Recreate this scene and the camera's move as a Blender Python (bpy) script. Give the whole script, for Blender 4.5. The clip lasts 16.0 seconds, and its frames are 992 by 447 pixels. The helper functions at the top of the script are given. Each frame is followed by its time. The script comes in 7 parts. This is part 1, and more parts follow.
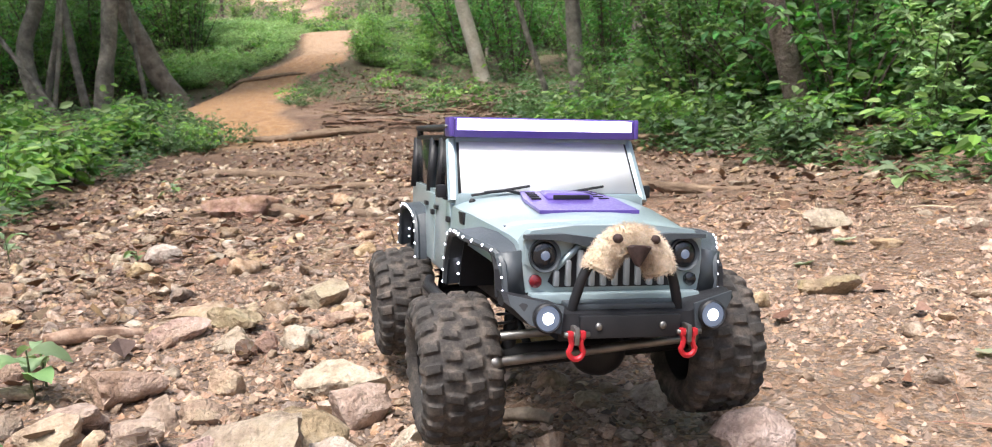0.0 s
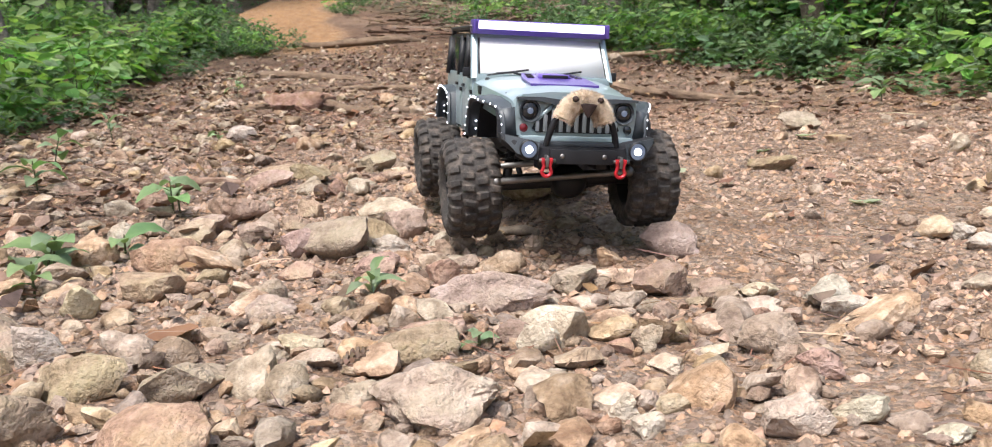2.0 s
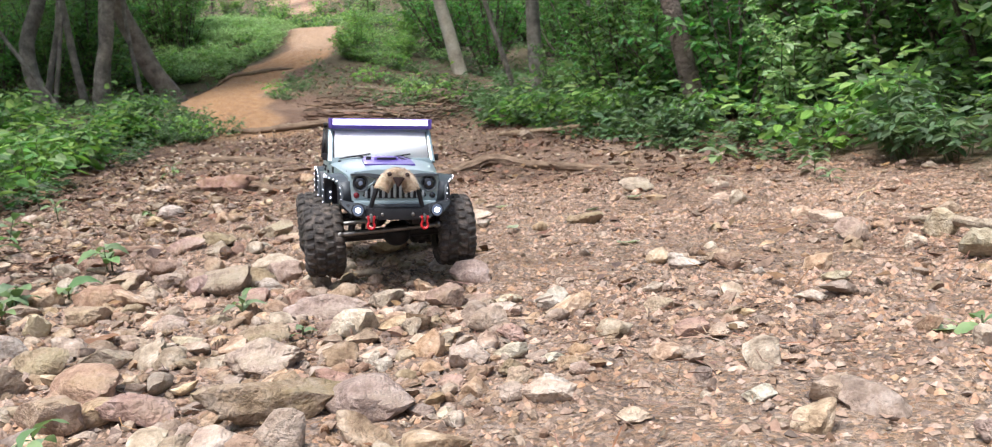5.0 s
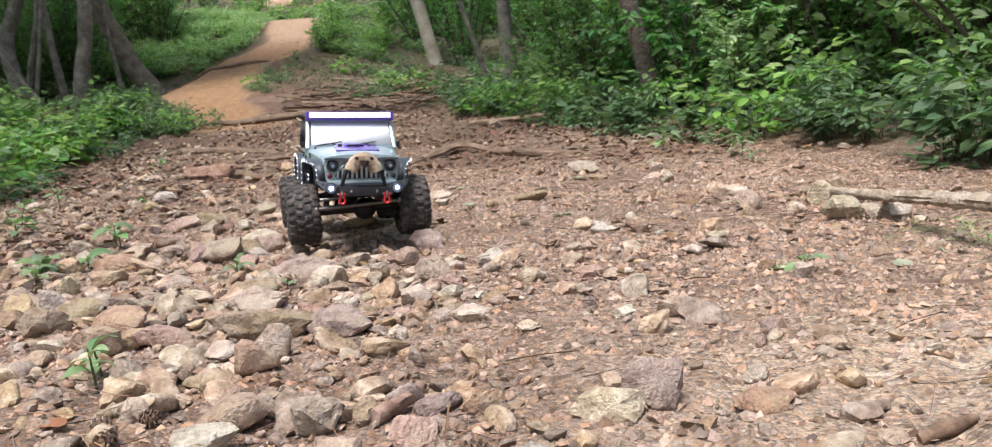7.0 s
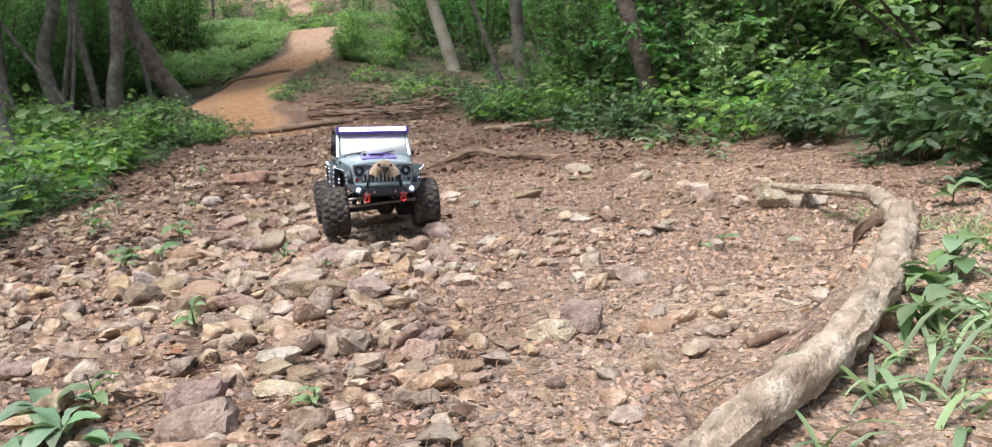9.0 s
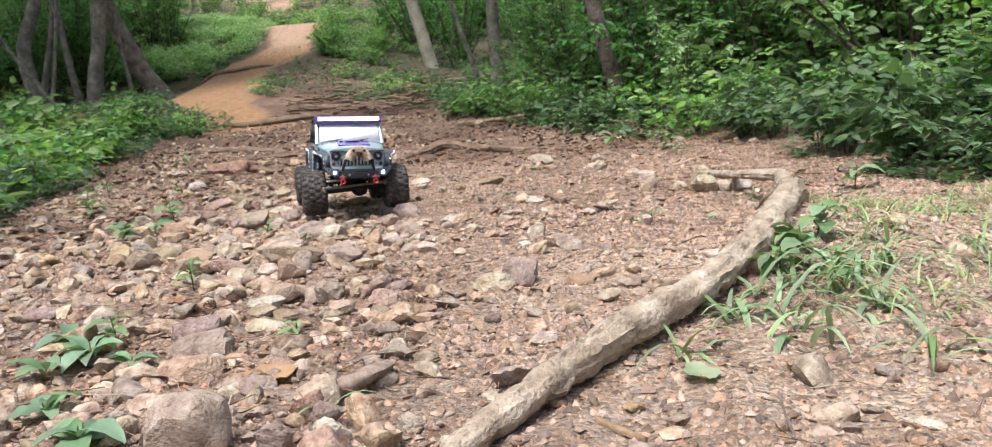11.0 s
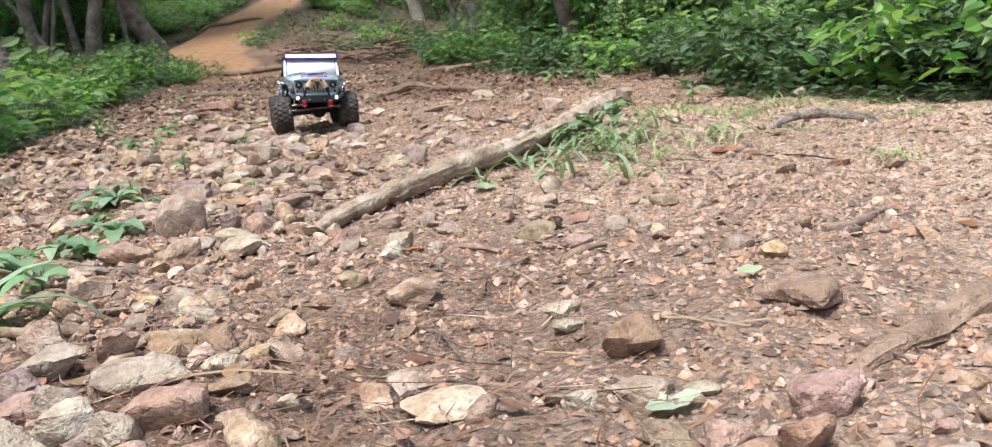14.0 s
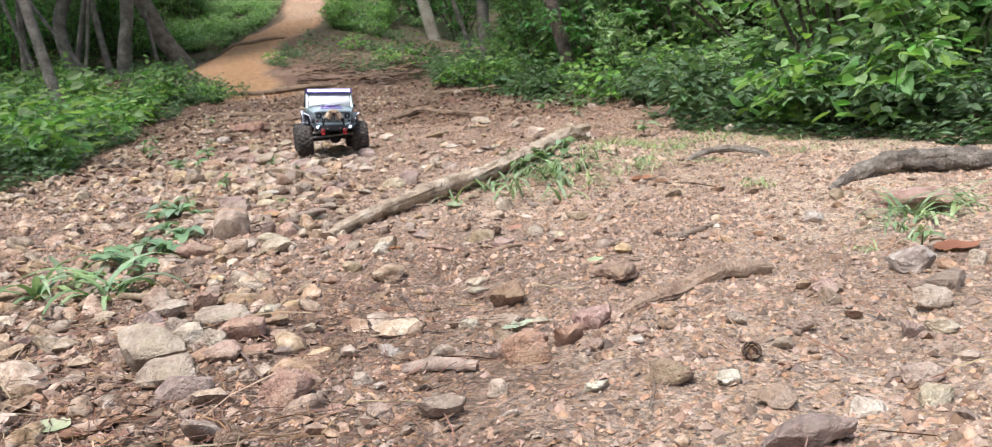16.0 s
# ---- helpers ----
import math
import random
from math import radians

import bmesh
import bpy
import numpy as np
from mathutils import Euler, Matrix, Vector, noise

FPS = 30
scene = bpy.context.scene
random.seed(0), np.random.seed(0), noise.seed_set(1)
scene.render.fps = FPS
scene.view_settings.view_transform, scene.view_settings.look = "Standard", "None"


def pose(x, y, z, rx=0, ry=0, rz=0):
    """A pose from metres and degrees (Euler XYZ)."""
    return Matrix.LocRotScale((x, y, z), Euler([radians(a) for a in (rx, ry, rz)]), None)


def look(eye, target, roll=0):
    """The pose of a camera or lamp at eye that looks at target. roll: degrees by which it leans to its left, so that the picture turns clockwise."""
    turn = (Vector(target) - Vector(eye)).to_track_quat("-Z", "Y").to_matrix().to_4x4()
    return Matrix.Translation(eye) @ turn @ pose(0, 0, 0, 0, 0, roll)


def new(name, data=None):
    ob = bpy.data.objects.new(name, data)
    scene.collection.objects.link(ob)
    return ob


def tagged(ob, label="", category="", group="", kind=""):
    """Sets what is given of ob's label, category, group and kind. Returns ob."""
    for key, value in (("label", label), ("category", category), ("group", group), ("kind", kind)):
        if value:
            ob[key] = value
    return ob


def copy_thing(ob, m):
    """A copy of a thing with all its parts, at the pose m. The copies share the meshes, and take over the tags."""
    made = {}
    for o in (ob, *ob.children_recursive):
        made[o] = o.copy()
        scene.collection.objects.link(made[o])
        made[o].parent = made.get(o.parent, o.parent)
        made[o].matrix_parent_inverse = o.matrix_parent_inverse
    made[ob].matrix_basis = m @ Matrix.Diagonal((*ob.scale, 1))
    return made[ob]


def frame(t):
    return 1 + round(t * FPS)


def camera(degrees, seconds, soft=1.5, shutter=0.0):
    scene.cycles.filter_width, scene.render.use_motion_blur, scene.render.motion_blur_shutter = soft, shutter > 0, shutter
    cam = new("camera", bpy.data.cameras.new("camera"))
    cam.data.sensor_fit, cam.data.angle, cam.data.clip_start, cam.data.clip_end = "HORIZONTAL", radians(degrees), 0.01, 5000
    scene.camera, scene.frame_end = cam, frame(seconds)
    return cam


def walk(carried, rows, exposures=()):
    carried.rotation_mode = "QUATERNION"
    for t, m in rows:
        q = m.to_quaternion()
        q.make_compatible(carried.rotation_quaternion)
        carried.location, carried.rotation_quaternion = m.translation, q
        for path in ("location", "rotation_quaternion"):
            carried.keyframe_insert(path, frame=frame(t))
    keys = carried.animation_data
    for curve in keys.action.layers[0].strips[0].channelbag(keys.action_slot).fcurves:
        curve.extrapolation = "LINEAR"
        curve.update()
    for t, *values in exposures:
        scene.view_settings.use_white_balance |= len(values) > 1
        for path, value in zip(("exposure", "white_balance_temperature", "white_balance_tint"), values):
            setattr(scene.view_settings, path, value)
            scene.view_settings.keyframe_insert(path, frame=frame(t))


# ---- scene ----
cam = camera(53.7, 16.0, soft=1.0)
cam.data.dof.use_dof, cam.data.dof.focus_distance, cam.data.dof.aperture_fstop = True, 0.8, 26.0
PATH = [
    (0, (0.016, 0.004, 0.265), (0.003, 1.99, 0.035), -4.3),
    (0.5, (0.019, -0.111, 0.255), (-0.02, 1.873, 0.003), -4.6),
    (1, (0.045, -0.242, 0.265), (-0.015, 1.736, -0.025), -4.5),
    (1.5, (0.046, -0.318, 0.258), (-0.038, 1.648, -0.101), -3.7),
    (2, (0.055, -0.36, 0.252), (-0.047, 1.598, -0.142), -2.9),
    (2.5, (0.077, -0.413, 0.26), (-0.04, 1.543, -0.139), -2.5),
    (3, (0.128, -0.496, 0.27), (0.002, 1.466, -0.097), -2.7),
    (3.5, (0.173, -0.586, 0.275), (0.05, 1.389, -0.013), -3.3),
    (4, (0.196, -0.675, 0.28), (0.081, 1.302, -0.005), -3.8),
    (4.5, (0.215, -0.715, 0.283), (0.117, 1.262, -0.007), -4.3),
    (5, (0.237, -0.774, 0.27), (0.237, 1.21, 0.02), -4.6),
    (5.2, (0.251, -0.821, 0.271), (0.268, 1.163, 0.025), -4.8),
    (7.3, (0.294, -1.143, 0.28), (0.331, 0.838, 0.002), -5.3),
    (7.5, (0.3, -1.203, 0.29), (0.326, 0.778, 0.015), -5.6),
    (8, (0.312, -1.312, 0.303), (0.318, 0.67, 0.034), -5.9),
    (8.5, (0.321, -1.394, 0.313), (0.317, 0.589, 0.049), -6.1),
    (8.7, (0.327, -1.422, 0.308), (0.317, 0.56, 0.043), -6.3),
    (10.8, (0.354, -1.669, 0.299), (0.386, 0.312, 0.026), -5.6),
    (11, (0.368, -1.702, 0.293), (0.403, 0.279, 0.017), -5.7),
    (11.5, (0.403, -1.802, 0.288), (0.45, 0.179, 0.012), -5.9),
    (12, (0.439, -1.921, 0.291), (0.502, 0.059, 0.015), -6.2),
    (12.5, (0.458, -2.03, 0.309), (0.521, -0.05, 0.033), -6.6),
    (13, (0.479, -2.134, 0.292), (0.535, -0.157, -0.003), -6.6),
    (13.5, (0.495, -2.23, 0.264), (0.528, -0.262, -0.089), -6.5),
    (14, (0.547, -2.34, 0.238), (0.576, -0.374, -0.129), -6.0),
    (14.5, (0.578, -2.47, 0.252), (0.603, -0.504, -0.11), -5.4),
    (15, (0.585, -2.572, 0.284), (0.59, -0.605, -0.076), -5.0),
    (15.5, (0.613, -2.712, 0.295), (0.607, -0.744, -0.061), -5.2),
    (16, (0.646, -2.877, 0.316), (0.642, -0.906, -0.02), -5.6),
]
walk(cam, [(t, look(eye, target, roll)) for t, eye, target, roll in PATH],
     [(0, 1.36, 6420, 10), (1.5, 1.2, 6420, 10), (3, 1.06, 6280, 10), (5.2, 1.10, 6170, 10), (8, 0.88, 6180, 10), (11, 1.0, 6150, 10), (14, 0.99, 6150, 10), (15, 0.88, 6150, 10), (16, 0.92, 6150, 10)])

# ---- light ----
world = bpy.data.worlds.new("sky")
scene.world = world
world.use_nodes = True
SUN_UP, SUN_ROUND = radians(67), radians(212)
_sky = world.node_tree.nodes.new("ShaderNodeTexSky")
_sky.sky_type, _sky.sun_disc = "NISHITA", False
_sky.sun_elevation, _sky.sun_rotation = SUN_UP, SUN_ROUND
_sky.air_density, _sky.dust_density, _sky.ozone_density = 1.0, 5.0, 1.0
_back = world.node_tree.nodes["Background"]
_back.inputs["Strength"].default_value = 0.134
world.node_tree.links.new(_sky.outputs["Color"], _back.inputs["Color"])
_lamp = bpy.data.lights.new("sun", "SUN")
_lamp.energy, _lamp.angle, _lamp.color = 2.4, radians(14), (1.0, 0.98, 0.95)
sun = new("sun", _lamp)
_dir = Vector((math.sin(SUN_ROUND) * math.cos(SUN_UP), math.cos(SUN_ROUND) * math.cos(SUN_UP), math.sin(SUN_UP)))
sun.matrix_world = look(_dir * 60, (0, 0, 0))

# ---- materials ----


def link_noise(nt, coord, scale, detail=6.0, rough=0.6):
    n = nt.nodes.new("ShaderNodeTexNoise")
    n.inputs["Scale"].default_value, n.inputs["Detail"].default_value, n.inputs["Roughness"].default_value = scale, detail, rough
    nt.links.new(coord, n.inputs["Vector"])
    return n


def ramp(nt, fac, stops):
    r = nt.nodes.new("ShaderNodeValToRGB")
    r.color_ramp.elements[0].position, r.color_ramp.elements[0].color = stops[0][0], (*stops[0][1], 1)
    r.color_ramp.elements[1].position, r.color_ramp.elements[1].color = stops[-1][0], (*stops[-1][1], 1)
    for p, c in stops[1:-1]:
        e = r.color_ramp.elements.new(p)
        e.color = (*c, 1)
    nt.links.new(fac, r.inputs["Fac"])
    return r.outputs["Color"]


def mix(nt, fac, a, b, mode="MIX"):
    m = nt.nodes.new("ShaderNodeMix")
    m.data_type, m.blend_type = "RGBA", mode
    for sock, v in ((m.inputs["Factor"], fac), (m.inputs["A"], a), (m.inputs["B"], b)):
        if isinstance(v, (int, float)):
            sock.default_value = v
        elif isinstance(v, tuple):
            sock.default_value = (*v, 1)
        else:
            nt.links.new(v, sock)
    return m.outputs["Result"]


def maths(nt, op, a, b=0.0, c=0.0):
    m = nt.nodes.new("ShaderNodeMath")
    m.operation = op
    for sock, v in zip(m.inputs, (a, b, c)):
        if isinstance(v, (int, float)):
            sock.default_value = v
        else:
            nt.links.new(v, sock)
    return m.outputs["Value"]


def maprange(nt, v, a, b, c, d):
    m = nt.nodes.new("ShaderNodeMapRange")
    for i, k in ((1, a), (2, b), (3, c), (4, d)):
        m.inputs[i].default_value = k
    nt.links.new(v, m.inputs[0])
    return m.outputs[0]


def surface(name, tones, rough=0.85, scale=20.0, grain=160.0, bump=0.3, depth=0.004, metal=0.0, rand="", spread=0.3, moss=None, leafy=0.0, coat=0.0, spec=0.5, hue=0.02, cover=0.8):
    """A worn, mottled surface: tones blend by a coarse noise, a fine one adds grain and relief. rand: 'object' or 'island' varies the value."""
    m = bpy.data.materials.new(name)
    m.use_nodes = True
    nt = m.node_tree
    bsdf = nt.nodes["Principled BSDF"]
    tc = nt.nodes.new("ShaderNodeTexCoord").outputs["Object"]
    big, fine = link_noise(nt, tc, scale), link_noise(nt, tc, grain, 4.0)
    n = len(tones)
    col = ramp(nt, big.outputs["Fac"], [(0.3 + 0.4 * i / max(1, n - 1), c) for i, c in enumerate(tones)])
    col = mix(nt, maprange(nt, fine.outputs["Fac"], 0.3, 0.7, 0.0, 0.32), col, (0.06, 0.045, 0.03), "MULTIPLY") if grain and spread >= 0 and not leafy else col
    if moss:
        geo = nt.nodes.new("ShaderNodeNewGeometry")
        xyz = nt.nodes.new("ShaderNodeSeparateXYZ")
        nt.links.new(geo.outputs["Normal"], xyz.inputs[0])
        patch = link_noise(nt, tc, 26.0, 5.0)
        f = maths(nt, "MULTIPLY", maprange(nt, patch.outputs["Fac"], 0.46, 0.6, 0.0, cover), maprange(nt, xyz.outputs["Z"], -0.2, 0.6, 0.1, 1.0))
        col = mix(nt, f, col, moss)
    if rand:
        src = nt.nodes.new("ShaderNodeObjectInfo").outputs["Random"] if rand == "object" else nt.nodes.new("ShaderNodeNewGeometry").outputs["Random Per Island"]
        hs = nt.nodes.new("ShaderNodeHueSaturation")
        nt.links.new(maprange(nt, src, 0, 1, 1 - spread, 1 + spread), hs.inputs["Value"])
        other = maths(nt, "FRACT", maths(nt, "MULTIPLY", src, 7.31))
        nt.links.new(maprange(nt, other, 0, 1, 0.5 - hue, 0.5 + hue), hs.inputs["Hue"])
        third = maths(nt, "FRACT", maths(nt, "MULTIPLY", src, 13.7))
        nt.links.new(maprange(nt, third, 0, 1, 0.75, 1.2), hs.inputs["Saturation"])
        nt.links.new(col, hs.inputs["Color"])
        col = hs.outputs["Color"]
    nt.links.new(col, bsdf.inputs["Base Color"])
    bsdf.inputs["Metallic"].default_value = metal
    bsdf.inputs["Specular IOR Level"].default_value = spec
    bsdf.inputs["Coat Weight"].default_value = coat
    nt.links.new(maprange(nt, fine.outputs["Fac"], 0.3, 0.7, max(0.02, rough - 0.08), min(1.0, rough + 0.08)), bsdf.inputs["Roughness"])
    if bump:
        b = nt.nodes.new("ShaderNodeBump")
        b.inputs["Strength"].default_value, b.inputs["Distance"].default_value = bump, depth
        h = maths(nt, "MULTIPLY_ADD", big.outputs["Fac"], 0.7, fine.outputs["Fac"])
        nt.links.new(h, b.inputs["Height"])
        nt.links.new(b.outputs["Normal"], bsdf.inputs["Normal"])
    if leafy:
        tr = nt.nodes.new("ShaderNodeBsdfTranslucent")
        bright = mix(nt, 1.0, col, (1.0, 1.12, 0.66), "MULTIPLY")
        nt.links.new(bright, tr.inputs["Color"])
        ms = nt.nodes.new("ShaderNodeMixShader")
        ms.inputs[0].default_value = leafy
        nt.links.new(bsdf.outputs[0], ms.inputs[1])
        nt.links.new(tr.outputs[0], ms.inputs[2])
        nt.links.new(ms.outputs[0], nt.nodes["Material Output"].inputs["Surface"])
    return m


def glow(name, colour, strength):
    m = bpy.data.materials.new(name)
    m.use_nodes = True
    b = m.node_tree.nodes["Principled BSDF"]
    b.inputs["Base Color"].default_value = (0.02, 0.02, 0.02, 1)
    b.inputs["Emission Color"].default_value, b.inputs["Emission Strength"].default_value = (*colour, 1), strength
    return m


ROCK = {
    "TAN": surface("tan_stone", [(0.163, 0.098, 0.0635), (0.389, 0.272, 0.201), (0.514, 0.396, 0.332)], 0.92, 44, 240, 0.8, 0.008, rand="object", spread=0.22, moss=(0.224, 0.166, 0.0722), cover=0.4),
    "PALE": surface("pale_stone", [(0.267, 0.193, 0.132), (0.503, 0.417, 0.316), (0.615, 0.54, 0.442)], 0.88, 42, 220, 0.8, 0.008, rand="object", spread=0.15),
    "MOSSY": surface("mossy_stone", [(0.231, 0.155, 0.101), (0.424, 0.307, 0.22), (0.542, 0.418, 0.332)], 0.92, 42, 240, 0.8, 0.008, rand="object", spread=0.16, moss=(0.318, 0.263, 0.135), cover=0.36),
    "GREY": surface("grey_stone", [(0.197, 0.127, 0.085), (0.38, 0.27, 0.19), (0.496, 0.385, 0.295)], 0.9, 44, 240, 0.8, 0.008, rand="object", spread=0.2, moss=(0.182, 0.147, 0.0657), cover=0.4),
    "OCHRE": surface("ochre_stone", [(0.211, 0.127, 0.0876), (0.392, 0.27, 0.202), (0.495, 0.367, 0.3)], 0.9, 42, 240, 0.8, 0.008, rand="object", spread=0.15),
}
TAN, PALE, MOSSY, GREY, OCHRE = "TAN", "PALE", "MOSSY", "GREY", "OCHRE"
M_PEBBLE = surface("pebbles", [(0.162, 0.101, 0.0609), (0.395, 0.288, 0.194), (0.60, 0.485, 0.375)], 0.92, 46, 240, 0.8, 0.006, rand="island", spread=0.3, hue=0.014)
M_GRIT = surface("soil_grit", [(0.203, 0.118, 0.0743), (0.373, 0.26, 0.181), (0.486, 0.376, 0.289)], 0.93, 60, 260, 1.0, 0.006, rand="island", spread=0.28, hue=0.008)
M_CLOD = surface("earth_crumbs", [(0.205, 0.121, 0.0773), (0.382, 0.266, 0.193)], 0.95, 60, 400, 0.5, 0.002, rand="island", spread=0.65, hue=0.006)
M_NEEDLE = surface("dry_needles", [(0.11, 0.052, 0.032), (0.31, 0.175, 0.105)], 0.7, 30, 0.1, 0, rand="island", spread=0.4)
M_TWIG = surface("dead_wood", [(0.12, 0.075, 0.05), (0.25, 0.17, 0.115), (0.36, 0.27, 0.2)], 0.9, 40, 300, 0.6, 0.002, rand="object", spread=0.25)
M_TWIGS = surface("dead_twigs", [(0.085, 0.052, 0.035), (0.24, 0.16, 0.108)], 0.9, 40, 300, 0.3, 0.002, rand="island", spread=0.3)
M_LOG = surface("weathered_root", [(0.22, 0.16, 0.11), (0.44, 0.35, 0.255), (0.61, 0.52, 0.415)], 0.9, 24, 200, 1.0, 0.006)
M_DEAD = surface("grey_dead_wood", [(0.07, 0.056, 0.045), (0.22, 0.185, 0.15), (0.42, 0.37, 0.31)], 0.92, 30, 150, 1.0, 0.014)
M_ROOTPALE = surface("sun_bleached_brown_root", [(0.17, 0.11, 0.075), (0.33, 0.235, 0.165), (0.45, 0.345, 0.26)], 0.92, 20, 190, 1.0, 0.006)
M_ROOT = surface("earthy_root", [(0.12, 0.078, 0.05), (0.27, 0.185, 0.125)], 0.92, 18, 180, 0.8, 0.005)
M_DRY = surface("dry_leaf", [(0.17, 0.085, 0.045), (0.33, 0.19, 0.105)], 0.7, 24, 200, 0.3, 0.001, rand="object", spread=0.25, leafy=0.15)
M_LITTER = surface("leaf_litter", [(0.08, 0.045, 0.028), (0.27, 0.16, 0.098)], 0.85, 24, 200, 0.2, 0.001, rand="island", spread=0.45)
M_CHIP = surface("bark_chips", [(0.17, 0.1, 0.066), (0.43, 0.305, 0.22)], 0.9, 40, 200, 0.3, 0.001, rand="island", spread=0.42)
M_BARK = surface("grey_bark", [(0.0825, 0.072, 0.0615), (0.203, 0.18, 0.153), (0.36, 0.323, 0.277)], 0.93, 9, 60, 1.0, 0.02)
M_DARKBARK = surface("dark_bark", [(0.055, 0.042, 0.034), (0.125, 0.095, 0.076), (0.195, 0.155, 0.126)], 0.93, 10, 60, 1.0, 0.02)
M_BROWNBARK = surface("brown_bark", [(0.10, 0.076, 0.058), (0.215, 0.17, 0.135), (0.32, 0.265, 0.215)], 0.93, 10, 60, 1.0, 0.02)
M_PALEBARK = surface("pale_bark", [(0.22, 0.19, 0.15), (0.38, 0.34, 0.28), (0.46, 0.43, 0.37)], 0.9, 5, 50, 0.7, 0.012)
M_STRAW = surface("dry_straw", [(0.30, 0.215, 0.13), (0.50, 0.39, 0.26)], 0.7, 30, 0.1, 0, rand="island", spread=0.25)
M_LEAF_A = surface("fresh_leaf", [(0.119, 0.22, 0.0812), (0.203, 0.334, 0.125)], 0.62, 3, 0.1, 0, rand="island", spread=0.4, leafy=0.5, hue=0.03, spec=0.3)
M_LEAF_B = surface("blue_green_leaf", [(0.0779, 0.138, 0.0627), (0.134, 0.206, 0.102)], 0.62, 3, 0.1, 0, rand="island", spread=0.4, leafy=0.42, hue=0.025, spec=0.3)
M_LEAF_E = surface("pale_leaf", [(0.226, 0.35, 0.158), (0.362, 0.497, 0.26)], 0.62, 3, 0.1, 0, rand="island", spread=0.35, leafy=0.52, hue=0.03, spec=0.3)
# forest shade put into the leaf colour: deeper than the pale and bright greens
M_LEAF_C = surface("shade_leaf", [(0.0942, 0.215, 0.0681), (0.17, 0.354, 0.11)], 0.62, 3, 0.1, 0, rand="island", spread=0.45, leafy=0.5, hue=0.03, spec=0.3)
M_LEAF_D = surface("bright_leaf", [(0.149, 0.27, 0.0805), (0.241, 0.391, 0.127)], 0.62, 3, 0.1, 0, rand="island", spread=0.4, leafy=0.5, hue=0.03, spec=0.3)
M_WEED = surface("weed_leaf", [(0.13, 0.205, 0.09), (0.22, 0.31, 0.15)], 0.45, 30, 0.1, 0, rand="object", spread=0.25, leafy=0.3)
M_FALLEN = surface("pale_fallen_leaf", [(0.26, 0.30, 0.18), (0.38, 0.41, 0.27)], 0.5, 30, 0.1, 0, rand="object", spread=0.2, leafy=0.2)
M_DARKWEED = surface("dark_weed_leaf", [(0.125, 0.205, 0.105), (0.205, 0.305, 0.165)], 0.45, 30, 0.1, 0, rand="object", spread=0.25, leafy=0.25)
M_GRASS = surface("grass_blade", [(0.18, 0.25, 0.10), (0.37, 0.43, 0.215)], 0.5, 8, 0.1, 0, rand="island", spread=0.4, leafy=0.3, hue=0.04)
M_BLADE = surface("broad_grass_blade", [(0.15, 0.235, 0.105), (0.30, 0.39, 0.21)], 0.5, 8, 0.1, 0, rand="object", spread=0.35, leafy=0.3, hue=0.03)
M_STEM = surface("green_stem", [(0.07, 0.09, 0.035), (0.12, 0.12, 0.06)], 0.7, 20, 0.1, 0)


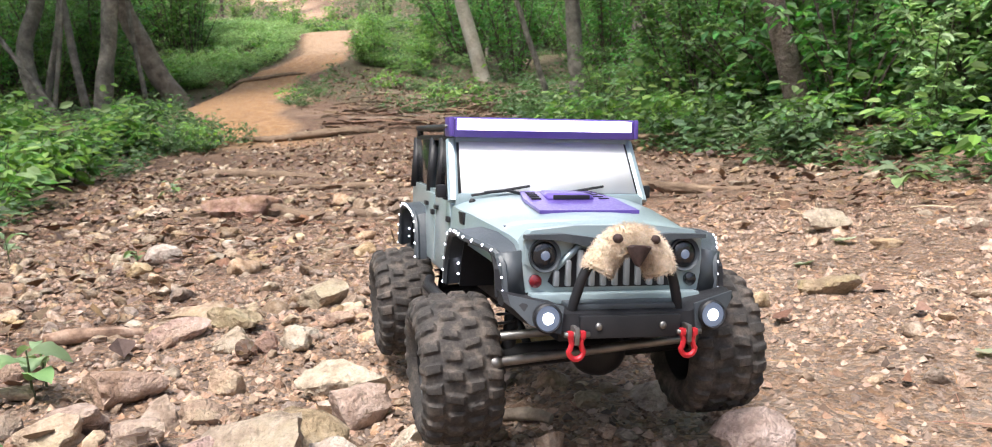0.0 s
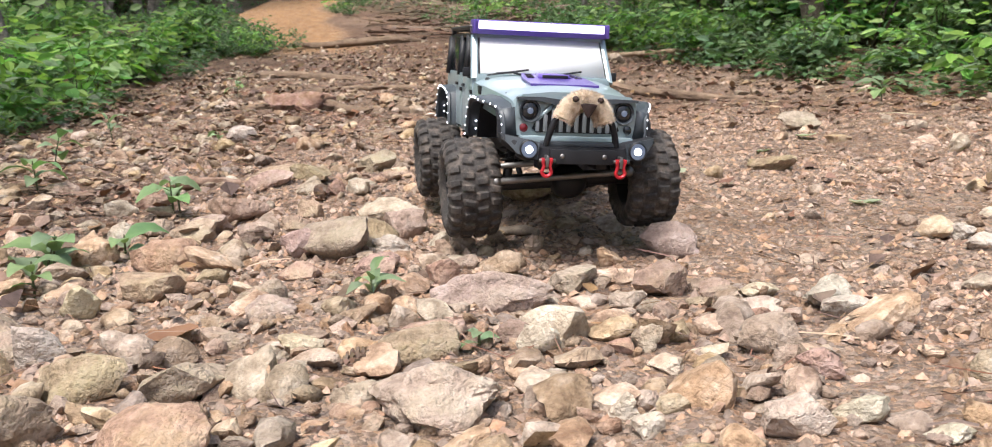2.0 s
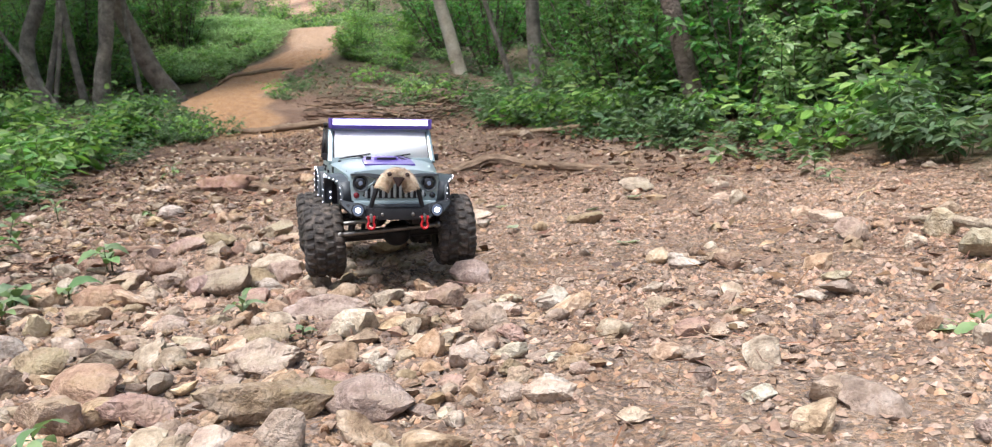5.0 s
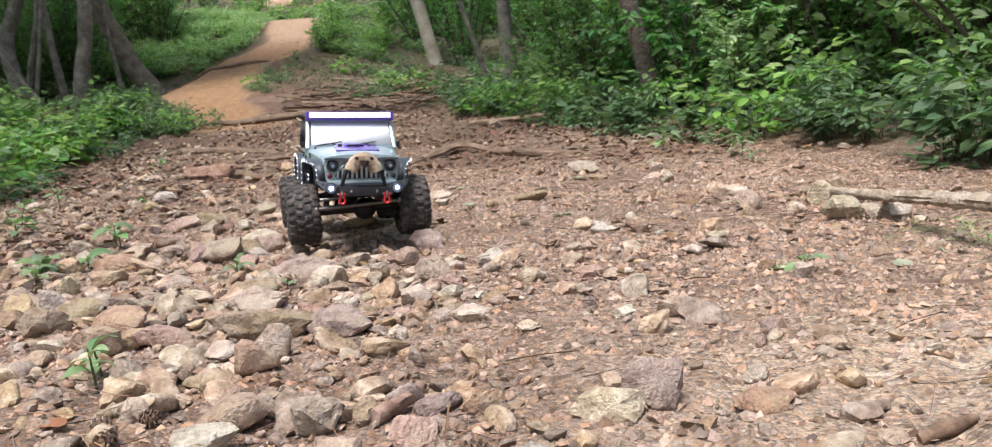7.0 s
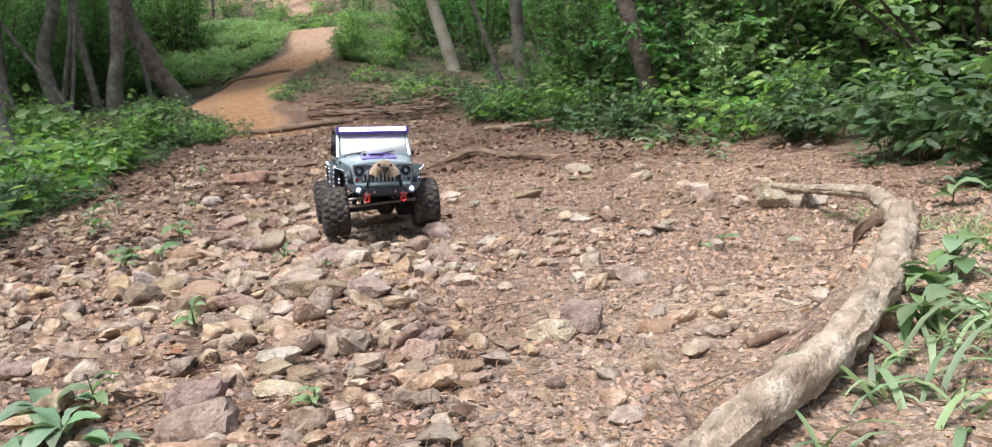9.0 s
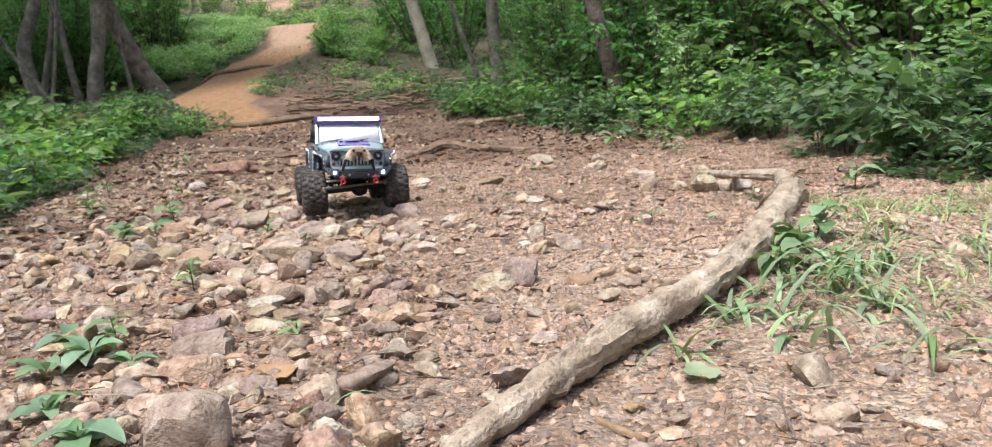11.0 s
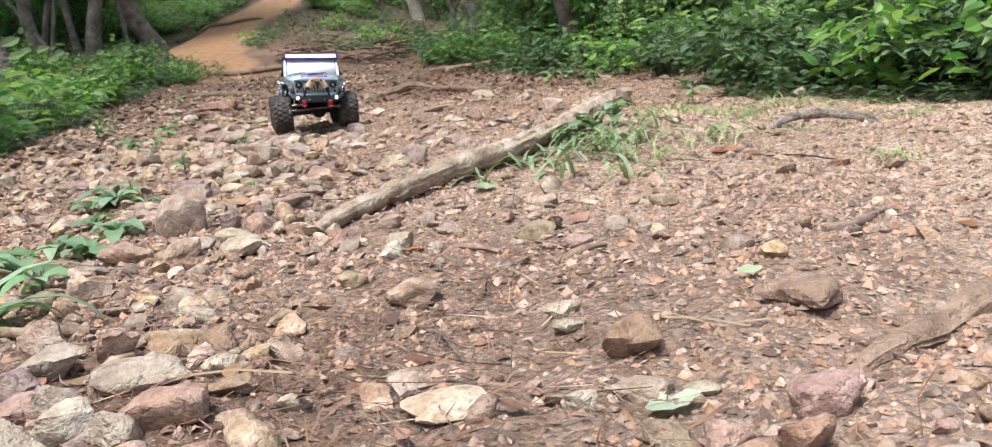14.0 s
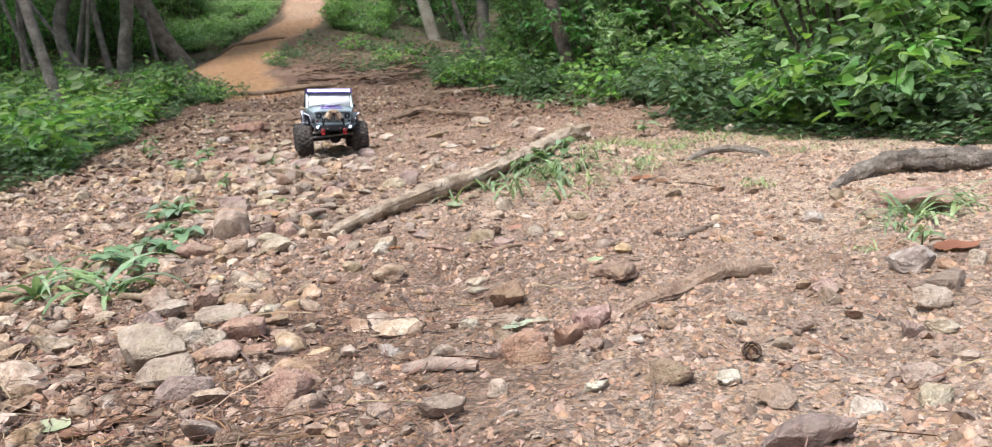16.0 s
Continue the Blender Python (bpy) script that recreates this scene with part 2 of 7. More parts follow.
def ground_material():
    m = bpy.data.materials.new("forest_soil")
    m.use_nodes = True
    nt = m.node_tree
    bsdf = nt.nodes["Principled BSDF"]
    tc = nt.nodes.new("ShaderNodeTexCoord").outputs["Object"]
    zone = nt.nodes.new("ShaderNodeAttribute")
    zone.attribute_name = "zone"
    parts = nt.nodes.new("ShaderNodeSeparateColor")
    nt.links.new(zone.outputs["Color"], parts.inputs[0])
    wide, mid, fine = link_noise(nt, tc, 2.2), link_noise(nt, tc, 14.0, 8.0, 0.65), link_noise(nt, tc, 220.0, 4.0, 0.7)
    soil = ramp(nt, mid.outputs["Fac"], [(0.28, (0.186, 0.109, 0.0683)), (0.5, (0.317, 0.219, 0.155)), (0.72, (0.41, 0.314, 0.243))])
    damp = ramp(nt, mid.outputs["Fac"], [(0.3, (0.158, 0.0874, 0.0546)), (0.7, (0.31, 0.204, 0.143))])
    soil = mix(nt, maprange(nt, wide.outputs["Fac"], 0.42, 0.62, 0.0, 0.75), soil, damp)
    clay = ramp(nt, mid.outputs["Fac"], [(0.3, (0.205, 0.104, 0.045)), (0.5, (0.365, 0.20, 0.092)), (0.7, (0.485, 0.295, 0.16))])
    mould = ramp(nt, mid.outputs["Fac"], [(0.3, (0.045, 0.036, 0.02)), (0.5, (0.10, 0.075, 0.042)), (0.7, (0.06, 0.09, 0.03))])
    duff = ramp(nt, mid.outputs["Fac"], [(0.3, (0.0755, 0.04, 0.0252)), (0.52, (0.161, 0.0918, 0.0583)), (0.72, (0.254, 0.164, 0.109))])
    # pale dust of the trodden side; also colours the sunlight on the trail's crest
    dust_and_sunlit = ramp(nt, mid.outputs["Fac"], [(0.28, (0.378, 0.254, 0.17)), (0.5, (0.598, 0.448, 0.322)), (0.72, (0.706, 0.562, 0.427))])
    soil = mix(nt, maths(nt, "MULTIPLY", zone.outputs["Alpha"], 0.95), soil, dust_and_sunlit)
    soil = mix(nt, parts.outputs["Blue"], soil, duff)
    col = mix(nt, parts.outputs["Red"], soil, clay)
    col = mix(nt, parts.outputs["Green"], col, mould)
    col = mix(nt, maprange(nt, fine.outputs["Fac"], 0.35, 0.65, 0.0, 0.24), col, (0.17, 0.09, 0.05))
    nt.links.new(col, bsdf.inputs["Base Color"])
    bsdf.inputs["Roughness"].default_value = 0.95
    b = nt.nodes.new("ShaderNodeBump")
    b.inputs["Strength"].default_value, b.inputs["Distance"].default_value = 1.0, 0.0105
    grains = []
    for size in (75.0, 210.0):
        cells = nt.nodes.new("ShaderNodeTexVoronoi")
        cells.inputs["Scale"].default_value = size
        nt.links.new(tc, cells.inputs["Vector"])
        grains.append(maprange(nt, cells.outputs["Distance"], 0.0, 0.75, 1.0, 0.0))
    tone = nt.nodes.new("ShaderNodeSeparateColor")
    nt.links.new(cells.outputs["Color"], tone.inputs[0])
    grainy = nt.nodes.new("ShaderNodeHueSaturation")
    nt.links.new(maprange(nt, tone.outputs["Red"], 0.0, 1.0, 0.62, 1.38), grainy.inputs["Value"])
    nt.links.new(maprange(nt, tone.outputs["Green"], 0.0, 1.0, 0.8, 1.2), grainy.inputs["Saturation"])
    nt.links.new(col, grainy.inputs["Color"])
    nt.links.new(grainy.outputs["Color"], bsdf.inputs["Base Color"])
    crumb = maths(nt, "MULTIPLY_ADD", grains[1], 0.45, grains[0])
    relief = maths(nt, "MULTIPLY_ADD", mid.outputs["Fac"], 0.4, fine.outputs["Fac"])
    nt.links.new(maths(nt, "MULTIPLY_ADD", crumb, 0.8, relief), b.inputs["Height"])
    nt.links.new(b.outputs["Normal"], bsdf.inputs["Normal"])
    return m


M_SOIL = ground_material()

# ---- building helpers ----


def np_mesh(name, verts, faces, mats, smooth=False, slots=None, crease=0):
    """A mesh from numpy arrays: verts (n, 3), faces (m, k)."""
    me = bpy.data.meshes.new(name)
    verts, faces = np.asarray(verts, np.float32), np.asarray(faces, np.int32)
    m, k = faces.shape
    me.vertices.add(len(verts))
    me.vertices.foreach_set("co", verts.ravel())
    me.loops.add(m * k)
    me.loops.foreach_set("vertex_index", faces.ravel())
    me.polygons.add(m)
    me.polygons.foreach_set("loop_start", np.arange(0, m * k, k, dtype=np.int32))
    for mm in (mats if isinstance(mats, (list, tuple)) else [mats]):
        me.materials.append(mm)
    if slots is not None:
        me.polygons.foreach_set("material_index", np.asarray(slots, np.int32))
    me.polygons.foreach_set("use_smooth", np.full(m, smooth))
    me.update(calc_edges=True)
    me.validate()
    if crease:
        me.set_sharp_from_angle(angle=radians(crease))
    return me


class Geo:
    """Vertices and faces that grow by simple forms."""

    def __init__(self):
        self.v, self.f = [], []

    def add(self, v, f):
        n = len(self.v)
        self.v += [tuple(p) for p in v]
        self.f += [tuple(i + n for i in q) for q in f]
        return self

    def box(self, c, s, bevel=0.0, m=None):
        bm = bmesh.new()
        bmesh.ops.create_cube(bm, size=1)
        bmesh.ops.scale(bm, vec=s, verts=bm.verts)
        if bevel:
            bmesh.ops.bevel(bm, geom=bm.edges[:], offset=bevel, segments=2, affect="EDGES", profile=0.6)
        if m:
            bmesh.ops.transform(bm, matrix=m, verts=bm.verts)
        bmesh.ops.translate(bm, vec=c, verts=bm.verts)
        bm.verts.index_update()
        self.add([v.co[:] for v in bm.verts], [[v.index for v in f.verts] for f in bm.faces])
        bm.free()
        return self

    def loft(self, rings, close=True, caps=True):
        k = len(rings[0])
        v = [p for r in rings for p in r]
        f = []
        for a in range(len(rings) - 1):
            for i in range(k if close else k - 1):
                j = (i + 1) % k
                f.append((a * k + i, a * k + j, (a + 1) * k + j, (a + 1) * k + i))
        if caps:
            f.append(tuple(range(k))[::-1])
            f.append(tuple((len(rings) - 1) * k + i for i in range(k)))
        return self.add(v, f)

    def tube(self, pts, r, n=8, rough=0.0, seed=0, flat=1.0):
        """A tube through points; r: one radius or one for each point. rough: uneven girth."""
        pts = [Vector(p) for p in pts]
        rs = list(r) if isinstance(r, (list, tuple)) else [r] * len(pts)
        rng = random.Random(seed)
        rings, side = [], None
        for i, p in enumerate(pts):
            t = (pts[min(i + 1, len(pts) - 1)] - pts[max(i - 1, 0)]).normalized()
            if side is None:
                side = t.orthogonal().normalized()
            side = (side - t * side.dot(t)).normalized()
            up = t.cross(side)
            rings.append([p + (side * math.cos(a) + up * math.sin(a) * flat) * rs[i] * (1 + rough * rng.uniform(-1, 1)) for a in (2 * math.pi * q / n for q in range(n))])
        return self.loft(rings)

    def lathe(self, prof, n=24, m=None):
        """Turns (radius, height) pairs round the x axis."""
        m = m or Matrix()
        rings = [[m @ Vector((h, r * math.cos(a), r * math.sin(a))) for a in (2 * math.pi * q / n for q in range(n))] for r, h in prof]
        return self.loft(rings)

    def ball(self, c, r, sub=2, m=None):
        bm = bmesh.new()
        bmesh.ops.create_icosphere(bm, subdivisions=sub, radius=1)
        bmesh.ops.scale(bm, vec=r if isinstance(r, (tuple, list)) else (r, r, r), verts=bm.verts)
        if m:
            bmesh.ops.transform(bm, matrix=m, verts=bm.verts)
        bmesh.ops.translate(bm, vec=c, verts=bm.verts)
        bm.verts.index_update()
        self.add([v.co[:] for v in bm.verts], [[v.index for v in f.verts] for f in bm.faces])
        bm.free()
        return self

    def mesh(self, name, mat, smooth=True, angle=40):
        me = bpy.data.meshes.new(name)
        me.from_pydata(self.v, [], self.f)
        me.materials.append(mat)
        bm = bmesh.new()
        bm.from_mesh(me)
        bmesh.ops.recalc_face_normals(bm, faces=bm.faces)
        for e in bm.edges:
            e.smooth = len(e.link_faces) == 2 and e.calc_face_angle(9) < radians(angle)
        bm.to_mesh(me)
        bm.free()
        me.polygons.foreach_set("use_smooth", [smooth] * len(me.polygons))
        me.update()
        return me


def part(name, geo, material, parent, label="", m=None):
    """ONE mesh object under a thing or a part."""
    ob = new(name, geo.mesh(name, material) if isinstance(geo, Geo) else geo)
    if parent:
        ob.parent = parent
    if m is not None:
        ob.matrix_basis = m
    return tagged(ob, label)


def thing(name, label, category, m=None, group="", kind="", data=None):
    ob = new(name, data)
    if m is not None:
        ob.matrix_basis = m
    return tagged(ob, label, category, group, kind)


def bend(points, step):
    """A smooth chain through a few points (Catmull-Rom)."""
    p = [Vector(q) for q in points]
    p = [p[0] * 2 - p[1]] + p + [p[-1] * 2 - p[-2]]
    out = []
    for i in range(1, len(p) - 2):
        n = max(2, int((p[i + 1] - p[i]).length / step))
        for j in range(n):
            t = j / n
            a, b, c, d = p[i - 1], p[i], p[i + 1], p[i + 2]
            out.append(0.5 * ((2 * b) + (c - a) * t + (2 * a - 5 * b + 4 * c - d) * t * t + (3 * b - a - 3 * c + d) * t ** 3))
    return out + [p[-2]]


def vnoise(x, y, scale, seed=0):
    """Smooth value noise in -1..1 on numpy arrays."""
    x, y = np.asarray(x, float) * scale + seed * 17.3, np.asarray(y, float) * scale - seed * 9.1
    xi, yi = np.floor(x).astype(np.int64), np.floor(y).astype(np.int64)
    fx, fy = x - xi, y - yi
    fx, fy = fx * fx * (3 - 2 * fx), fy * fy * (3 - 2 * fy)

    def h(a, b):
        k = (a * 374761393 + b * 668265263 + seed * 1442695) & 0x7FFFFFFF
        k = ((k ^ (k >> 13)) * 1274126177) & 0x7FFFFFFF
        return ((k ^ (k >> 16)) & 0xFFFF) / 32767.5 - 1

    return (h(xi, yi) * (1 - fx) + h(xi + 1, yi) * fx) * (1 - fy) + (h(xi, yi + 1) * (1 - fx) + h(xi + 1, yi + 1) * fx) * fy


# ---- lie of the land ----
EDGE_L = ([-4, -1, 0.6, 1.6, 3, 4.2, 5.5, 7, 9, 10, 12.7, 13.9, 16, 17.3, 22, 28, 40, 80], [-1.0, -0.95, -1.0, -1.2, -1.45, -1.75, -1.95, -2.15, -2.9, -3.25, -3.85, -3.1, -3.15, -3.2, -3.95, -5.8, -9.3, -17])
EDGE_R = ([-4, -1.2, -0.4, 0, 0.3, 1.6, 2.2, 2.9, 3.7, 4.5, 5.3, 7, 9, 10, 13, 16, 22, 28, 40, 80], [2.3, 2.15, 1.75, 1.5, 1.38, 1.38, 1.25, 1.05, 0.9, 0.75, 0.5, 0.0, -1.3, -2.0, -2.3, -2.1, -2.9, -4.2, -7.6, -14])
EDGE_B = ([-4, -1.2, -0.4, 0, 0.3, 1.6, 2.2, 2.9, 3.7, 4.5, 5.3, 7, 9, 13.6, 16, 22, 28, 40, 80], [2.3, 2.15, 1.75, 1.5, 1.38, 1.38, 1.25, 1.05, 0.9, 0.75, 0.6, 0.5, 0.5, 0.35, -1.6, -2.6, -3.5, -5.8, -13])
TRAIL = ([5.5, 6.6, 7.2, 7.8, 8.5, 9.6, 10.5, 12, 12.8, 13.3, 13.8, 14.8, 15.6, 16.5, 17.3, 20, 24, 27, 29, 32, 40, 80], [-1.45, -1.58, -1.76, -1.97, -2.18, -2.47, -2.7, -3.0, -3.08, -2.76, -2.47, -2.43, -2.5, -2.63, -2.75, -3.1, -3.9, -4.6, -5.4, -6.6, -8.5, -16], [0.5, 0.42, 0.34, 0.29, 0.3, 0.42, 0.46, 0.64, 0.78, 0.64, 0.45, 0.33, 0.39, 0.42, 0.42, 0.4, 0.4, 0.5, 0.55, 0.6, 0.7, 0.9])



def edge_left(y):
    return np.interp(y, *EDGE_L) + 0.10 * vnoise(y, 0 * np.asarray(y), 1.7, 5)


def edge_right(y):
    return np.interp(y, *EDGE_R) + 0.08 * vnoise(y, 0 * np.asarray(y), 1.9, 6)


def edge_bush(y):
    return np.interp(y, *EDGE_B) + 0.08 * vnoise(y, 0 * np.asarray(y), 1.9, 6)


def trail_mask(x, y):
    c, w = np.interp(y, TRAIL[0], TRAIL[1]), np.interp(y, TRAIL[0], TRAIL[2])
    d = np.abs(x - c + 0.12 * vnoise(x, y, 1.2, 3)) / w
    grown = 1 - np.clip((y - 18.2) / 0.6, 0, 1) * np.clip((26.8 - y) / 0.6, 0, 1)
    return grown * np.clip((1.15 - d) / 0.3, 0, 1) * np.clip((y - 6.3 - 0.25 * vnoise(x, y, 1.5, 4)) / 0.5, 0, 1)


def duff_mask(x, y):
    """Where needles and litter cover the soil: the side of the trail and its upper end."""
    x, y = np.asarray(x, float), np.asarray(y, float)
    lie = 1.0 * np.clip((-0.3 - x) / 0.4, 0, 1) * np.clip((y + 0.2) / 1.0, 0.5, 1) + 0.95 * np.clip((y - 1.5) / 1.4, 0, 1) + 1.0 * np.clip((-1.25 - y) / 0.4, 0, 1) * np.clip((0.75 - x) / 0.4, 0, 1)
    return np.clip(lie * (0.75 + 0.6 * vnoise(x, y, 1.6, 45)), 0, 1)


def height(x, y):
    x, y = np.asarray(x, float), np.asarray(y, float)
    climb = np.interp(y, [-400, 2.5, 4.3, 6.6, 6.85, 10, 12, 12.35, 12.55, 14, 16, 17.3, 20, 24, 27, 30, 40, 80, 150, 400], [0, 0, 0.04, 0.14, 0.18, 0.47, 0.72, 0.76, 0.82, 1.12, 1.57, 1.86, 1.88, 2.38, 3.1, 3.75, 6.0, 18, 41, 60])
    climb = climb * (1 - 0.45 * np.clip((x + 1.8) / 2.0, 0, 1) * np.clip((40 - y) / 25, 0, 1))
    climb = climb * (1 - 0.28 * np.clip((-3.15 - x) / 0.5, 0, 1) * np.clip((16 - y) / 3, 0, 1) * np.clip((y - 9) / 2, 0, 1))
    climb = climb + np.clip(np.abs(x) - 12, 0, 200) * 0.28 + np.clip(-y - 25, 0, 300) * 0.2
    near = np.clip((9 - np.abs(y)) / 4, 0, 1)
    z = climb + 0.012 * vnoise(x, y, 1.6, 1) + 0.008 * vnoise(x, y, 4.5, 2) + near * (0.005 * vnoise(x, y, 12, 7) + 0.0045 * vnoise(x, y, 24, 8) + 0.0036 * vnoise(x, y, 40, 12))
    z = z + 0.02 * np.clip((-0.1 - x) / 0.5, 0, 1) * near
    along, off = ((x - 0.5) * 0.34 + (y + 0.745) * 0.58) / 0.452, ((x - 0.5) * 0.58 - (y + 0.745) * 0.34) / 0.672
    z = z + np.clip(0.022 + 0.046 * along, 0, 0.066) * np.exp(-(off / np.where(off > 0, 0.3, 0.035)) ** 2) * np.clip((1.3 - along) / 0.3, 0, 1)
    z = z + 0.06 * np.clip((edge_left(y) - x) / 0.6, 0, 1) + 0.05 * np.clip((x - edge_right(y)) / 0.6, 0, 1)
    return z + 0.05 * vnoise(x, y, 0.35, 9) * np.clip((np.abs(y) - 5) / 6, 0, 1)


def hz(x, y):
    return float(height(x, y))


def spaced(a, b, step, far, grow=1.16):
    line = list(np.arange(a, b, step))
    s, p = step, b
    while p < far[1]:
        line.append(p)
        s *= grow
        p += s
    s, p, low = step, a, []
    while p > far[0]:
        s *= grow
        p -= s
        low.append(p)
    return np.array(low[::-1] + line)


gx = spaced(-0.75, 1.35, 0.0135, (-400, 400), 1.12)
gx = np.sort(np.concatenate([gx[(gx < -4.6) | (gx > -0.8)], np.arange(-4.55, -0.8, 0.07)]))
gy = spaced(-2.35, 1.35, 0.0155, (-300, 600), 1.095)
gy = np.sort(np.concatenate([gy[(gy < 2.2) | (gy > 19.1)], np.arange(2.25, 19.1, 0.1)]))
GX, GY = np.meshgrid(gx, gy)
GZ = height(GX, GY)
nx, ny = len(gx), len(gy)
ids = np.arange(nx * ny).reshape(ny, nx)
quads = np.stack([ids[:-1, :-1], ids[:-1, 1:], ids[1:, 1:], ids[1:, :-1]], -1).reshape(-1, 4)
ground_mesh = np_mesh("ground", np.stack([GX, GY, GZ], -1).reshape(-1, 3), quads, M_SOIL, True)
zone = ground_mesh.color_attributes.new("zone", "FLOAT_COLOR", "POINT")
tint = np.zeros((nx * ny, 4), np.float32)
tint[:, 0] = trail_mask(GX, GY).ravel()
side = np.maximum(edge_left(GY) - GX, GX - edge_right(GY)) + 0.12 * vnoise(GX, GY, 3.0, 11)
bank = np.clip((np.interp(GY, TRAIL[0], TRAIL[1]) - np.interp(GY, TRAIL[0], TRAIL[2]) - GX) / 0.15, 0, 1) * np.clip((GY - 9) / 1.5, 0, 1)
tint[:, 1] = (np.maximum(np.clip(side / 0.35, 0, 1), bank) * (1 - trail_mask(GX, GY))).ravel()
tint[:, 2] = (duff_mask(GX, GY) * (1 - trail_mask(GX, GY))).ravel()
# sunlight on the upper trail, put into the soil as a paler colour
sunlit_crest = np.clip((GY - 14.1 - 0.4 * vnoise(GX, GY, 1.4, 15)) / 0.9, 0, 1) * trail_mask(GX, GY)
sunlit_crest = 0.55 * sunlit_crest
tint[:, 0] *= 1 - sunlit_crest.ravel()
tint[:, 3] = (sunlit_crest + np.clip((GX - 0.25 - 0.3 * vnoise(GX, GY, 1.3, 13)) / 0.5, 0, 1) * np.clip((0.6 - GY) / 0.8, 0, 1) * np.clip(0.7 + 0.5 * vnoise(GX, GY, 2.9, 14), 0, 1) * np.clip((GY + 4.6) / 1.4, 0, 1)).ravel()
zone.data.foreach_set("color", tint.ravel())
ground = thing("ground", "reddish brown stony forest soil with an orange clay trail", "ground", kind="structure", data=ground_mesh)

# ---- stones ----


def stone_points(rng, sub, planes=11, sharp=18.0):
    """A worn, angular stone of about unit half-size: directions cut by random planes."""
    bm = bmesh.new()
    if sub:
        bmesh.ops.create_icosphere(bm, subdivisions=sub, radius=1)
    else:
        bmesh.ops.create_cone(bm, cap_ends=False, segments=4, radius1=1, radius2=0.2, depth=1.2)
        bmesh.ops.triangulate(bm, faces=bm.faces)
    bm.verts.index_update()
    d = np.array([v.co[:] for v in bm.verts])
    f = np.array([[v.index for v in q.verts] for q in bm.faces])
    bm.free()
    n = rng.normal(size=(planes, 3))
    n /= np.linalg.norm(n, axis=1)[:, None]
    h = rng.uniform(0.55, 1.0, planes)
    s = np.clip(d @ (n / h[:, None]).T, 0, None)
    r = np.minimum(1.0 / np.maximum((s ** sharp).sum(1) ** (1 / sharp), 0.5), 1.45)
    ph = rng.uniform(0, 6, 6)
    r = r * (1 + 0.05 * np.sin(d[:, 0] * 5 + ph[0]) * np.sin(d[:, 1] * 6 + ph[1]) + 0.03 * np.sin(d[:, 2] * 11 + ph[2]) * np.sin(d[:, 0] * 13 + ph[3]))
    if sub > 1:
        off = Vector(ph[:3] * 9)
        lump = np.array([noise.noise(Vector(q) * 1.7 + off) for q in d])
        pit = np.array([noise.noise(Vector(q) * 4.5 + off) for q in d]) if sub > 2 else 0
        fine = np.array([noise.noise(Vector(q) * 10.0 + off) for q in d]) if sub > 2 else 0
        r = r * (1 + 0.17 * lump + 0.075 * pit + 0.035 * fine)
    p = d * r[:, None]
    p -= (p.max(0) + p.min(0)) / 2
    return p / ((p.max(0) - p.min(0)) / 2), f


STONE_WORDS = {"TAN": "rough tan angular stone half sunk in trail soil", "PALE": "pale cream weathered stone lying on trail soil", "MOSSY": "yellow-green moss-stained rough stone on the trail",
               "GREY": "dull brown-grey worn stone bedded in soil", "OCHRE": "ochre-stained angular stone on the trail"}
rock_rng = np.random.default_rng(11)
placed_rocks = []


def lay_rock(x, y, w, tall, kind, spin, ratio):
    deep = w * ratio
    p, f = stone_points(rock_rng, 4 if w > 0.088 else 3)
    p = p * (w * 0.5, deep * 0.5, tall * 0.72)
    me = np_mesh("stone", p, f, ROCK[kind], True, crease=38)
    m = pose(x, y, hz(x, y) + tall * 0.38, rock_rng.uniform(-6, 6), rock_rng.uniform(-6, 6), spin)
    size = "large slab-like " if w > 0.11 else ("small " if w < 0.045 else "")
    thing("stone", size + STONE_WORDS[kind], "stone", m, "loose stones on the trail", data=me)
    placed_rocks.append((x, y, w))


def crowded(x, y, w, share):
    return any(math.hypot(x - a, y - b) < share * max(w, c) for a, b, c in placed_rocks)


def set_rocks(rows):
    """Stones of known width and height: x, y, width, height, kind and, where it shows, the turn and the depth's share of the width."""
    for x, y, w, tall, kind, *turn in rows:
        if not crowded(x, y, w, 0.42):
            lay_rock(x, y, w, tall if turn else max(1.2 * tall, 0.36 * w), kind, turn[0] if turn else rock_rng.uniform(-18, 18), turn[1] if turn else rock_rng.uniform(0.66, 0.86))


def scatter_rocks(rows):
    for x, y, w, h, kind in rows:
        if not crowded(x, y, w, 0.72):
            deep = rock_rng.uniform(0.62, 0.9)
            lay_rock(x, y, w, min(max(h - 0.22 * deep * w, 0.26 * w), 0.6 * w), kind, rock_rng.uniform(-22, 22), deep)


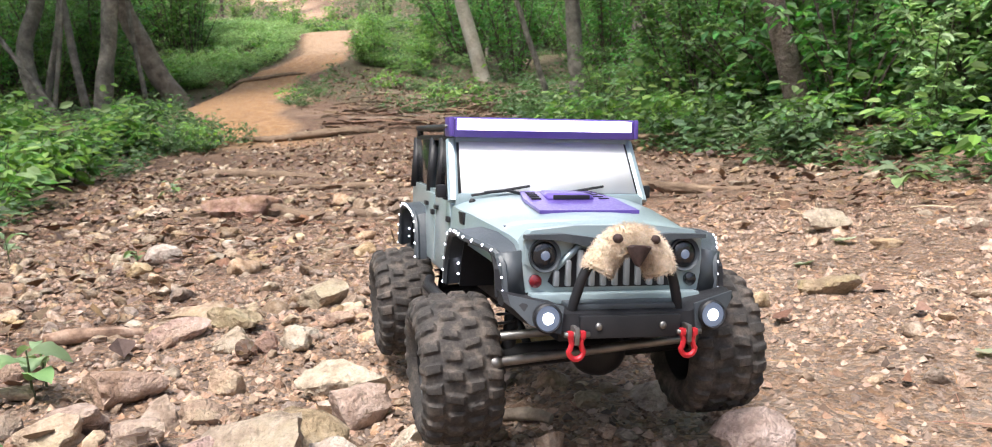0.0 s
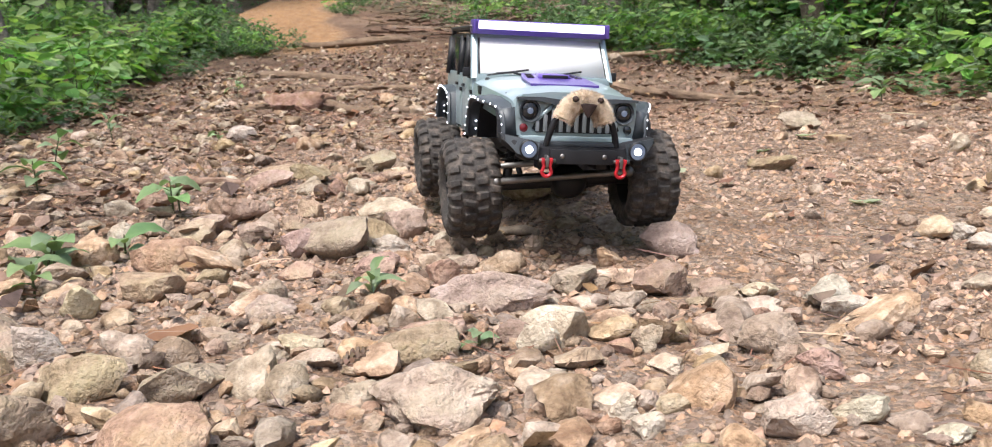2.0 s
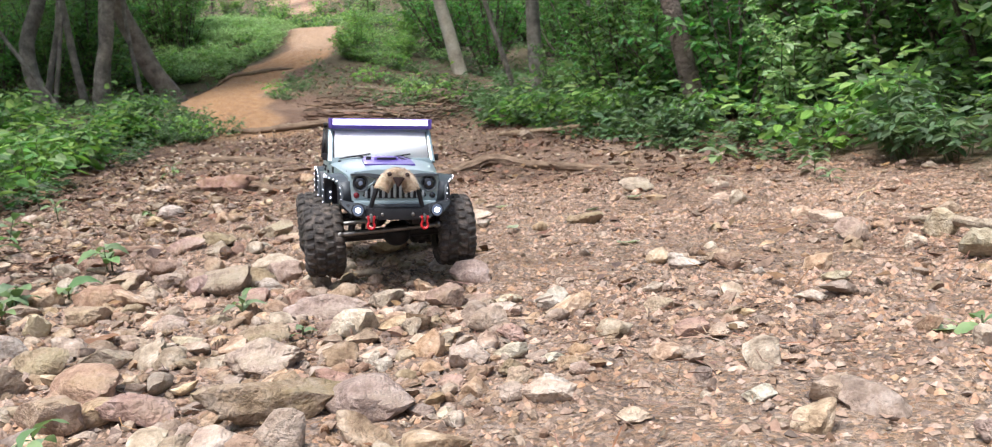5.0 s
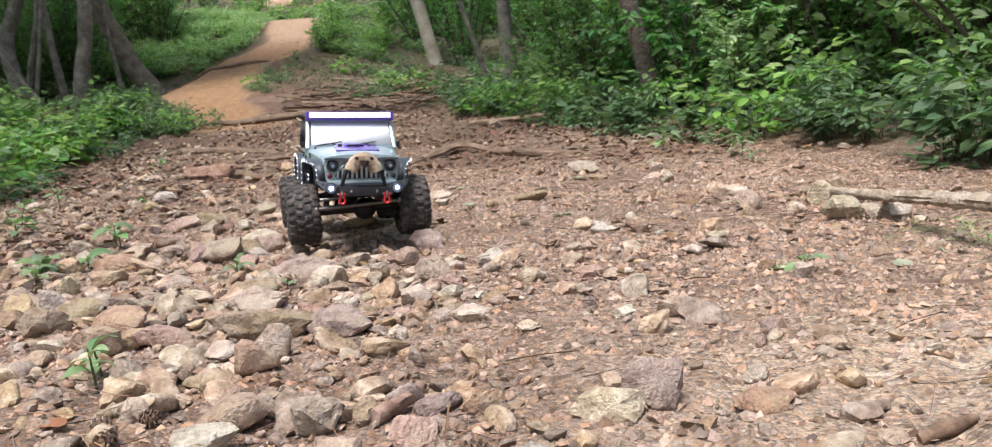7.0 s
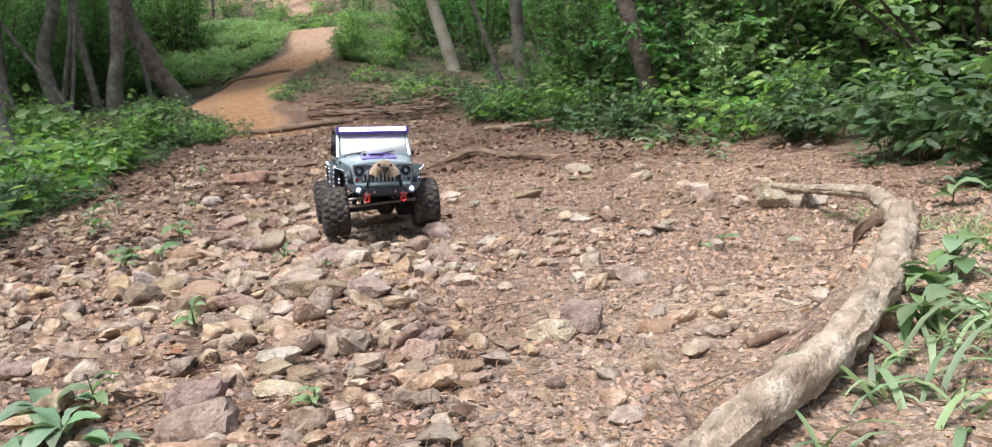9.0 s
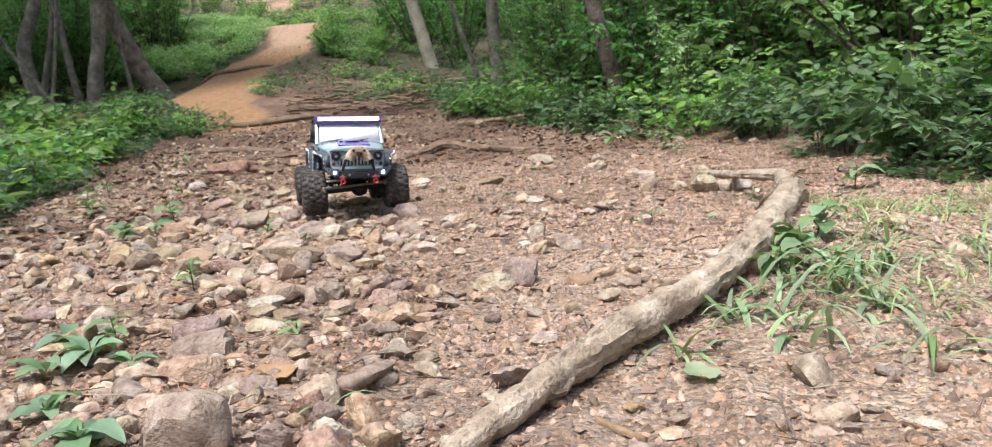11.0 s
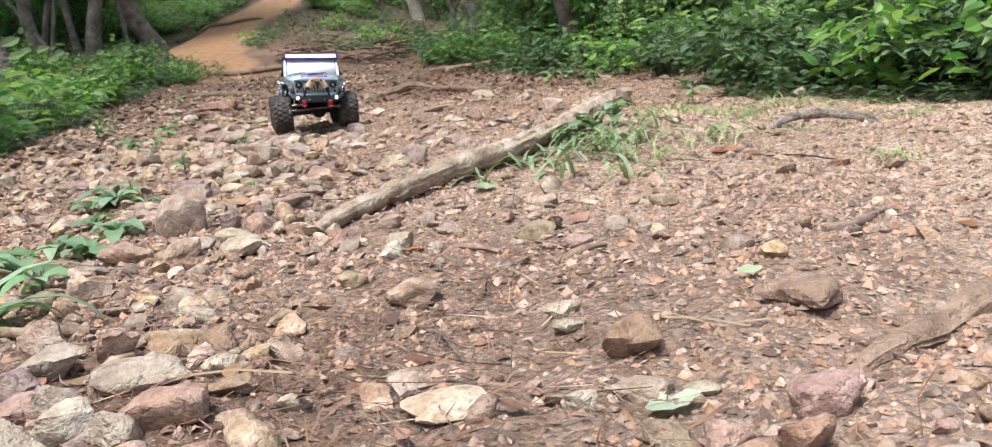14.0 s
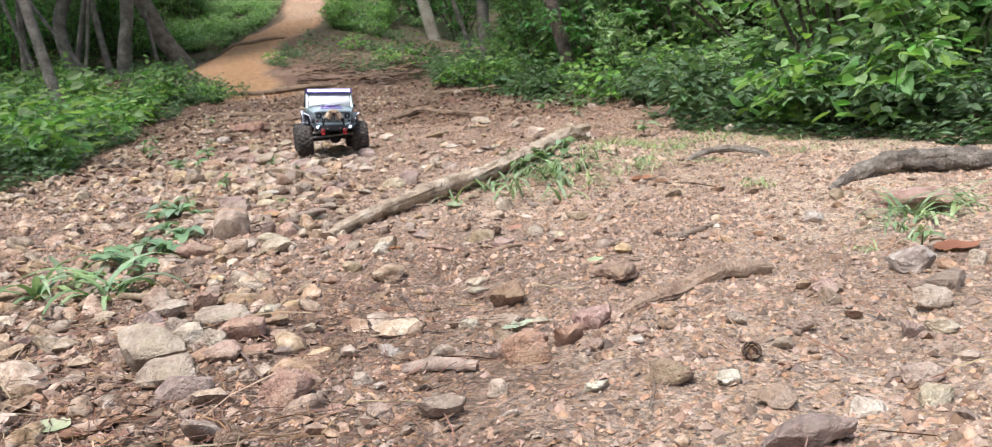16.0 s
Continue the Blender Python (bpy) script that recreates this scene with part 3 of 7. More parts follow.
set_rocks([
    (0.035, 0.05, 0.145, 0.034, TAN, 36.0, 0.4), (0.006, 0.513, 0.113, 0.031, TAN, -14.0, 0.5), (-0.028, 0.24, 0.096, 0.025, MOSSY), (-0.155, 0.959, 0.093, 0.025, PALE),
    (-0.156, 0.958, 0.088, 0.023, MOSSY), (0.23, -1.764, 0.088, 0.04, MOSSY), (0.265, -1.592, 0.087, 0.023, TAN, 6.0, 0.5), (-0.186, 0.717, 0.086, 0.029, MOSSY),
    (0.014, 0.057, 0.086, 0.022, MOSSY), (-0.359, 0.925, 0.084, 0.022, OCHRE), (-0.245, 1.356, 0.083, 0.022, MOSSY), (-0.375, 1.135, 0.082, 0.021, TAN, 4.0, 0.45),
    (-0.181, 0.093, 0.08, 0.021, TAN), (-0.351, 0.643, 0.079, 0.021, MOSSY), (0.117, 0.045, 0.079, 0.021, TAN), (-0.187, 0.744, 0.078, 0.026, MOSSY),
])
set_rocks([
    (0.093, -0.856, 0.078, 0.045, GREY), (-0.368, 0.923, 0.077, 0.035, MOSSY), (-0.18, 0.172, 0.076, 0.02, MOSSY), (0.061, -1.018, 0.076, 0.022, GREY),
    (0.033, -0.627, 0.074, 0.023, MOSSY), (-0.017, -0.427, 0.074, 0.024, OCHRE), (0.272, -1.838, 0.072, 0.024, TAN), (-0.209, 0.281, 0.071, 0.018, MOSSY),
    (-0.106, 0.112, 0.07, 0.018, TAN), (-0.28, 0.29, 0.069, 0.018, MOSSY), (0.205, -0.968, 0.069, 0.018, PALE), (-0.041, 0.852, 0.068, 0.018, PALE),
    (-0.328, 0.539, 0.066, 0.019, MOSSY), (0.055, -0.23, 0.066, 0.021, TAN), (0.19, 0.711, 0.065, 0.03, OCHRE), (0.381, -0.289, 0.065, 0.017, PALE),
])
set_rocks([
    (0.896, 0.53, 0.064, 0.029, PALE), (-0.045, 0.35, 0.064, 0.017, TAN), (0.067, -0.397, 0.064, 0.017, PALE, 4.0, 0.5), (-0.176, 0.179, 0.064, 0.02, MOSSY),
    (0.834, 0.979, 0.062, 0.019, PALE), (-0.095, 0.112, 0.062, 0.017, OCHRE, 8.0, 0.5), (-0.289, 0.197, 0.062, 0.029, TAN), (0.415, -1.921, 0.061, 0.03, TAN),
    (-0.367, 0.828, 0.061, 0.019, TAN), (-0.315, 1.169, 0.061, 0.02, MOSSY), (1.158, -1.692, 0.061, 0.022, PALE), (0.056, 0.019, 0.06, 0.016, PALE),
    (-0.367, 0.307, 0.059, 0.03, MOSSY), (0.945, 0.778, 0.058, 0.035, PALE), (-0.399, 0.396, 0.058, 0.03, MOSSY), (0.315, -1.682, 0.058, 0.015, TAN),
])
set_rocks([
    (-0.377, 0.797, 0.058, 0.021, MOSSY), (0.159, 0.538, 0.057, 0.021, TAN), (0.046, -0.282, 0.057, 0.015, PALE), (-0.123, 0.858, 0.056, 0.028, OCHRE),
    (0.269, -0.382, 0.056, 0.015, TAN), (0.422, -0.272, 0.055, 0.032, TAN), (-0.265, 0.857, 0.054, 0.014, MOSSY), (-0.507, 1.005, 0.053, 0.015, GREY),
    (-0.306, 0.736, 0.052, 0.014, PALE), (-0.123, 0.626, 0.052, 0.017, TAN), (0.661, -1.904, 0.052, 0.026, TAN), (-0.215, 0.525, 0.051, 0.02, TAN),
    (0.814, 0.806, 0.051, 0.025, TAN), (-0.205, 0.625, 0.05, 0.013, MOSSY), (-0.123, 0.736, 0.05, 0.015, PALE), (1.107, -1.846, 0.048, 0.015, PALE),
])
set_rocks([
    (0.579, -2.025, 0.048, 0.013, TAN), (0.271, 0.035, 0.048, 0.013, PALE), (0.742, -1.785, 0.048, 0.021, OCHRE), (0.301, 0.495, 0.048, 0.014, PALE),
    (0.047, -0.085, 0.048, 0.029, OCHRE), (-0.136, 0.104, 0.048, 0.016, TAN), (0.135, -1.456, 0.047, 0.028, PALE), (0.65, -1.635, 0.047, 0.022, TAN),
    (0.056, -0.336, 0.046, 0.014, MOSSY), (0.209, -0.232, 0.046, 0.024, TAN, 30.0, 0.4), (0.2, 0.194, 0.045, 0.02, PALE), (0.975, 0.504, 0.045, 0.021, PALE),
    (0.216, -1.496, 0.045, 0.022, OCHRE), (0.239, -0.246, 0.045, 0.012, TAN), (0.057, -0.046, 0.045, 0.027, OCHRE), (-0.295, 0.784, 0.045, 0.019, MOSSY),
])
set_rocks([
    (0.138, -0.266, 0.045, 0.023, TAN), (0.197, -0.776, 0.045, 0.023, PALE), (-0.294, 1.074, 0.045, 0.018, PALE), (0.762, 1.334, 0.044, 0.027, PALE),
    (0.217, -0.906, 0.044, 0.023, TAN), (0.219, -0.306, 0.043, 0.018, TAN), (0.165, -1.587, 0.043, 0.02, TAN), (-0.036, -0.907, 0.043, 0.013, PALE),
    (0.158, -0.316, 0.043, 0.015, TAN), (-0.335, 0.342, 0.042, 0.025, PALE), (-0.466, 0.802, 0.042, 0.02, PALE), (0.864, -2.087, 0.042, 0.011, OCHRE),
    (-0.223, 1.063, 0.041, 0.017, PALE), (-0.003, -0.017, 0.041, 0.013, PALE), (-0.426, 0.812, 0.041, 0.015, OCHRE), (0.239, -0.517, 0.041, 0.011, TAN),
])
set_rocks([
    (0.078, 0.113, 0.041, 0.02, OCHRE), (0.226, -1.648, 0.041, 0.023, TAN), (-0.224, 0.702, 0.041, 0.024, OCHRE), (0.563, 0.612, 0.04, 0.018, TAN),
    (0.602, 0.363, 0.04, 0.012, PALE), (0.24, 0.213, 0.04, 0.01, PALE), (0.307, -1.518, 0.039, 0.019, TAN), (-0.192, 1.192, 0.039, 0.011, GREY),
    (-0.365, 0.471, 0.039, 0.023, PALE), (0.934, 0.512, 0.039, 0.019, PALE), (0.433, 0.232, 0.039, 0.012, TAN), (0.087, -0.358, 0.038, 0.011, TAN),
    (-0.014, -0.399, 0.038, 0.022, GREY), (-0.144, 0.382, 0.038, 0.011, PALE), (0.327, -1.578, 0.038, 0.01, PALE), (0.177, -0.888, 0.037, 0.022, TAN),
])
set_rocks([
    (1.005, -2.049, 0.037, 0.01, TAN), (0.64, -1.798, 0.037, 0.012, TAN), (0.694, -0.349, 0.036, 0.009, PALE), (-0.263, 0.931, 0.036, 0.021, TAN),
    (0.711, -1.839, 0.036, 0.018, TAN), (0.44, -1.109, 0.036, 0.019, PALE), (0.463, 0.221, 0.035, 0.011, PALE), (0.873, 0.701, 0.035, 0.017, PALE),
    (-0.051, 0.591, 0.035, 0.019, TAN), (0.287, -1.71, 0.034, 0.018, MOSSY), (0.288, -0.979, 0.034, 0.015, TAN), (0.934, -2.11, 0.034, 0.009, PALE),
    (0.219, -0.369, 0.034, 0.015, TAN), (0.22, 0.411, 0.033, 0.014, TAN), (0.42, -0.999, 0.033, 0.014, TAN), (0.158, -0.41, 0.033, 0.014, PALE),
])
set_rocks([
    (0.502, 0.7, 0.033, 0.013, PALE), (0.21, 0.53, 0.033, 0.012, TAN), (-0.041, 0.74, 0.032, 0.016, TAN), (0.602, -0.2, 0.032, 0.008, TAN),
    (0.157, -0.98, 0.032, 0.016, PALE), (0.443, 0.009, 0.031, 0.008, PALE), (0.267, -1.531, 0.031, 0.018, TAN), (0.109, 0.03, 0.031, 0.015, TAN),
    (-0.071, 0.77, 0.03, 0.014, PALE), (0.368, -1.701, 0.03, 0.011, TAN), (0.349, -1.011, 0.03, 0.012, OCHRE), (0.028, 0.379, 0.029, 0.014, TAN),
    (0.21, 0.139, 0.029, 0.007, TAN), (-0.031, 0.639, 0.029, 0.011, OCHRE), (0.332, -0.041, 0.028, 0.007, PALE), (-0.252, 1.059, 0.028, 0.017, TAN),
])
set_rocks([
    (0.721, -2.011, 0.027, 0.008, PALE), (0.391, -0.242, 0.026, 0.011, TAN), (1.054, -1.922, 0.026, 0.014, TAN), (0.179, -0.262, 0.026, 0.016, TAN),
    (0.953, -1.892, 0.026, 0.013, TAN), (0.24, 0.038, 0.026, 0.011, OCHRE), (0.24, 0.128, 0.026, 0.013, GREY), (1.013, -1.802, 0.025, 0.014, TAN),
    (0.682, 0.108, 0.025, 0.015, PALE), (0.129, 0.358, 0.025, 0.014, TAN), (0.892, -1.853, 0.023, 0.01, TAN), (-0.061, 0.727, 0.023, 0.014, TAN),
    (0.521, -0.233, 0.023, 0.012, TAN), (0.15, 0.437, 0.023, 0.012, TAN), (0.63, -1.993, 0.022, 0.013, PALE), (0.842, -2.023, 0.022, 0.01, PALE),
])
set_rocks([
    (0.099, 0.227, 0.022, 0.013, PALE), (0.489, -1.893, 0.022, 0.01, PALE), (0.592, 0.557, 0.022, 0.011, PALE), (0.509, -2.033, 0.022, 0.008, TAN),
    (0.109, 0.357, 0.021, 0.008, TAN), (0.139, -0.333, 0.021, 0.013, PALE), (0.571, -0.113, 0.021, 0.013, TAN), (0.682, -0.234, 0.02, 0.006, PALE),
    (0.479, -2.004, 0.02, 0.009, TAN), (0.19, 0.006, 0.017, 0.01, PALE), (0.401, 0.023, 0.01, 0.006, PALE),
])

# stones along the walk's first and last stretch
scatter_rocks([
    (0.083, 0.527, 0.050, 0.025, OCHRE), (0.124, 0.484, 0.036, 0.019, OCHRE), (0.169, 0.480, 0.067, 0.033, GREY), (0.245, 0.511, 0.040, 0.017, PALE),
    (0.303, 0.444, 0.047, 0.024, PALE), (0.427, 0.399, 0.034, 0.020, TAN), (0.505, 0.646, 0.047, 0.024, PALE), (0.217, 0.357, 0.051, 0.031, OCHRE),
    (0.243, 0.304, 0.032, 0.022, OCHRE), (0.139, 0.325, 0.027, 0.016, PALE), (0.113, 0.249, 0.025, 0.018, PALE), (0.204, 0.176, 0.050, 0.032, TAN),
    (0.250, 0.196, 0.040, 0.017, PALE), (0.281, 0.172, 0.028, 0.013, PALE), (0.182, 0.116, 0.030, 0.015, TAN), (0.248, 0.108, 0.026, 0.021, GREY),
    (0.300, 0.144, 0.034, 0.016, TAN),
])
scatter_rocks([
    (0.111, 0.196, 0.021, 0.017, PALE), (-0.374, 0.487, 0.043, 0.036, GREY), (-0.184, 0.743, 0.090, 0.037, MOSSY), (-0.336, 0.546, 0.063, 0.026, MOSSY),
    (-0.281, 0.279, 0.069, 0.026, MOSSY), (-0.284, 0.202, 0.054, 0.032, TAN), (-0.165, 0.160, 0.079, 0.052, MOSSY), (-0.088, 0.224, 0.035, 0.023, GREY),
    (-0.008, 0.196, 0.089, 0.040, TAN), (0.046, 0.135, 0.065, 0.034, GREY), (-0.030, 0.327, 0.055, 0.030, TAN), (0.023, 0.471, 0.094, 0.044, TAN),
    (-0.191, 0.471, 0.053, 0.023, TAN), (-0.374, 0.360, 0.046, 0.039, GREY), (-0.127, 0.349, 0.047, 0.020, PALE), (-0.219, 0.409, 0.057, 0.025, TAN),
    (0.046, 0.358, 0.034, 0.026, PALE),
])
scatter_rocks([
    (0.646, -1.704, 0.046, 0.021, OCHRE), (0.601, -1.727, 0.030, 0.017, PALE), (0.684, -1.709, 0.028, 0.013, PALE), (0.728, -1.801, 0.050, 0.034, OCHRE),
    (0.635, -1.855, 0.034, 0.023, TAN), (0.675, -1.822, 0.031, 0.024, TAN), (0.704, -1.861, 0.038, 0.019, PALE), (0.665, -1.903, 0.051, 0.031, TAN),
    (0.735, -1.881, 0.033, 0.015, GREY), (0.777, -1.885, 0.025, 0.011, PALE), (0.791, -1.838, 0.020, 0.011, TAN), (0.793, -1.588, 0.071, 0.024, TAN),
    (0.884, -1.854, 0.019, 0.014, TAN), (0.171, -1.537, 0.060, 0.036, PALE), (0.239, -1.550, 0.058, 0.032, MOSSY), (0.289, -1.594, 0.030, 0.021, PALE),
    (0.327, -1.581, 0.033, 0.023, GREY),
])
scatter_rocks([
    (0.349, -1.637, 0.040, 0.016, TAN), (0.261, -1.633, 0.053, 0.021, TAN), (0.307, -1.648, 0.046, 0.017, GREY), (0.185, -1.655, 0.071, 0.035, TAN),
    (0.246, -1.695, 0.045, 0.033, PALE), (0.346, -1.757, 0.042, 0.022, TAN), (0.313, -1.768, 0.045, 0.027, MOSSY), (0.255, -1.795, 0.093, 0.054, MOSSY),
    (0.509, -1.704, 0.061, 0.023, PALE), (0.510, -1.795, 0.025, 0.028, PALE), (0.546, -1.712, 0.025, 0.020, OCHRE),
])
scatter_rocks([
    (0.45, 4.69, 0.091, 0.067, OCHRE), (1.01, 3.08, 0.063, 0.038, TAN), (-0.71, 2.74, 0.224, 0.054, TAN),
    (-0.64, 1.88, 0.067, 0.042, PALE), (-0.62, 1.82, 0.074, 0.043, PALE), (0.61, 1.80, 0.097, 0.048, MOSSY),
    (0.79, 1.60, 0.040, 0.034, PALE), (0.62, 1.54, 0.054, 0.021, TAN), (-0.26, 1.41, 0.074, 0.028, MOSSY),
    (0.20, 1.41, 0.074, 0.017, PALE), (-0.40, 1.27, 0.090, 0.019, TAN), (0.21, 1.27, 0.032, 0.018, PALE),
    (-0.34, 1.26, 0.064, 0.032, MOSSY), (-0.04, 1.25, 0.049, 0.024, GREY), (0.42, 1.22, 0.075, 0.018, TAN),
    (-0.31, 1.13, 0.050, 0.023, TAN), (-0.23, 1.12, 0.045, 0.021, PALE), (0.17, 1.07, 0.042, 0.016, PALE),
])
scatter_rocks([
    (0.03, 1.06, 0.076, 0.019, TAN), (-0.04, 1.00, 0.027, 0.017, PALE), (0.09, 0.97, 0.038, 0.016, TAN),
    (-0.37, 0.96, 0.088, 0.057, MOSSY), (-0.00, 0.96, 0.038, 0.016, TAN), (0.05, 0.91, 0.036, 0.021, TAN),
    (-0.14, 0.89, 0.094, 0.038, PALE), (-0.26, 0.86, 0.060, 0.030, MOSSY), (-0.39, 0.86, 0.059, 0.028, MOSSY),
    (0.08, 0.84, 0.028, 0.017, TAN), (-0.12, 0.81, 0.070, 0.032, MOSSY), (-0.03, 0.79, 0.086, 0.021, TAN),
    (0.94, 0.77, 0.056, 0.039, PALE), (-0.18, 0.74, 0.084, 0.037, MOSSY), (-0.31, 0.74, 0.051, 0.018, PALE),
    (0.79, 0.74, 0.041, 0.027, TAN), (0.50, 0.67, 0.047, 0.024, PALE), (0.90, 0.56, 0.089, 0.044, TAN),
])
scatter_rocks([
    (-0.33, 0.55, 0.068, 0.028, MOSSY), (0.08, 0.55, 0.054, 0.026, TAN), (0.25, 0.52, 0.035, 0.020, TAN),
    (-0.38, 0.50, 0.052, 0.043, GREY), (0.13, 0.49, 0.035, 0.021, TAN), (0.23, 0.47, 0.053, 0.019, PALE),
    (0.30, 0.46, 0.046, 0.023, PALE), (0.03, 0.45, 0.096, 0.043, TAN), (0.66, 0.45, 0.038, 0.017, PALE),
    (-0.04, 0.41, 0.054, 0.017, TAN), (0.61, 0.39, 0.032, 0.018, PALE), (-0.39, 0.39, 0.059, 0.040, MOSSY),
    (-0.17, 0.38, 0.025, 0.020, PALE), (0.22, 0.36, 0.054, 0.031, TAN), (0.05, 0.36, 0.041, 0.025, TAN),
    (0.60, 0.35, 0.039, 0.023, PALE), (-0.12, 0.35, 0.046, 0.021, PALE), (-0.02, 0.33, 0.066, 0.033, TAN),
])
scatter_rocks([
    (0.14, 0.32, 0.027, 0.020, PALE), (-0.28, 0.30, 0.078, 0.029, MOSSY), (-0.01, 0.29, 0.034, 0.025, TAN),
    (-0.09, 0.25, 0.035, 0.023, PALE), (0.43, 0.24, 0.063, 0.023, PALE), (-0.28, 0.22, 0.055, 0.031, MOSSY),
    (0.10, 0.22, 0.027, 0.016, PALE), (-0.17, 0.22, 0.092, 0.052, MOSSY), (-0.01, 0.21, 0.092, 0.043, TAN),
    (0.47, 0.21, 0.040, 0.023, TAN), (0.20, 0.19, 0.050, 0.031, PALE), (0.05, 0.15, 0.099, 0.035, GREY),
    (0.21, 0.13, 0.029, 0.015, TAN), (0.24, 0.13, 0.022, 0.022, GREY), (-0.09, 0.12, 0.057, 0.028, TAN),
    (0.27, 0.07, 0.045, 0.016, PALE), (-0.01, 0.04, 0.051, 0.025, TAN), (0.06, 0.03, 0.076, 0.035, TAN),
])
scatter_rocks([
    (0.18, 0.03, 0.016, 0.012, PALE), (0.22, -0.02, 0.071, 0.020, TAN), (0.33, -0.02, 0.033, 0.020, PALE),
    (0.04, -0.03, 0.047, 0.043, TAN), (0.61, -0.17, 0.035, 0.017, GREY), (0.23, -0.24, 0.043, 0.018, TAN),
    (0.06, -0.25, 0.065, 0.036, TAN), (0.42, -0.26, 0.052, 0.029, PALE), (0.14, -0.27, 0.053, 0.032, PALE),
    (0.72, -0.28, 0.033, 0.015, PALE), (0.51, -0.30, 0.055, 0.017, GREY), (0.38, -0.31, 0.063, 0.015, PALE),
    (0.21, -0.33, 0.046, 0.026, TAN), (-0.01, -0.39, 0.046, 0.029, TAN), (0.21, -0.40, 0.049, 0.024, TAN),
    (0.07, -0.41, 0.059, 0.019, PALE), (0.28, -0.43, 0.059, 0.027, TAN), (0.16, -0.46, 0.029, 0.021, TAN),
])
scatter_rocks([
    (0.01, -0.51, 0.085, 0.042, OCHRE), (0.06, -0.62, 0.044, 0.026, TAN), (0.26, -0.62, 0.053, 0.018, GREY),
    (0.13, -0.63, 0.036, 0.020, TAN), (0.05, -0.67, 0.064, 0.032, TAN), (0.12, -0.70, 0.041, 0.024, TAN),
    (0.19, -0.81, 0.036, 0.030, TAN), (0.09, -0.83, 0.091, 0.039, GREY), (0.29, -0.85, 0.029, 0.020, TAN),
    (0.22, -0.86, 0.032, 0.035, PALE), (0.19, -0.91, 0.034, 0.029, TAN), (0.70, -0.97, 0.033, 0.015, PALE),
    (0.22, -1.00, 0.073, 0.024, PALE), (0.10, -1.05, 0.062, 0.021, TAN), (0.03, -1.05, 0.043, 0.028, TAN),
    (0.50, -1.06, 0.029, 0.018, TAN), (0.36, -1.07, 0.029, 0.019, OCHRE), (0.59, -1.18, 0.012, 0.007, PALE),
])
scatter_rocks([
    (0.74, -1.19, 0.021, 0.015, TAN), (0.44, -1.19, 0.034, 0.031, PALE), (0.49, -1.19, 0.020, 0.017, PALE),
    (1.19, -1.21, 0.046, 0.029, PALE), (0.75, -1.23, 0.021, 0.015, PALE), (1.35, -1.25, 0.125, 0.046, OCHRE),
    (0.10, -1.25, 0.061, 0.031, TAN), (0.75, -1.26, 0.028, 0.014, TAN), (0.65, -1.27, 0.043, 0.022, TAN),
    (0.61, -1.51, 0.036, 0.017, PALE), (0.17, -1.51, 0.060, 0.036, TAN), (0.24, -1.54, 0.059, 0.034, MOSSY),
    (0.28, -1.56, 0.033, 0.022, TAN), (0.61, -1.56, 0.031, 0.013, PALE), (0.33, -1.57, 0.035, 0.024, TAN),
    (0.80, -1.60, 0.057, 0.021, TAN), (0.35, -1.62, 0.035, 0.017, TAN), (0.23, -1.63, 0.036, 0.026, TAN),
])
scatter_rocks([
    (0.31, -1.64, 0.049, 0.020, TAN), (0.65, -1.68, 0.051, 0.022, TAN), (1.24, -1.68, 0.031, 0.026, PALE),
    (0.51, -1.69, 0.057, 0.021, PALE), (0.25, -1.69, 0.053, 0.038, TAN), (1.15, -1.70, 0.055, 0.034, TAN),
    (0.55, -1.70, 0.026, 0.021, TAN), (0.60, -1.71, 0.032, 0.019, PALE), (1.02, -1.77, 0.031, 0.017, TAN),
    (0.51, -1.78, 0.031, 0.023, PALE), (0.26, -1.78, 0.095, 0.050, MOSSY), (1.15, -1.79, 0.063, 0.028, TAN),
    (0.72, -1.79, 0.053, 0.036, TAN), (0.57, -1.80, 0.028, 0.016, PALE), (0.68, -1.81, 0.034, 0.027, TAN),
    (0.71, -1.83, 0.044, 0.022, PALE), (0.63, -1.84, 0.032, 0.024, PALE), (0.30, -1.87, 0.067, 0.032, TAN),
])
scatter_rocks([
    (1.09, -1.87, 0.058, 0.026, TAN), (0.67, -1.90, 0.056, 0.030, TAN), (1.09, -1.91, 0.035, 0.020, PALE),
    (0.51, -1.92, 0.016, 0.010, PALE), (0.44, -1.97, 0.047, 0.034, TAN), (0.79, -2.00, 0.045, 0.027, TAN),
    (0.52, -2.01, 0.024, 0.015, TAN), (0.39, -2.05, 0.029, 0.027, GREY), (0.59, -2.05, 0.040, 0.025, PALE),
    (0.64, -2.05, 0.017, 0.011, PALE), (0.99, -2.06, 0.030, 0.017, TAN), (0.86, -2.08, 0.048, 0.017, OCHRE),
    (0.99, -2.11, 0.040, 0.023, PALE), (0.92, -2.13, 0.030, 0.014, PALE), (0.87, -2.16, 0.077, 0.023, GREY),
])


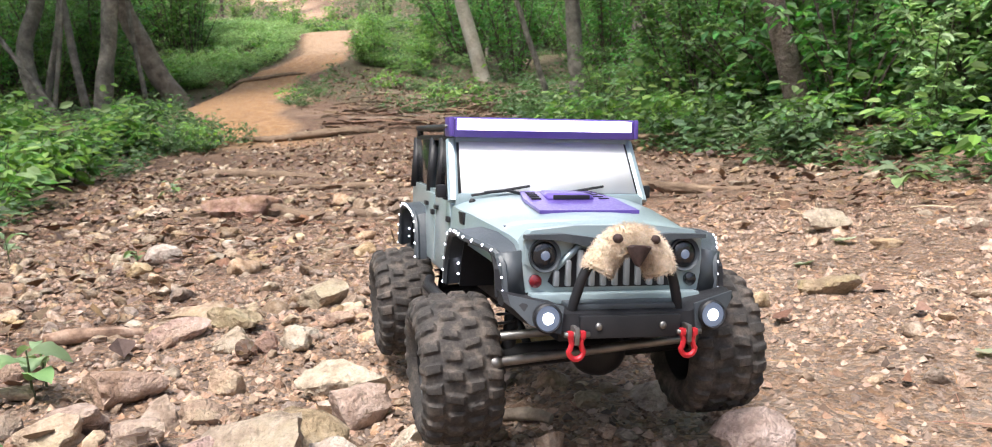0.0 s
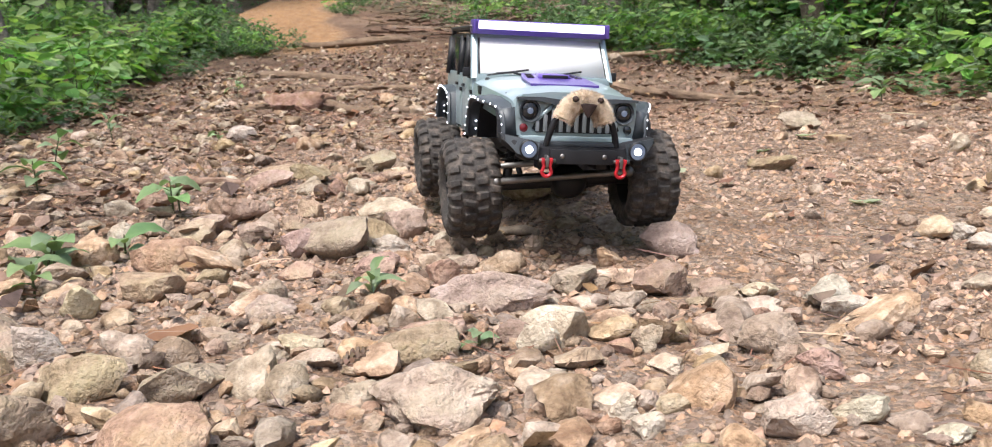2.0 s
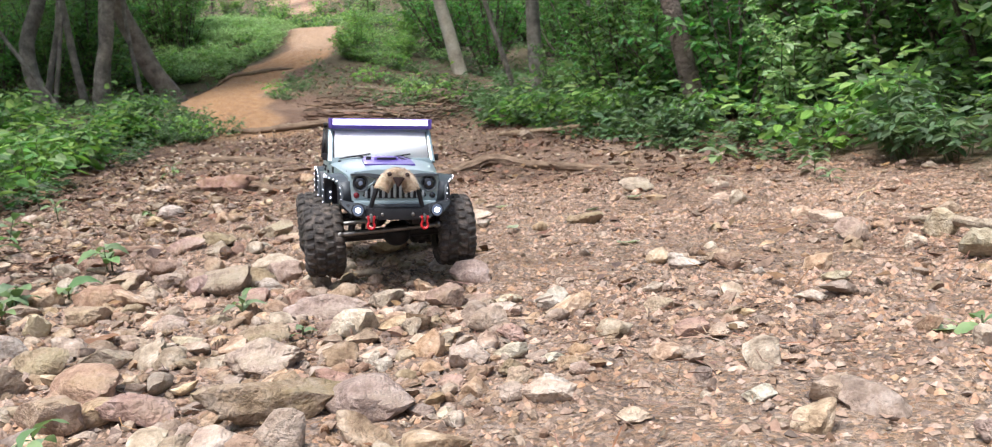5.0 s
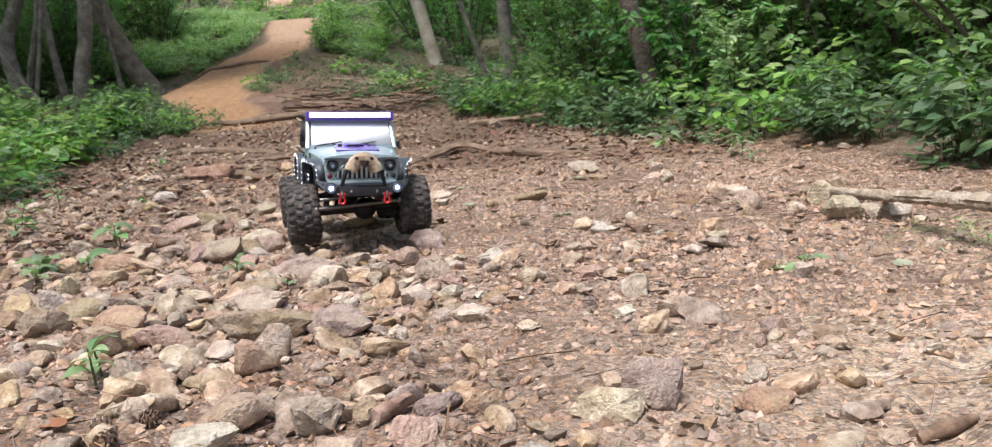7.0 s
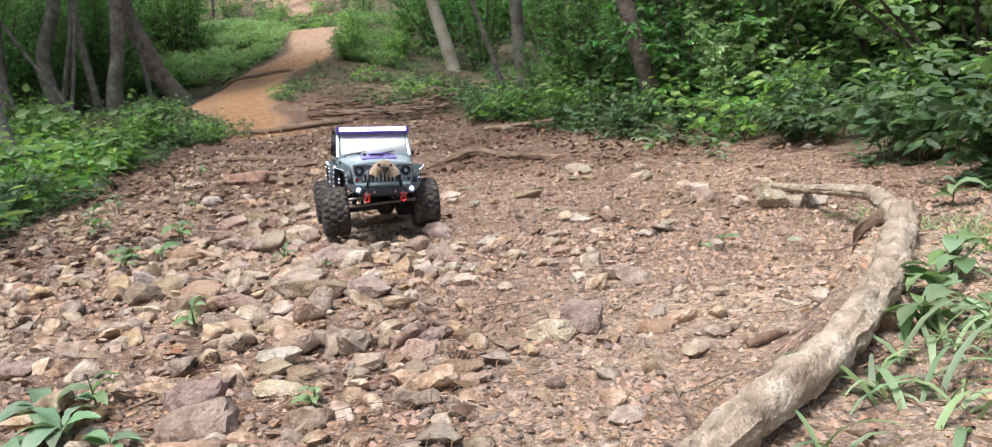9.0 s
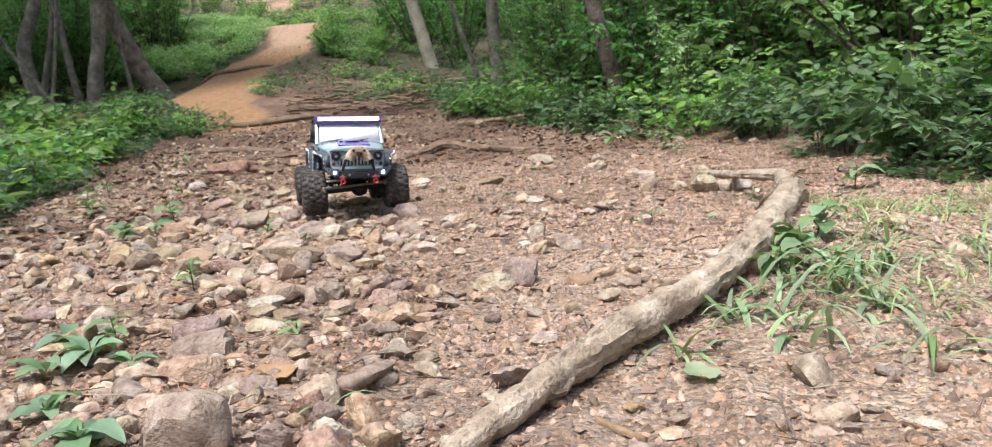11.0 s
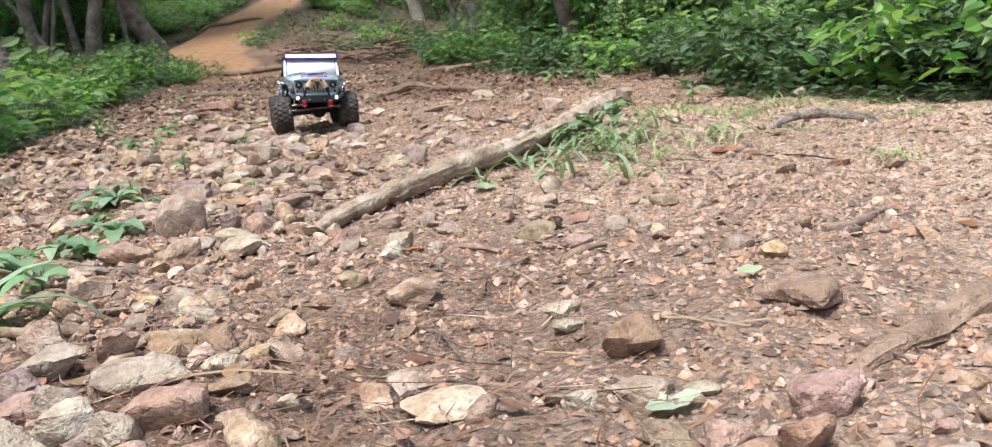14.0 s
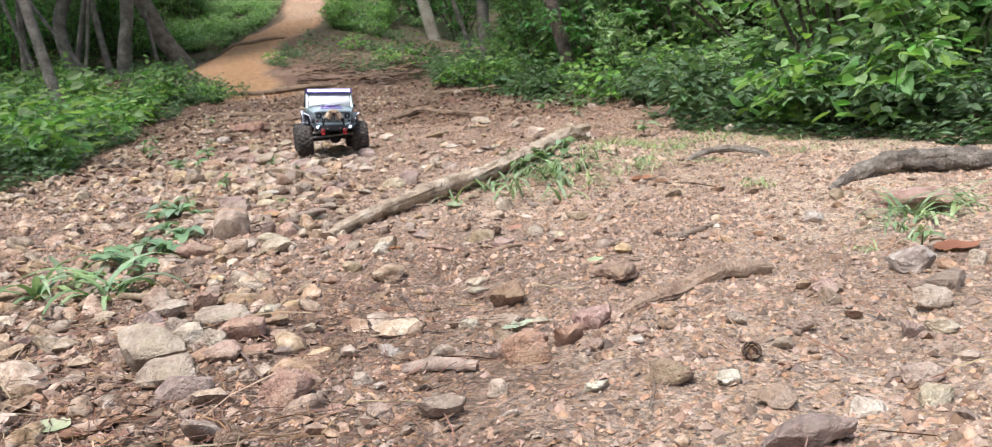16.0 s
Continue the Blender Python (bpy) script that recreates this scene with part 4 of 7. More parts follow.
scatter_rocks([
    (0.11, -0.90, 0.078, 0.05, GREY), (0.227, -1.04, 0.08, 0.03, PALE), (0.213, -0.83, 0.036, 0.034, GREY), (0.185, -0.912, 0.04, 0.034, PALE),
    (0.223, -0.927, 0.042, 0.034, TAN), (-0.005, -0.462, 0.085, 0.036, OCHRE), (0.106, -1.007, 0.05, 0.032, MOSSY), (0.07, -1.0, 0.07, 0.032, TAN),
    (-0.295, -0.24, 0.06, 0.03, OCHRE), (0.264, -1.828, 0.088, 0.055, MOSSY), (0.301, -1.885, 0.07, 0.034, TAN), (0.187, -1.629, 0.042, 0.03, TAN),
    (0.246, -1.679, 0.036, 0.032, PALE), (0.24, -1.547, 0.05, 0.03, OCHRE), (0.446, -1.973, 0.065, 0.038, PALE), (1.349, -1.268, 0.11, 0.036, OCHRE),
    (0.15, 0.857, 0.072, 0.024, GREY), (0.08, 1.15, 0.05, 0.02, TAN), (1.154, -1.784, 0.06, 0.03, PALE), (1.20, -1.71, 0.07, 0.026, TAN), (1.13, -1.86, 0.05, 0.026, TAN), (1.391, 0.139, 0.045, 0.03, PALE),
])


def stony(x, y):
    """How thickly gravel lies: thick on the washed-out half of the trail, thin on the trodden half."""
    c = np.interp(y, [-3.5, -2, -1, 0, 1, 3, 6], [0.25, 0.35, 0.3, 0.15, 0.05, 0.1, 0.0])
    wash = np.clip((c - x) / 0.35 + 0.55, 0.07, 1)
    band = 0.6 * np.exp(-((y - 0.42) / 0.28) ** 2) + 0.6 * np.exp(-((y + 1.75) / 0.3) ** 2) + 0.45 * np.exp(-((y + 0.45) / 0.25) ** 2)
    inside = np.clip((x - edge_left(y) + 0.15) / 0.3, 0, 1) * np.clip((edge_right(y) - x + 0.1) / 0.3, 0, 1)
    duff = duff_mask(x, y)
    return (1 - 0.7 * duff) * np.clip((wash + band * np.clip((0.6 - x) / 0.4, 0, 1)) * (0.65 + 0.6 * vnoise(x, y, 3.1, 21)), 0.03, 1.3) * inside


def gravel(name, label, count, sizes, sub, seed, mat, area=(-1.6, 1.9, -3.6, 5.5), power=1.0, sink=0.25, flat=(0.38, 0.78), field=stony, smooth=False, single=0):
    """Loose bits in one mesh, laid where the field is thick."""
    rng = np.random.default_rng(seed)
    forms = [stone_points(rng, sub, 9, 16.0 if sub > 1 else 9.0) for _ in range(16)]
    x, y = rng.uniform(area[0], area[1], count * 9), area[2] + (area[3] - area[2]) * rng.uniform(0, 1, count * 9) ** 1.35
    keep = np.nonzero(rng.uniform(0, 1, len(x)) < field(x, y) ** power * 0.75)[0][:count]
    x, y = x[keep], y[keep]
    if sub > 1:
        rocks = np.array(placed_rocks)
        apart = np.hypot(x[:, None] - rocks[:, 0], y[:, None] - rocks[:, 1]) / (0.5 * rocks[:, 2] + 0.006)
        x, y = x[apart.min(1) > 1], y[apart.min(1) > 1]
    z = height(x, y)
    s = sizes[0] * (sizes[1] / sizes[0]) ** (rng.uniform(0, 1, len(x)) ** 1.8)
    vs, fs, n = [], [], 0
    for i in range(len(x)):
        p, f = forms[i % 16]
        a, tip = rng.uniform(0, 6.28), rng.uniform(-0.35, 0.35)
        q = p * (s[i] * 0.5, s[i] * 0.5 * rng.uniform(0.6, 1.0), s[i] * 0.5 * rng.uniform(*flat))
        c, sn = math.cos(a), math.sin(a)
        q = np.stack([q[:, 0] * c - q[:, 1] * sn, q[:, 0] * sn + q[:, 1] * c, q[:, 2] + q[:, 0] * tip], -1)
        if single > 0 and -2.2 < y[i] < 0.7 and -0.5 < x[i] < 1.0:
            single -= 1
            thing("stone", "small rough tan stone among trail gravel", "stone", Matrix.Translation((x[i], y[i], z[i] + s[i] * 0.25 * (1 - 2 * sink))), "loose stones on the trail", data=np_mesh("stone", q, f, mat, smooth, crease=48))
            continue
        vs.append(q + (x[i], y[i], z[i] + s[i] * 0.25 * (1 - 2 * sink)))
        fs.append(f + n)
        n += len(p)
    return thing(name, label, "gravel", kind="stuff", data=np_mesh(name, np.concatenate(vs), np.concatenate(fs), mat, smooth, crease=(52 if sub > 1 else 62) if smooth else 0))


gravel("coarse_gravel", "loose coarse tan stones over trail soil", 560, (0.036, 0.064), 3, 30, M_PEBBLE, area=(-1.2, 1.5, -2.6, 3.0), smooth=True, single=75)
gravel("gravel", "loose tan and pale gravel stones over trail soil", 2600, (0.022, 0.045), 2, 31, M_PEBBLE, area=(-2.0, 1.9, -3.3, 7.0), smooth=True)
gravel("fine_gravel", "small angular tan gravel over trail soil", 8500, (0.011, 0.026), 1, 34, M_GRIT, area=(-1.7, 1.9, -3.3, 4.5), power=0.8, smooth=True)
gravel("pebbles", "small brown and cream pebbles strewn on soil", 6500, (0.008, 0.017), 1, 32, M_GRIT, area=(-1.5, 1.8, -3.4, 3.0), power=0.4, smooth=True)


def crumbs(name, label, count, sizes, seed, mat, area, field):
    """Small clods and grit in one mesh: squat domed lumps, each turned and squashed at random."""
    rng = np.random.default_rng(seed)
    x, y = rng.uniform(area[0], area[1], count * 3), area[2] + (area[3] - area[2]) * rng.uniform(0, 1, count * 3) ** 1.25
    keep = np.nonzero(rng.uniform(0, 1, len(x)) < field(x, y))[0][:count]
    x, y = x[keep], y[keep]
    n = len(x)
    s = sizes[0] * (sizes[1] / sizes[0]) ** (rng.uniform(0, 1, n) ** 2.3)
    ring = np.arange(5) * 1.2566
    form = np.array([(math.cos(q), math.sin(q), -0.2) for q in ring] + [(0, 0, 0.68)], float)
    a = rng.uniform(0, 6.28, n)
    p = form[None] * (0.55 * s)[:, None, None] * rng.uniform(0.75, 1.25, (n, 6, 1)) + rng.normal(0, 0.12, (n, 6, 3)) * s[:, None, None]
    c, d = np.cos(a)[:, None], np.sin(a)[:, None]
    v = np.stack([p[..., 0] * c - p[..., 1] * d + x[:, None], p[..., 0] * d + p[..., 1] * c + y[:, None], p[..., 2] + (height(x, y) + 0.08 * s)[:, None]], -1)
    tri = np.array([(q, (q + 1) % 5, 5) for q in range(5)])
    f = (np.arange(n)[:, None, None] * 6 + tri).reshape(-1, 3)
    return thing(name, label, "soil crumbs", kind="stuff", data=np_mesh(name, v.reshape(-1, 3), f, mat, True))


def crumbly(x, y):
    inside = np.clip((x - edge_left(y) + 0.15) / 0.3, 0, 1) * np.clip((edge_right(y) - x + 0.2) / 0.3, 0, 1)
    return np.clip(0.6 + 0.55 * vnoise(x, y, 5.0, 23) + 0.4 * vnoise(x, y, 1.7, 24), 0.12, 1) * inside


crumbs("earth_crumbs", "crumbs of reddish tan soil and grit on the trail", 175000, (0.0034, 0.0125), 33, M_CLOD, (-1.2, 1.8, -3.0, 2.4), crumbly)

# ---- leaves ----


def leaf_cloud(base, along, up, size, width=0.5, fine=False, droop=0.15):
    """Leaves as folded, pointed ovals. base (n, 3), along and up (n, 3) directions, size (n,). Returns verts and triangles."""
    n = len(base)
    along = along / np.linalg.norm(along, axis=1)[:, None]
    out = np.cross(along, up)
    out /= np.maximum(np.linalg.norm(out, axis=1)[:, None], 1e-6)
    up = np.cross(out, along)
    if fine is None:
        pts, tri = [(0, 0, 0), (0.45, 0.9, 0.12), (0.45, -0.9, 0.12), (1, 0, -0.5)], [(0, 3, 1), (0, 2, 3)]
    elif fine:
        pts = [(0, 0, 0), (0.22, 0.72, 0.10), (0.22, -0.72, 0.10), (0.55, 0.92, 0.12), (0.55, -0.92, 0.12), (0.5, 0, -0.03), (0.83, 0.5, 0.0), (0.83, -0.5, 0.0), (1, 0, -0.6)]
        tri = [(0, 5, 1), (0, 2, 5), (1, 5, 3), (2, 4, 5), (3, 5, 6), (4, 7, 5), (6, 5, 8), (7, 8, 5)]
    else:
        pts = [(0, 0, 0), (0.30, 0.85, 0.12), (0.30, -0.85, 0.12), (0.68, 0.8, 0.06), (0.68, -0.8, 0.06), (1, 0, -0.5)]
        tri = [(0, 5, 1), (0, 2, 5), (1, 5, 3), (2, 4, 5)]
    k = len(pts)
    v = np.zeros((n, k, 3))
    for i, (a, o, u) in enumerate(pts):
        v[:, i] = base + size[:, None] * (along * a + out * (o * width * 0.5) + up * (u * (droop if i == k - 1 else 0.6)))
    f = (np.arange(n)[:, None, None] * k + np.array(tri)).reshape(-1, 3)
    return v.reshape(-1, 3), f


def unit(v):
    return v / np.maximum(np.linalg.norm(v, axis=-1, keepdims=True), 1e-6)


def shrub(name, label, tall, wide, stems, sprays, leaflets, leaf, mat, seed, fine=False, width=0.5, lift=0.06):
    """A bush: bent stems, sprays along them, leaflets on each spray."""
    rng = np.random.default_rng(seed)
    ob = thing(name, label, "bush")
    wood, base, along, up, size = Geo(), [], [], [], []
    for s in range(stems):
        a, lean = rng.uniform(0, 6.28), rng.uniform(0.1, 1.0)
        top = np.array([math.cos(a) * wide * lean, math.sin(a) * wide * lean, tall * rng.uniform(0.55, 1.05) * (1.08 - 0.4 * lean)])
        foot = np.array([math.cos(a), math.sin(a), 0]) * wide * 0.12 * rng.uniform(0, 1)
        mid = foot * 0.5 + top * 0.5 + rng.normal(0, 0.06, 3) * tall + np.array([0, 0, tall * 0.1])
        curve = [foot * (1 - t) ** 2 + mid * 2 * t * (1 - t) + top * t * t for t in np.linspace(0, 1, 4)]
        wood.tube([foot - (0, 0, 0.05)] + curve[1:], [0.006 * (tall + 0.25) * (1 - 0.22 * i) for i in range(4)], 4 if tall > 0.5 else 3)
        for q in range(sprays):
            t = rng.uniform(lift, 1.0)
            p = foot * (1 - t) ** 2 + mid * 2 * t * (1 - t) + top * t * t
            b = rng.uniform(0, 6.28)
            d = unit(np.array([math.cos(b), math.sin(b), rng.uniform(-0.25, 0.6)]) + 0.4 * (top - foot) / tall)
            reach = leaf * rng.uniform(0.8, 2.6)
            sideways = unit(np.cross(d, (0, 0, 1.0)))
            for j in range(leaflets):
                u = (j + 1) / leaflets
                w = 0 if j == leaflets - 1 else (1 if j % 2 else -1)
                base.append(p + d * reach * u)
                along.append(d * (0.4 if w else 1) + sideways * w * 0.9 + rng.normal(0, 0.22, 3) + np.array([0, 0, -0.38]))
                up.append(np.array([0, 0, 1.0]) + rng.normal(0, 0.45, 3))
                size.append(leaf * rng.uniform(0.55, 1.15))
    v, f = leaf_cloud(np.array(base), np.array(along), np.array(up), np.array(size), width, fine)
    part("branchwork", wood, M_STEM if tall < 0.8 else M_DARKBARK, ob)
    part("foliage", np_mesh("foliage", v, f, mat, bool(fine)), mat, ob)
    return ob


HERBS = [shrub("undergrowth_plant", "low leafy green undergrowth plant at the trail edge", 0.22, 0.2, 8, 5, 5, 0.056, M_LEAF_B, 1, False, 0.55),
         shrub("undergrowth_plant", "low bright green leafy plant at the trail edge", 0.26, 0.22, 8, 6, 3, 0.07, M_LEAF_D, 2, False, 0.6),
         shrub("undergrowth_plant", "low fine-leaved green undergrowth at the trail edge", 0.18, 0.24, 10, 6, 7, 0.038, M_LEAF_B, 3, False, 0.5)]
BUSHES = [shrub("bush", "leafy green bush with compound leaves beside the trail", 0.62, 0.34, 11, 14, 7, 0.046, M_LEAF_E, 4, False, 0.52),
          shrub("bush", "fresh green bush with broad leaves beside the trail", 0.75, 0.36, 11, 16, 5, 0.054, M_LEAF_D, 5, False, 0.64),
          shrub("bush", "dense mid-green bush with small leaves", 0.55, 0.4, 12, 13, 9, 0.036, M_LEAF_A, 6, False, 0.5)]
TALLS = [shrub("tall_shrub", "tall loose green forest shrub in the undergrowth", 1.9, 0.85, 13, 30, 5, 0.085, M_LEAF_A, 7, None, 0.5, 0.1),
         shrub("tall_shrub", "tall shaded green forest shrub", 2.3, 0.95, 13, 30, 5, 0.09, M_LEAF_C, 8, None, 0.5, 0.08),
         shrub("tall_shrub", "tall bright green forest shrub in open light", 1.6, 0.9, 13, 30, 5, 0.08, M_LEAF_D, 9, None, 0.5, 0.05)]
NEAR = [shrub("bush", "tall leafy green bush close to the trail", 1.25, 0.6, 13, 24, 7, 0.05, M_LEAF_E, 17, False, 0.56),
        shrub("bush", "tall fresh green bush close to the trail", 1.1, 0.6, 13, 28, 5, 0.056, M_LEAF_D, 18, False, 0.62),
        shrub("bush", "tall shaded green bush behind the trail edge", 1.3, 0.6, 13, 26, 7, 0.052, M_LEAF_A, 20, False, 0.56)]
# the sun patch on the left bank is painted by the pale leaf colour
SUNLIT_LAWN = [shrub("undergrowth_plant", "low green plant on the bank, sunlight painted into its pale leaves", 0.26, 0.36, 16, 9, 5, 0.042, M_LEAF_E, 21, None, 0.42)]
# bush with the shade under the trees carried by its leaf colour
SHADED = [shrub("bush", "bush under the trees, shade put into its deeper green leaves", 0.9, 0.5, 11, 18, 5, 0.062, M_LEAF_C, 19, None, 0.52)]
FAR = [shrub("undergrowth_plant", "low leafy green undergrowth plant at the trail edge", 0.22, 0.2, 8, 5, 5, 0.056, M_LEAF_B, 1, None, 0.55),
       shrub("undergrowth_plant", "low bright green leafy plant at the trail edge", 0.26, 0.22, 8, 6, 3, 0.07, M_LEAF_D, 2, None, 0.6),
       shrub("undergrowth_plant", "low fine-leaved green undergrowth at the trail edge", 0.18, 0.24, 10, 6, 5, 0.042, M_LEAF_B, 3, None, 0.5)]
plant_rng = random.Random(5)


far_plants = {0: [], 1: [], 2: []}


def plant(proto, x, y, s, dz=0.0):
    """Sets a copy of a plant on the ground; low plants far up the trail are gathered for one joined mesh."""
    m = pose(x, y, hz(x, y) + dz, plant_rng.uniform(-5, 5), plant_rng.uniform(-5, 5), plant_rng.uniform(0, 360))
    m = m @ Matrix.Diagonal((s, s, s * plant_rng.uniform(0.85, 1.15), 1))
    if proto in HERBS and (y > 6.0 or y < -0.9):
        far_plants[HERBS.index(proto)].append(m)
        return None
    return copy_thing(proto, m)


def pick(seq, weights):
    return plant_rng.choices(seq, weights)[0]


# low plants and bushes along the trail's left edge
for i in range(170):
    y = 0.2 + 13.0 * plant_rng.random() ** 1.25
    d = plant_rng.random() ** 1.3 * (1.2 + 0.35 * y)
    x = float(edge_left(y)) - 0.08 - d
    plant(pick(HERBS, (3, 6, 2)), x, y, plant_rng.uniform(0.75, 1.1) * (1 + 0.12 * min(d, 2)) * (0.5 if y > 8 and d < 1.3 else 1.0))
for i in range(26):
    y = 1.5 + 12 * plant_rng.random()
    d = 1.1 + plant_rng.random() * (1.5 + 0.4 * y)
    if y > 9.5 and d < 1.6:
        continue
    plant(pick(BUSHES, (3, 2, 3)), float(edge_left(y)) - d, y, plant_rng.uniform(0.45, 0.65))
# right edge: low plants in front, bushes close behind
for i in range(128):
    y = -0.4 + 9.0 * plant_rng.random() ** 1.6
    d = plant_rng.random() ** 1.5 * 1.1
    plant(pick(HERBS, (4, 3, 3)), float(edge_right(y)) + 0.05 + d, y, plant_rng.uniform(0.65, 1.15))
for i in range(74):
    y = -0.9 + 9.5 * plant_rng.random() ** 1.1
    d = 0.3 + plant_rng.random() * 2.2
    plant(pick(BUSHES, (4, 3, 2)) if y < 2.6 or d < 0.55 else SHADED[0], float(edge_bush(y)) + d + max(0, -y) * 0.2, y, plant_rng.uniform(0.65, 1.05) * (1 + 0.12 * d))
for i in range(36):
    y = -0.9 + 8 * plant_rng.random()
    plant(pick(NEAR, (4, 3, 1) if y < 2.2 else (0, 0, 1)), float(edge_bush(y)) + 0.45 + 1.7 * plant_rng.random() + max(0, -y) * 0.2, y, plant_rng.uniform(0.75, 1.15))
for i in range(8):
    y = -0.3 + 3.0 * plant_rng.random()
    plant(pick(NEAR[:2], (3, 1)), float(edge_bush(y)) + 0.55 + 1.0 * plant_rng.random() + max(0, -y) * 0.2, y, plant_rng.uniform(1.1, 1.4))
for i in range(40):
    y = 1.5 + 12 * plant_rng.random()
    d = 2.4 + plant_rng.random() * 4.0
    plant(pick(TALLS, (1, 6, 0)), float(edge_bush(y)) + d, y, plant_rng.uniform(0.6, 1.0))
for i in range(14):
    plant(TALLS[2], plant_rng.uniform(2.5, 4.8), plant_rng.uniform(-0.6, 4.0), plant_rng.uniform(0.7, 1.0))
# forest behind
for i in range(40):
    y = 8 + 24 * plant_rng.random()
    d = 1.1 + plant_rng.random() * 9
    plant(pick(TALLS, (2, 7, 0)), float(edge_bush(y)) + d, y, plant_rng.uniform(0.7, 1.15))
for i in range(38):
    y = 13.5 + 26 * plant_rng.random()
    d = 2.6 + plant_rng.random() ** 1.4 * 8
    plant(pick(TALLS, (1, 7, 0)), float(edge_left(y)) - d, y, plant_rng.uniform(0.8, 1.3))
for i in range(170):
    y = 13.6 + 8 * plant_rng.random() ** 1.2
    d = 0.05 + 1.7 * plant_rng.random() ** 1.1
    plant(pick(SUNLIT_LAWN + HERBS[1:2], (8, 2)), float(edge_left(y)) - d, y, plant_rng.uniform(0.7, 1.0) * (1 + 0.3 * min(d, 1.6)))
for i in range(26):
    y = 13.3 + 6 * plant_rng.random()
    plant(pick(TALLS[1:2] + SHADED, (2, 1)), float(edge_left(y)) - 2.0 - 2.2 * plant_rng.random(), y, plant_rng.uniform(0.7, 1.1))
for i in range(30):
    y = 4 + 10 * plant_rng.random()
    plant(pick(TALLS, (3, 4, 0)), float(edge_left(y)) - 4 - plant_rng.random() * 4.5, y, plant_rng.uniform(0.7, 1.0))
for i in range(24):
    y = 36 + 40 * plant_rng.random()
    plant(pick(TALLS, (3, 3, 3)), plant_rng.uniform(-34, 26), y, plant_rng.uniform(1.9, 3.4))
for i in range(14):
    y = 15 + 22 * plant_rng.random()
    plant(pick(HERBS + TALLS[2:], (2, 3, 2, 2)), float(pick([edge_left(y) - 0.2, edge_right(y) + 0.3], (1, 1))), y, plant_rng.uniform(0.5, 0.9))
for i in range(44):
    y = 18.6 + 8 * plant_rng.random()
    plant(pick(HERBS, (1, 4, 2)), float(np.interp(y, TRAIL[0], TRAIL[1])) + plant_rng.uniform(-1.6, 1.4), y, plant_rng.uniform(1.0, 1.7))
for i in range(16):
    x, y = plant_rng.uniform(-10.5, -5.9), plant_rng.uniform(11.8, 18)
    plant(TALLS[1], x, y, plant_rng.uniform(0.8, 1.2))
for i in range(22):
    plant(pick(TALLS[:1] + BUSHES[1:2], (3, 1)), plant_rng.uniform(-8.5, -4.4), plant_rng.uniform(12.2, 16.5), plant_rng.uniform(0.7, 1.1))
for i in range(34):
    plant(pick(TALLS, (4, 4, 0)), plant_rng.uniform(-1.4, 4.2), plant_rng.uniform(13, 24), plant_rng.uniform(0.8, 1.25))
# the undergrowth goes on along both sides of the lower trail
for i in range(90):
    y = -7.0 + 7.2 * plant_rng.random()
    side = plant_rng.random() < 0.5
    d = 0.25 + 3.0 * plant_rng.random() ** 1.4
    x = float(edge_left(y)) - d if side else float(edge_right(y)) + 0.3 + d
    if y < -1.0 or side:
        plant(pick(HERBS, (3, 3, 3)), x, y, plant_rng.uniform(0.8, 1.3))
for i in range(26):
    y = -7.0 + 5.6 * plant_rng.random()
    side = plant_rng.random() < 0.5
    d = 1.2 + 3.2 * plant_rng.random()
    plant(pick(BUSHES, (3, 2, 3)), float(edge_left(y)) - d if side else float(edge_right(y)) + 0.4 + d, y, plant_rng.uniform(0.6, 1.0))
# greenery on both banks of the climbing trail
for i in range(16):
    plant(pick(HERBS, (4, 3, 2)), plant_rng.uniform(-2.45, -1.62), plant_rng.uniform(5.7, 6.7), plant_rng.uniform(0.55, 0.85))
for x, y in ((-2.02, 9.9), (-1.9, 9.5), (-1.75, 9.2), (-2.0, 10.6), (-1.8, 10.2), (-2.1, 11.3)):
    plant(pick(HERBS, (3, 1, 3)), x, y, plant_rng.uniform(0.6, 0.9))
for i in range(14):
    y = 9.5 + 4.5 * plant_rng.random()
    plant(pick(HERBS, (3, 1, 3)), float(np.interp(y, TRAIL[0], TRAIL[1]) + np.interp(y, TRAIL[0], TRAIL[2])) + 0.55 + 1.5 * plant_rng.random(), y, plant_rng.uniform(0.7, 1.1))
for i in range(40):
    y = 13.2 + 5 * plant_rng.random()
    plant(pick(SUNLIT_LAWN + HERBS[1:2] + BUSHES[1:2] + NEAR[:1], (4, 4, 2, 1)), float(np.interp(y, TRAIL[0], TRAIL[1]) + np.interp(y, TRAIL[0], TRAIL[2])) + 0.22 + 1.8 * plant_rng.random(), y, plant_rng.uniform(0.7, 1.1))
for i in range(8):
    y = 20 + 8 * plant_rng.random()
    plant(pick(BUSHES + TALLS[2:], (1, 3, 0, 4)), float(edge_left(y)) - 0.2 - 2.2 * plant_rng.random(), y, plant_rng.uniform(0.5, 0.85))
for proto in HERBS + BUSHES + TALLS + NEAR + SHADED + SUNLIT_LAWN + FAR:
    x, y = plant_rng.uniform(2.2, 3.2), plant_rng.uniform(0.5, 6)
    proto.matrix_basis = pose(x, y, hz(x, y))

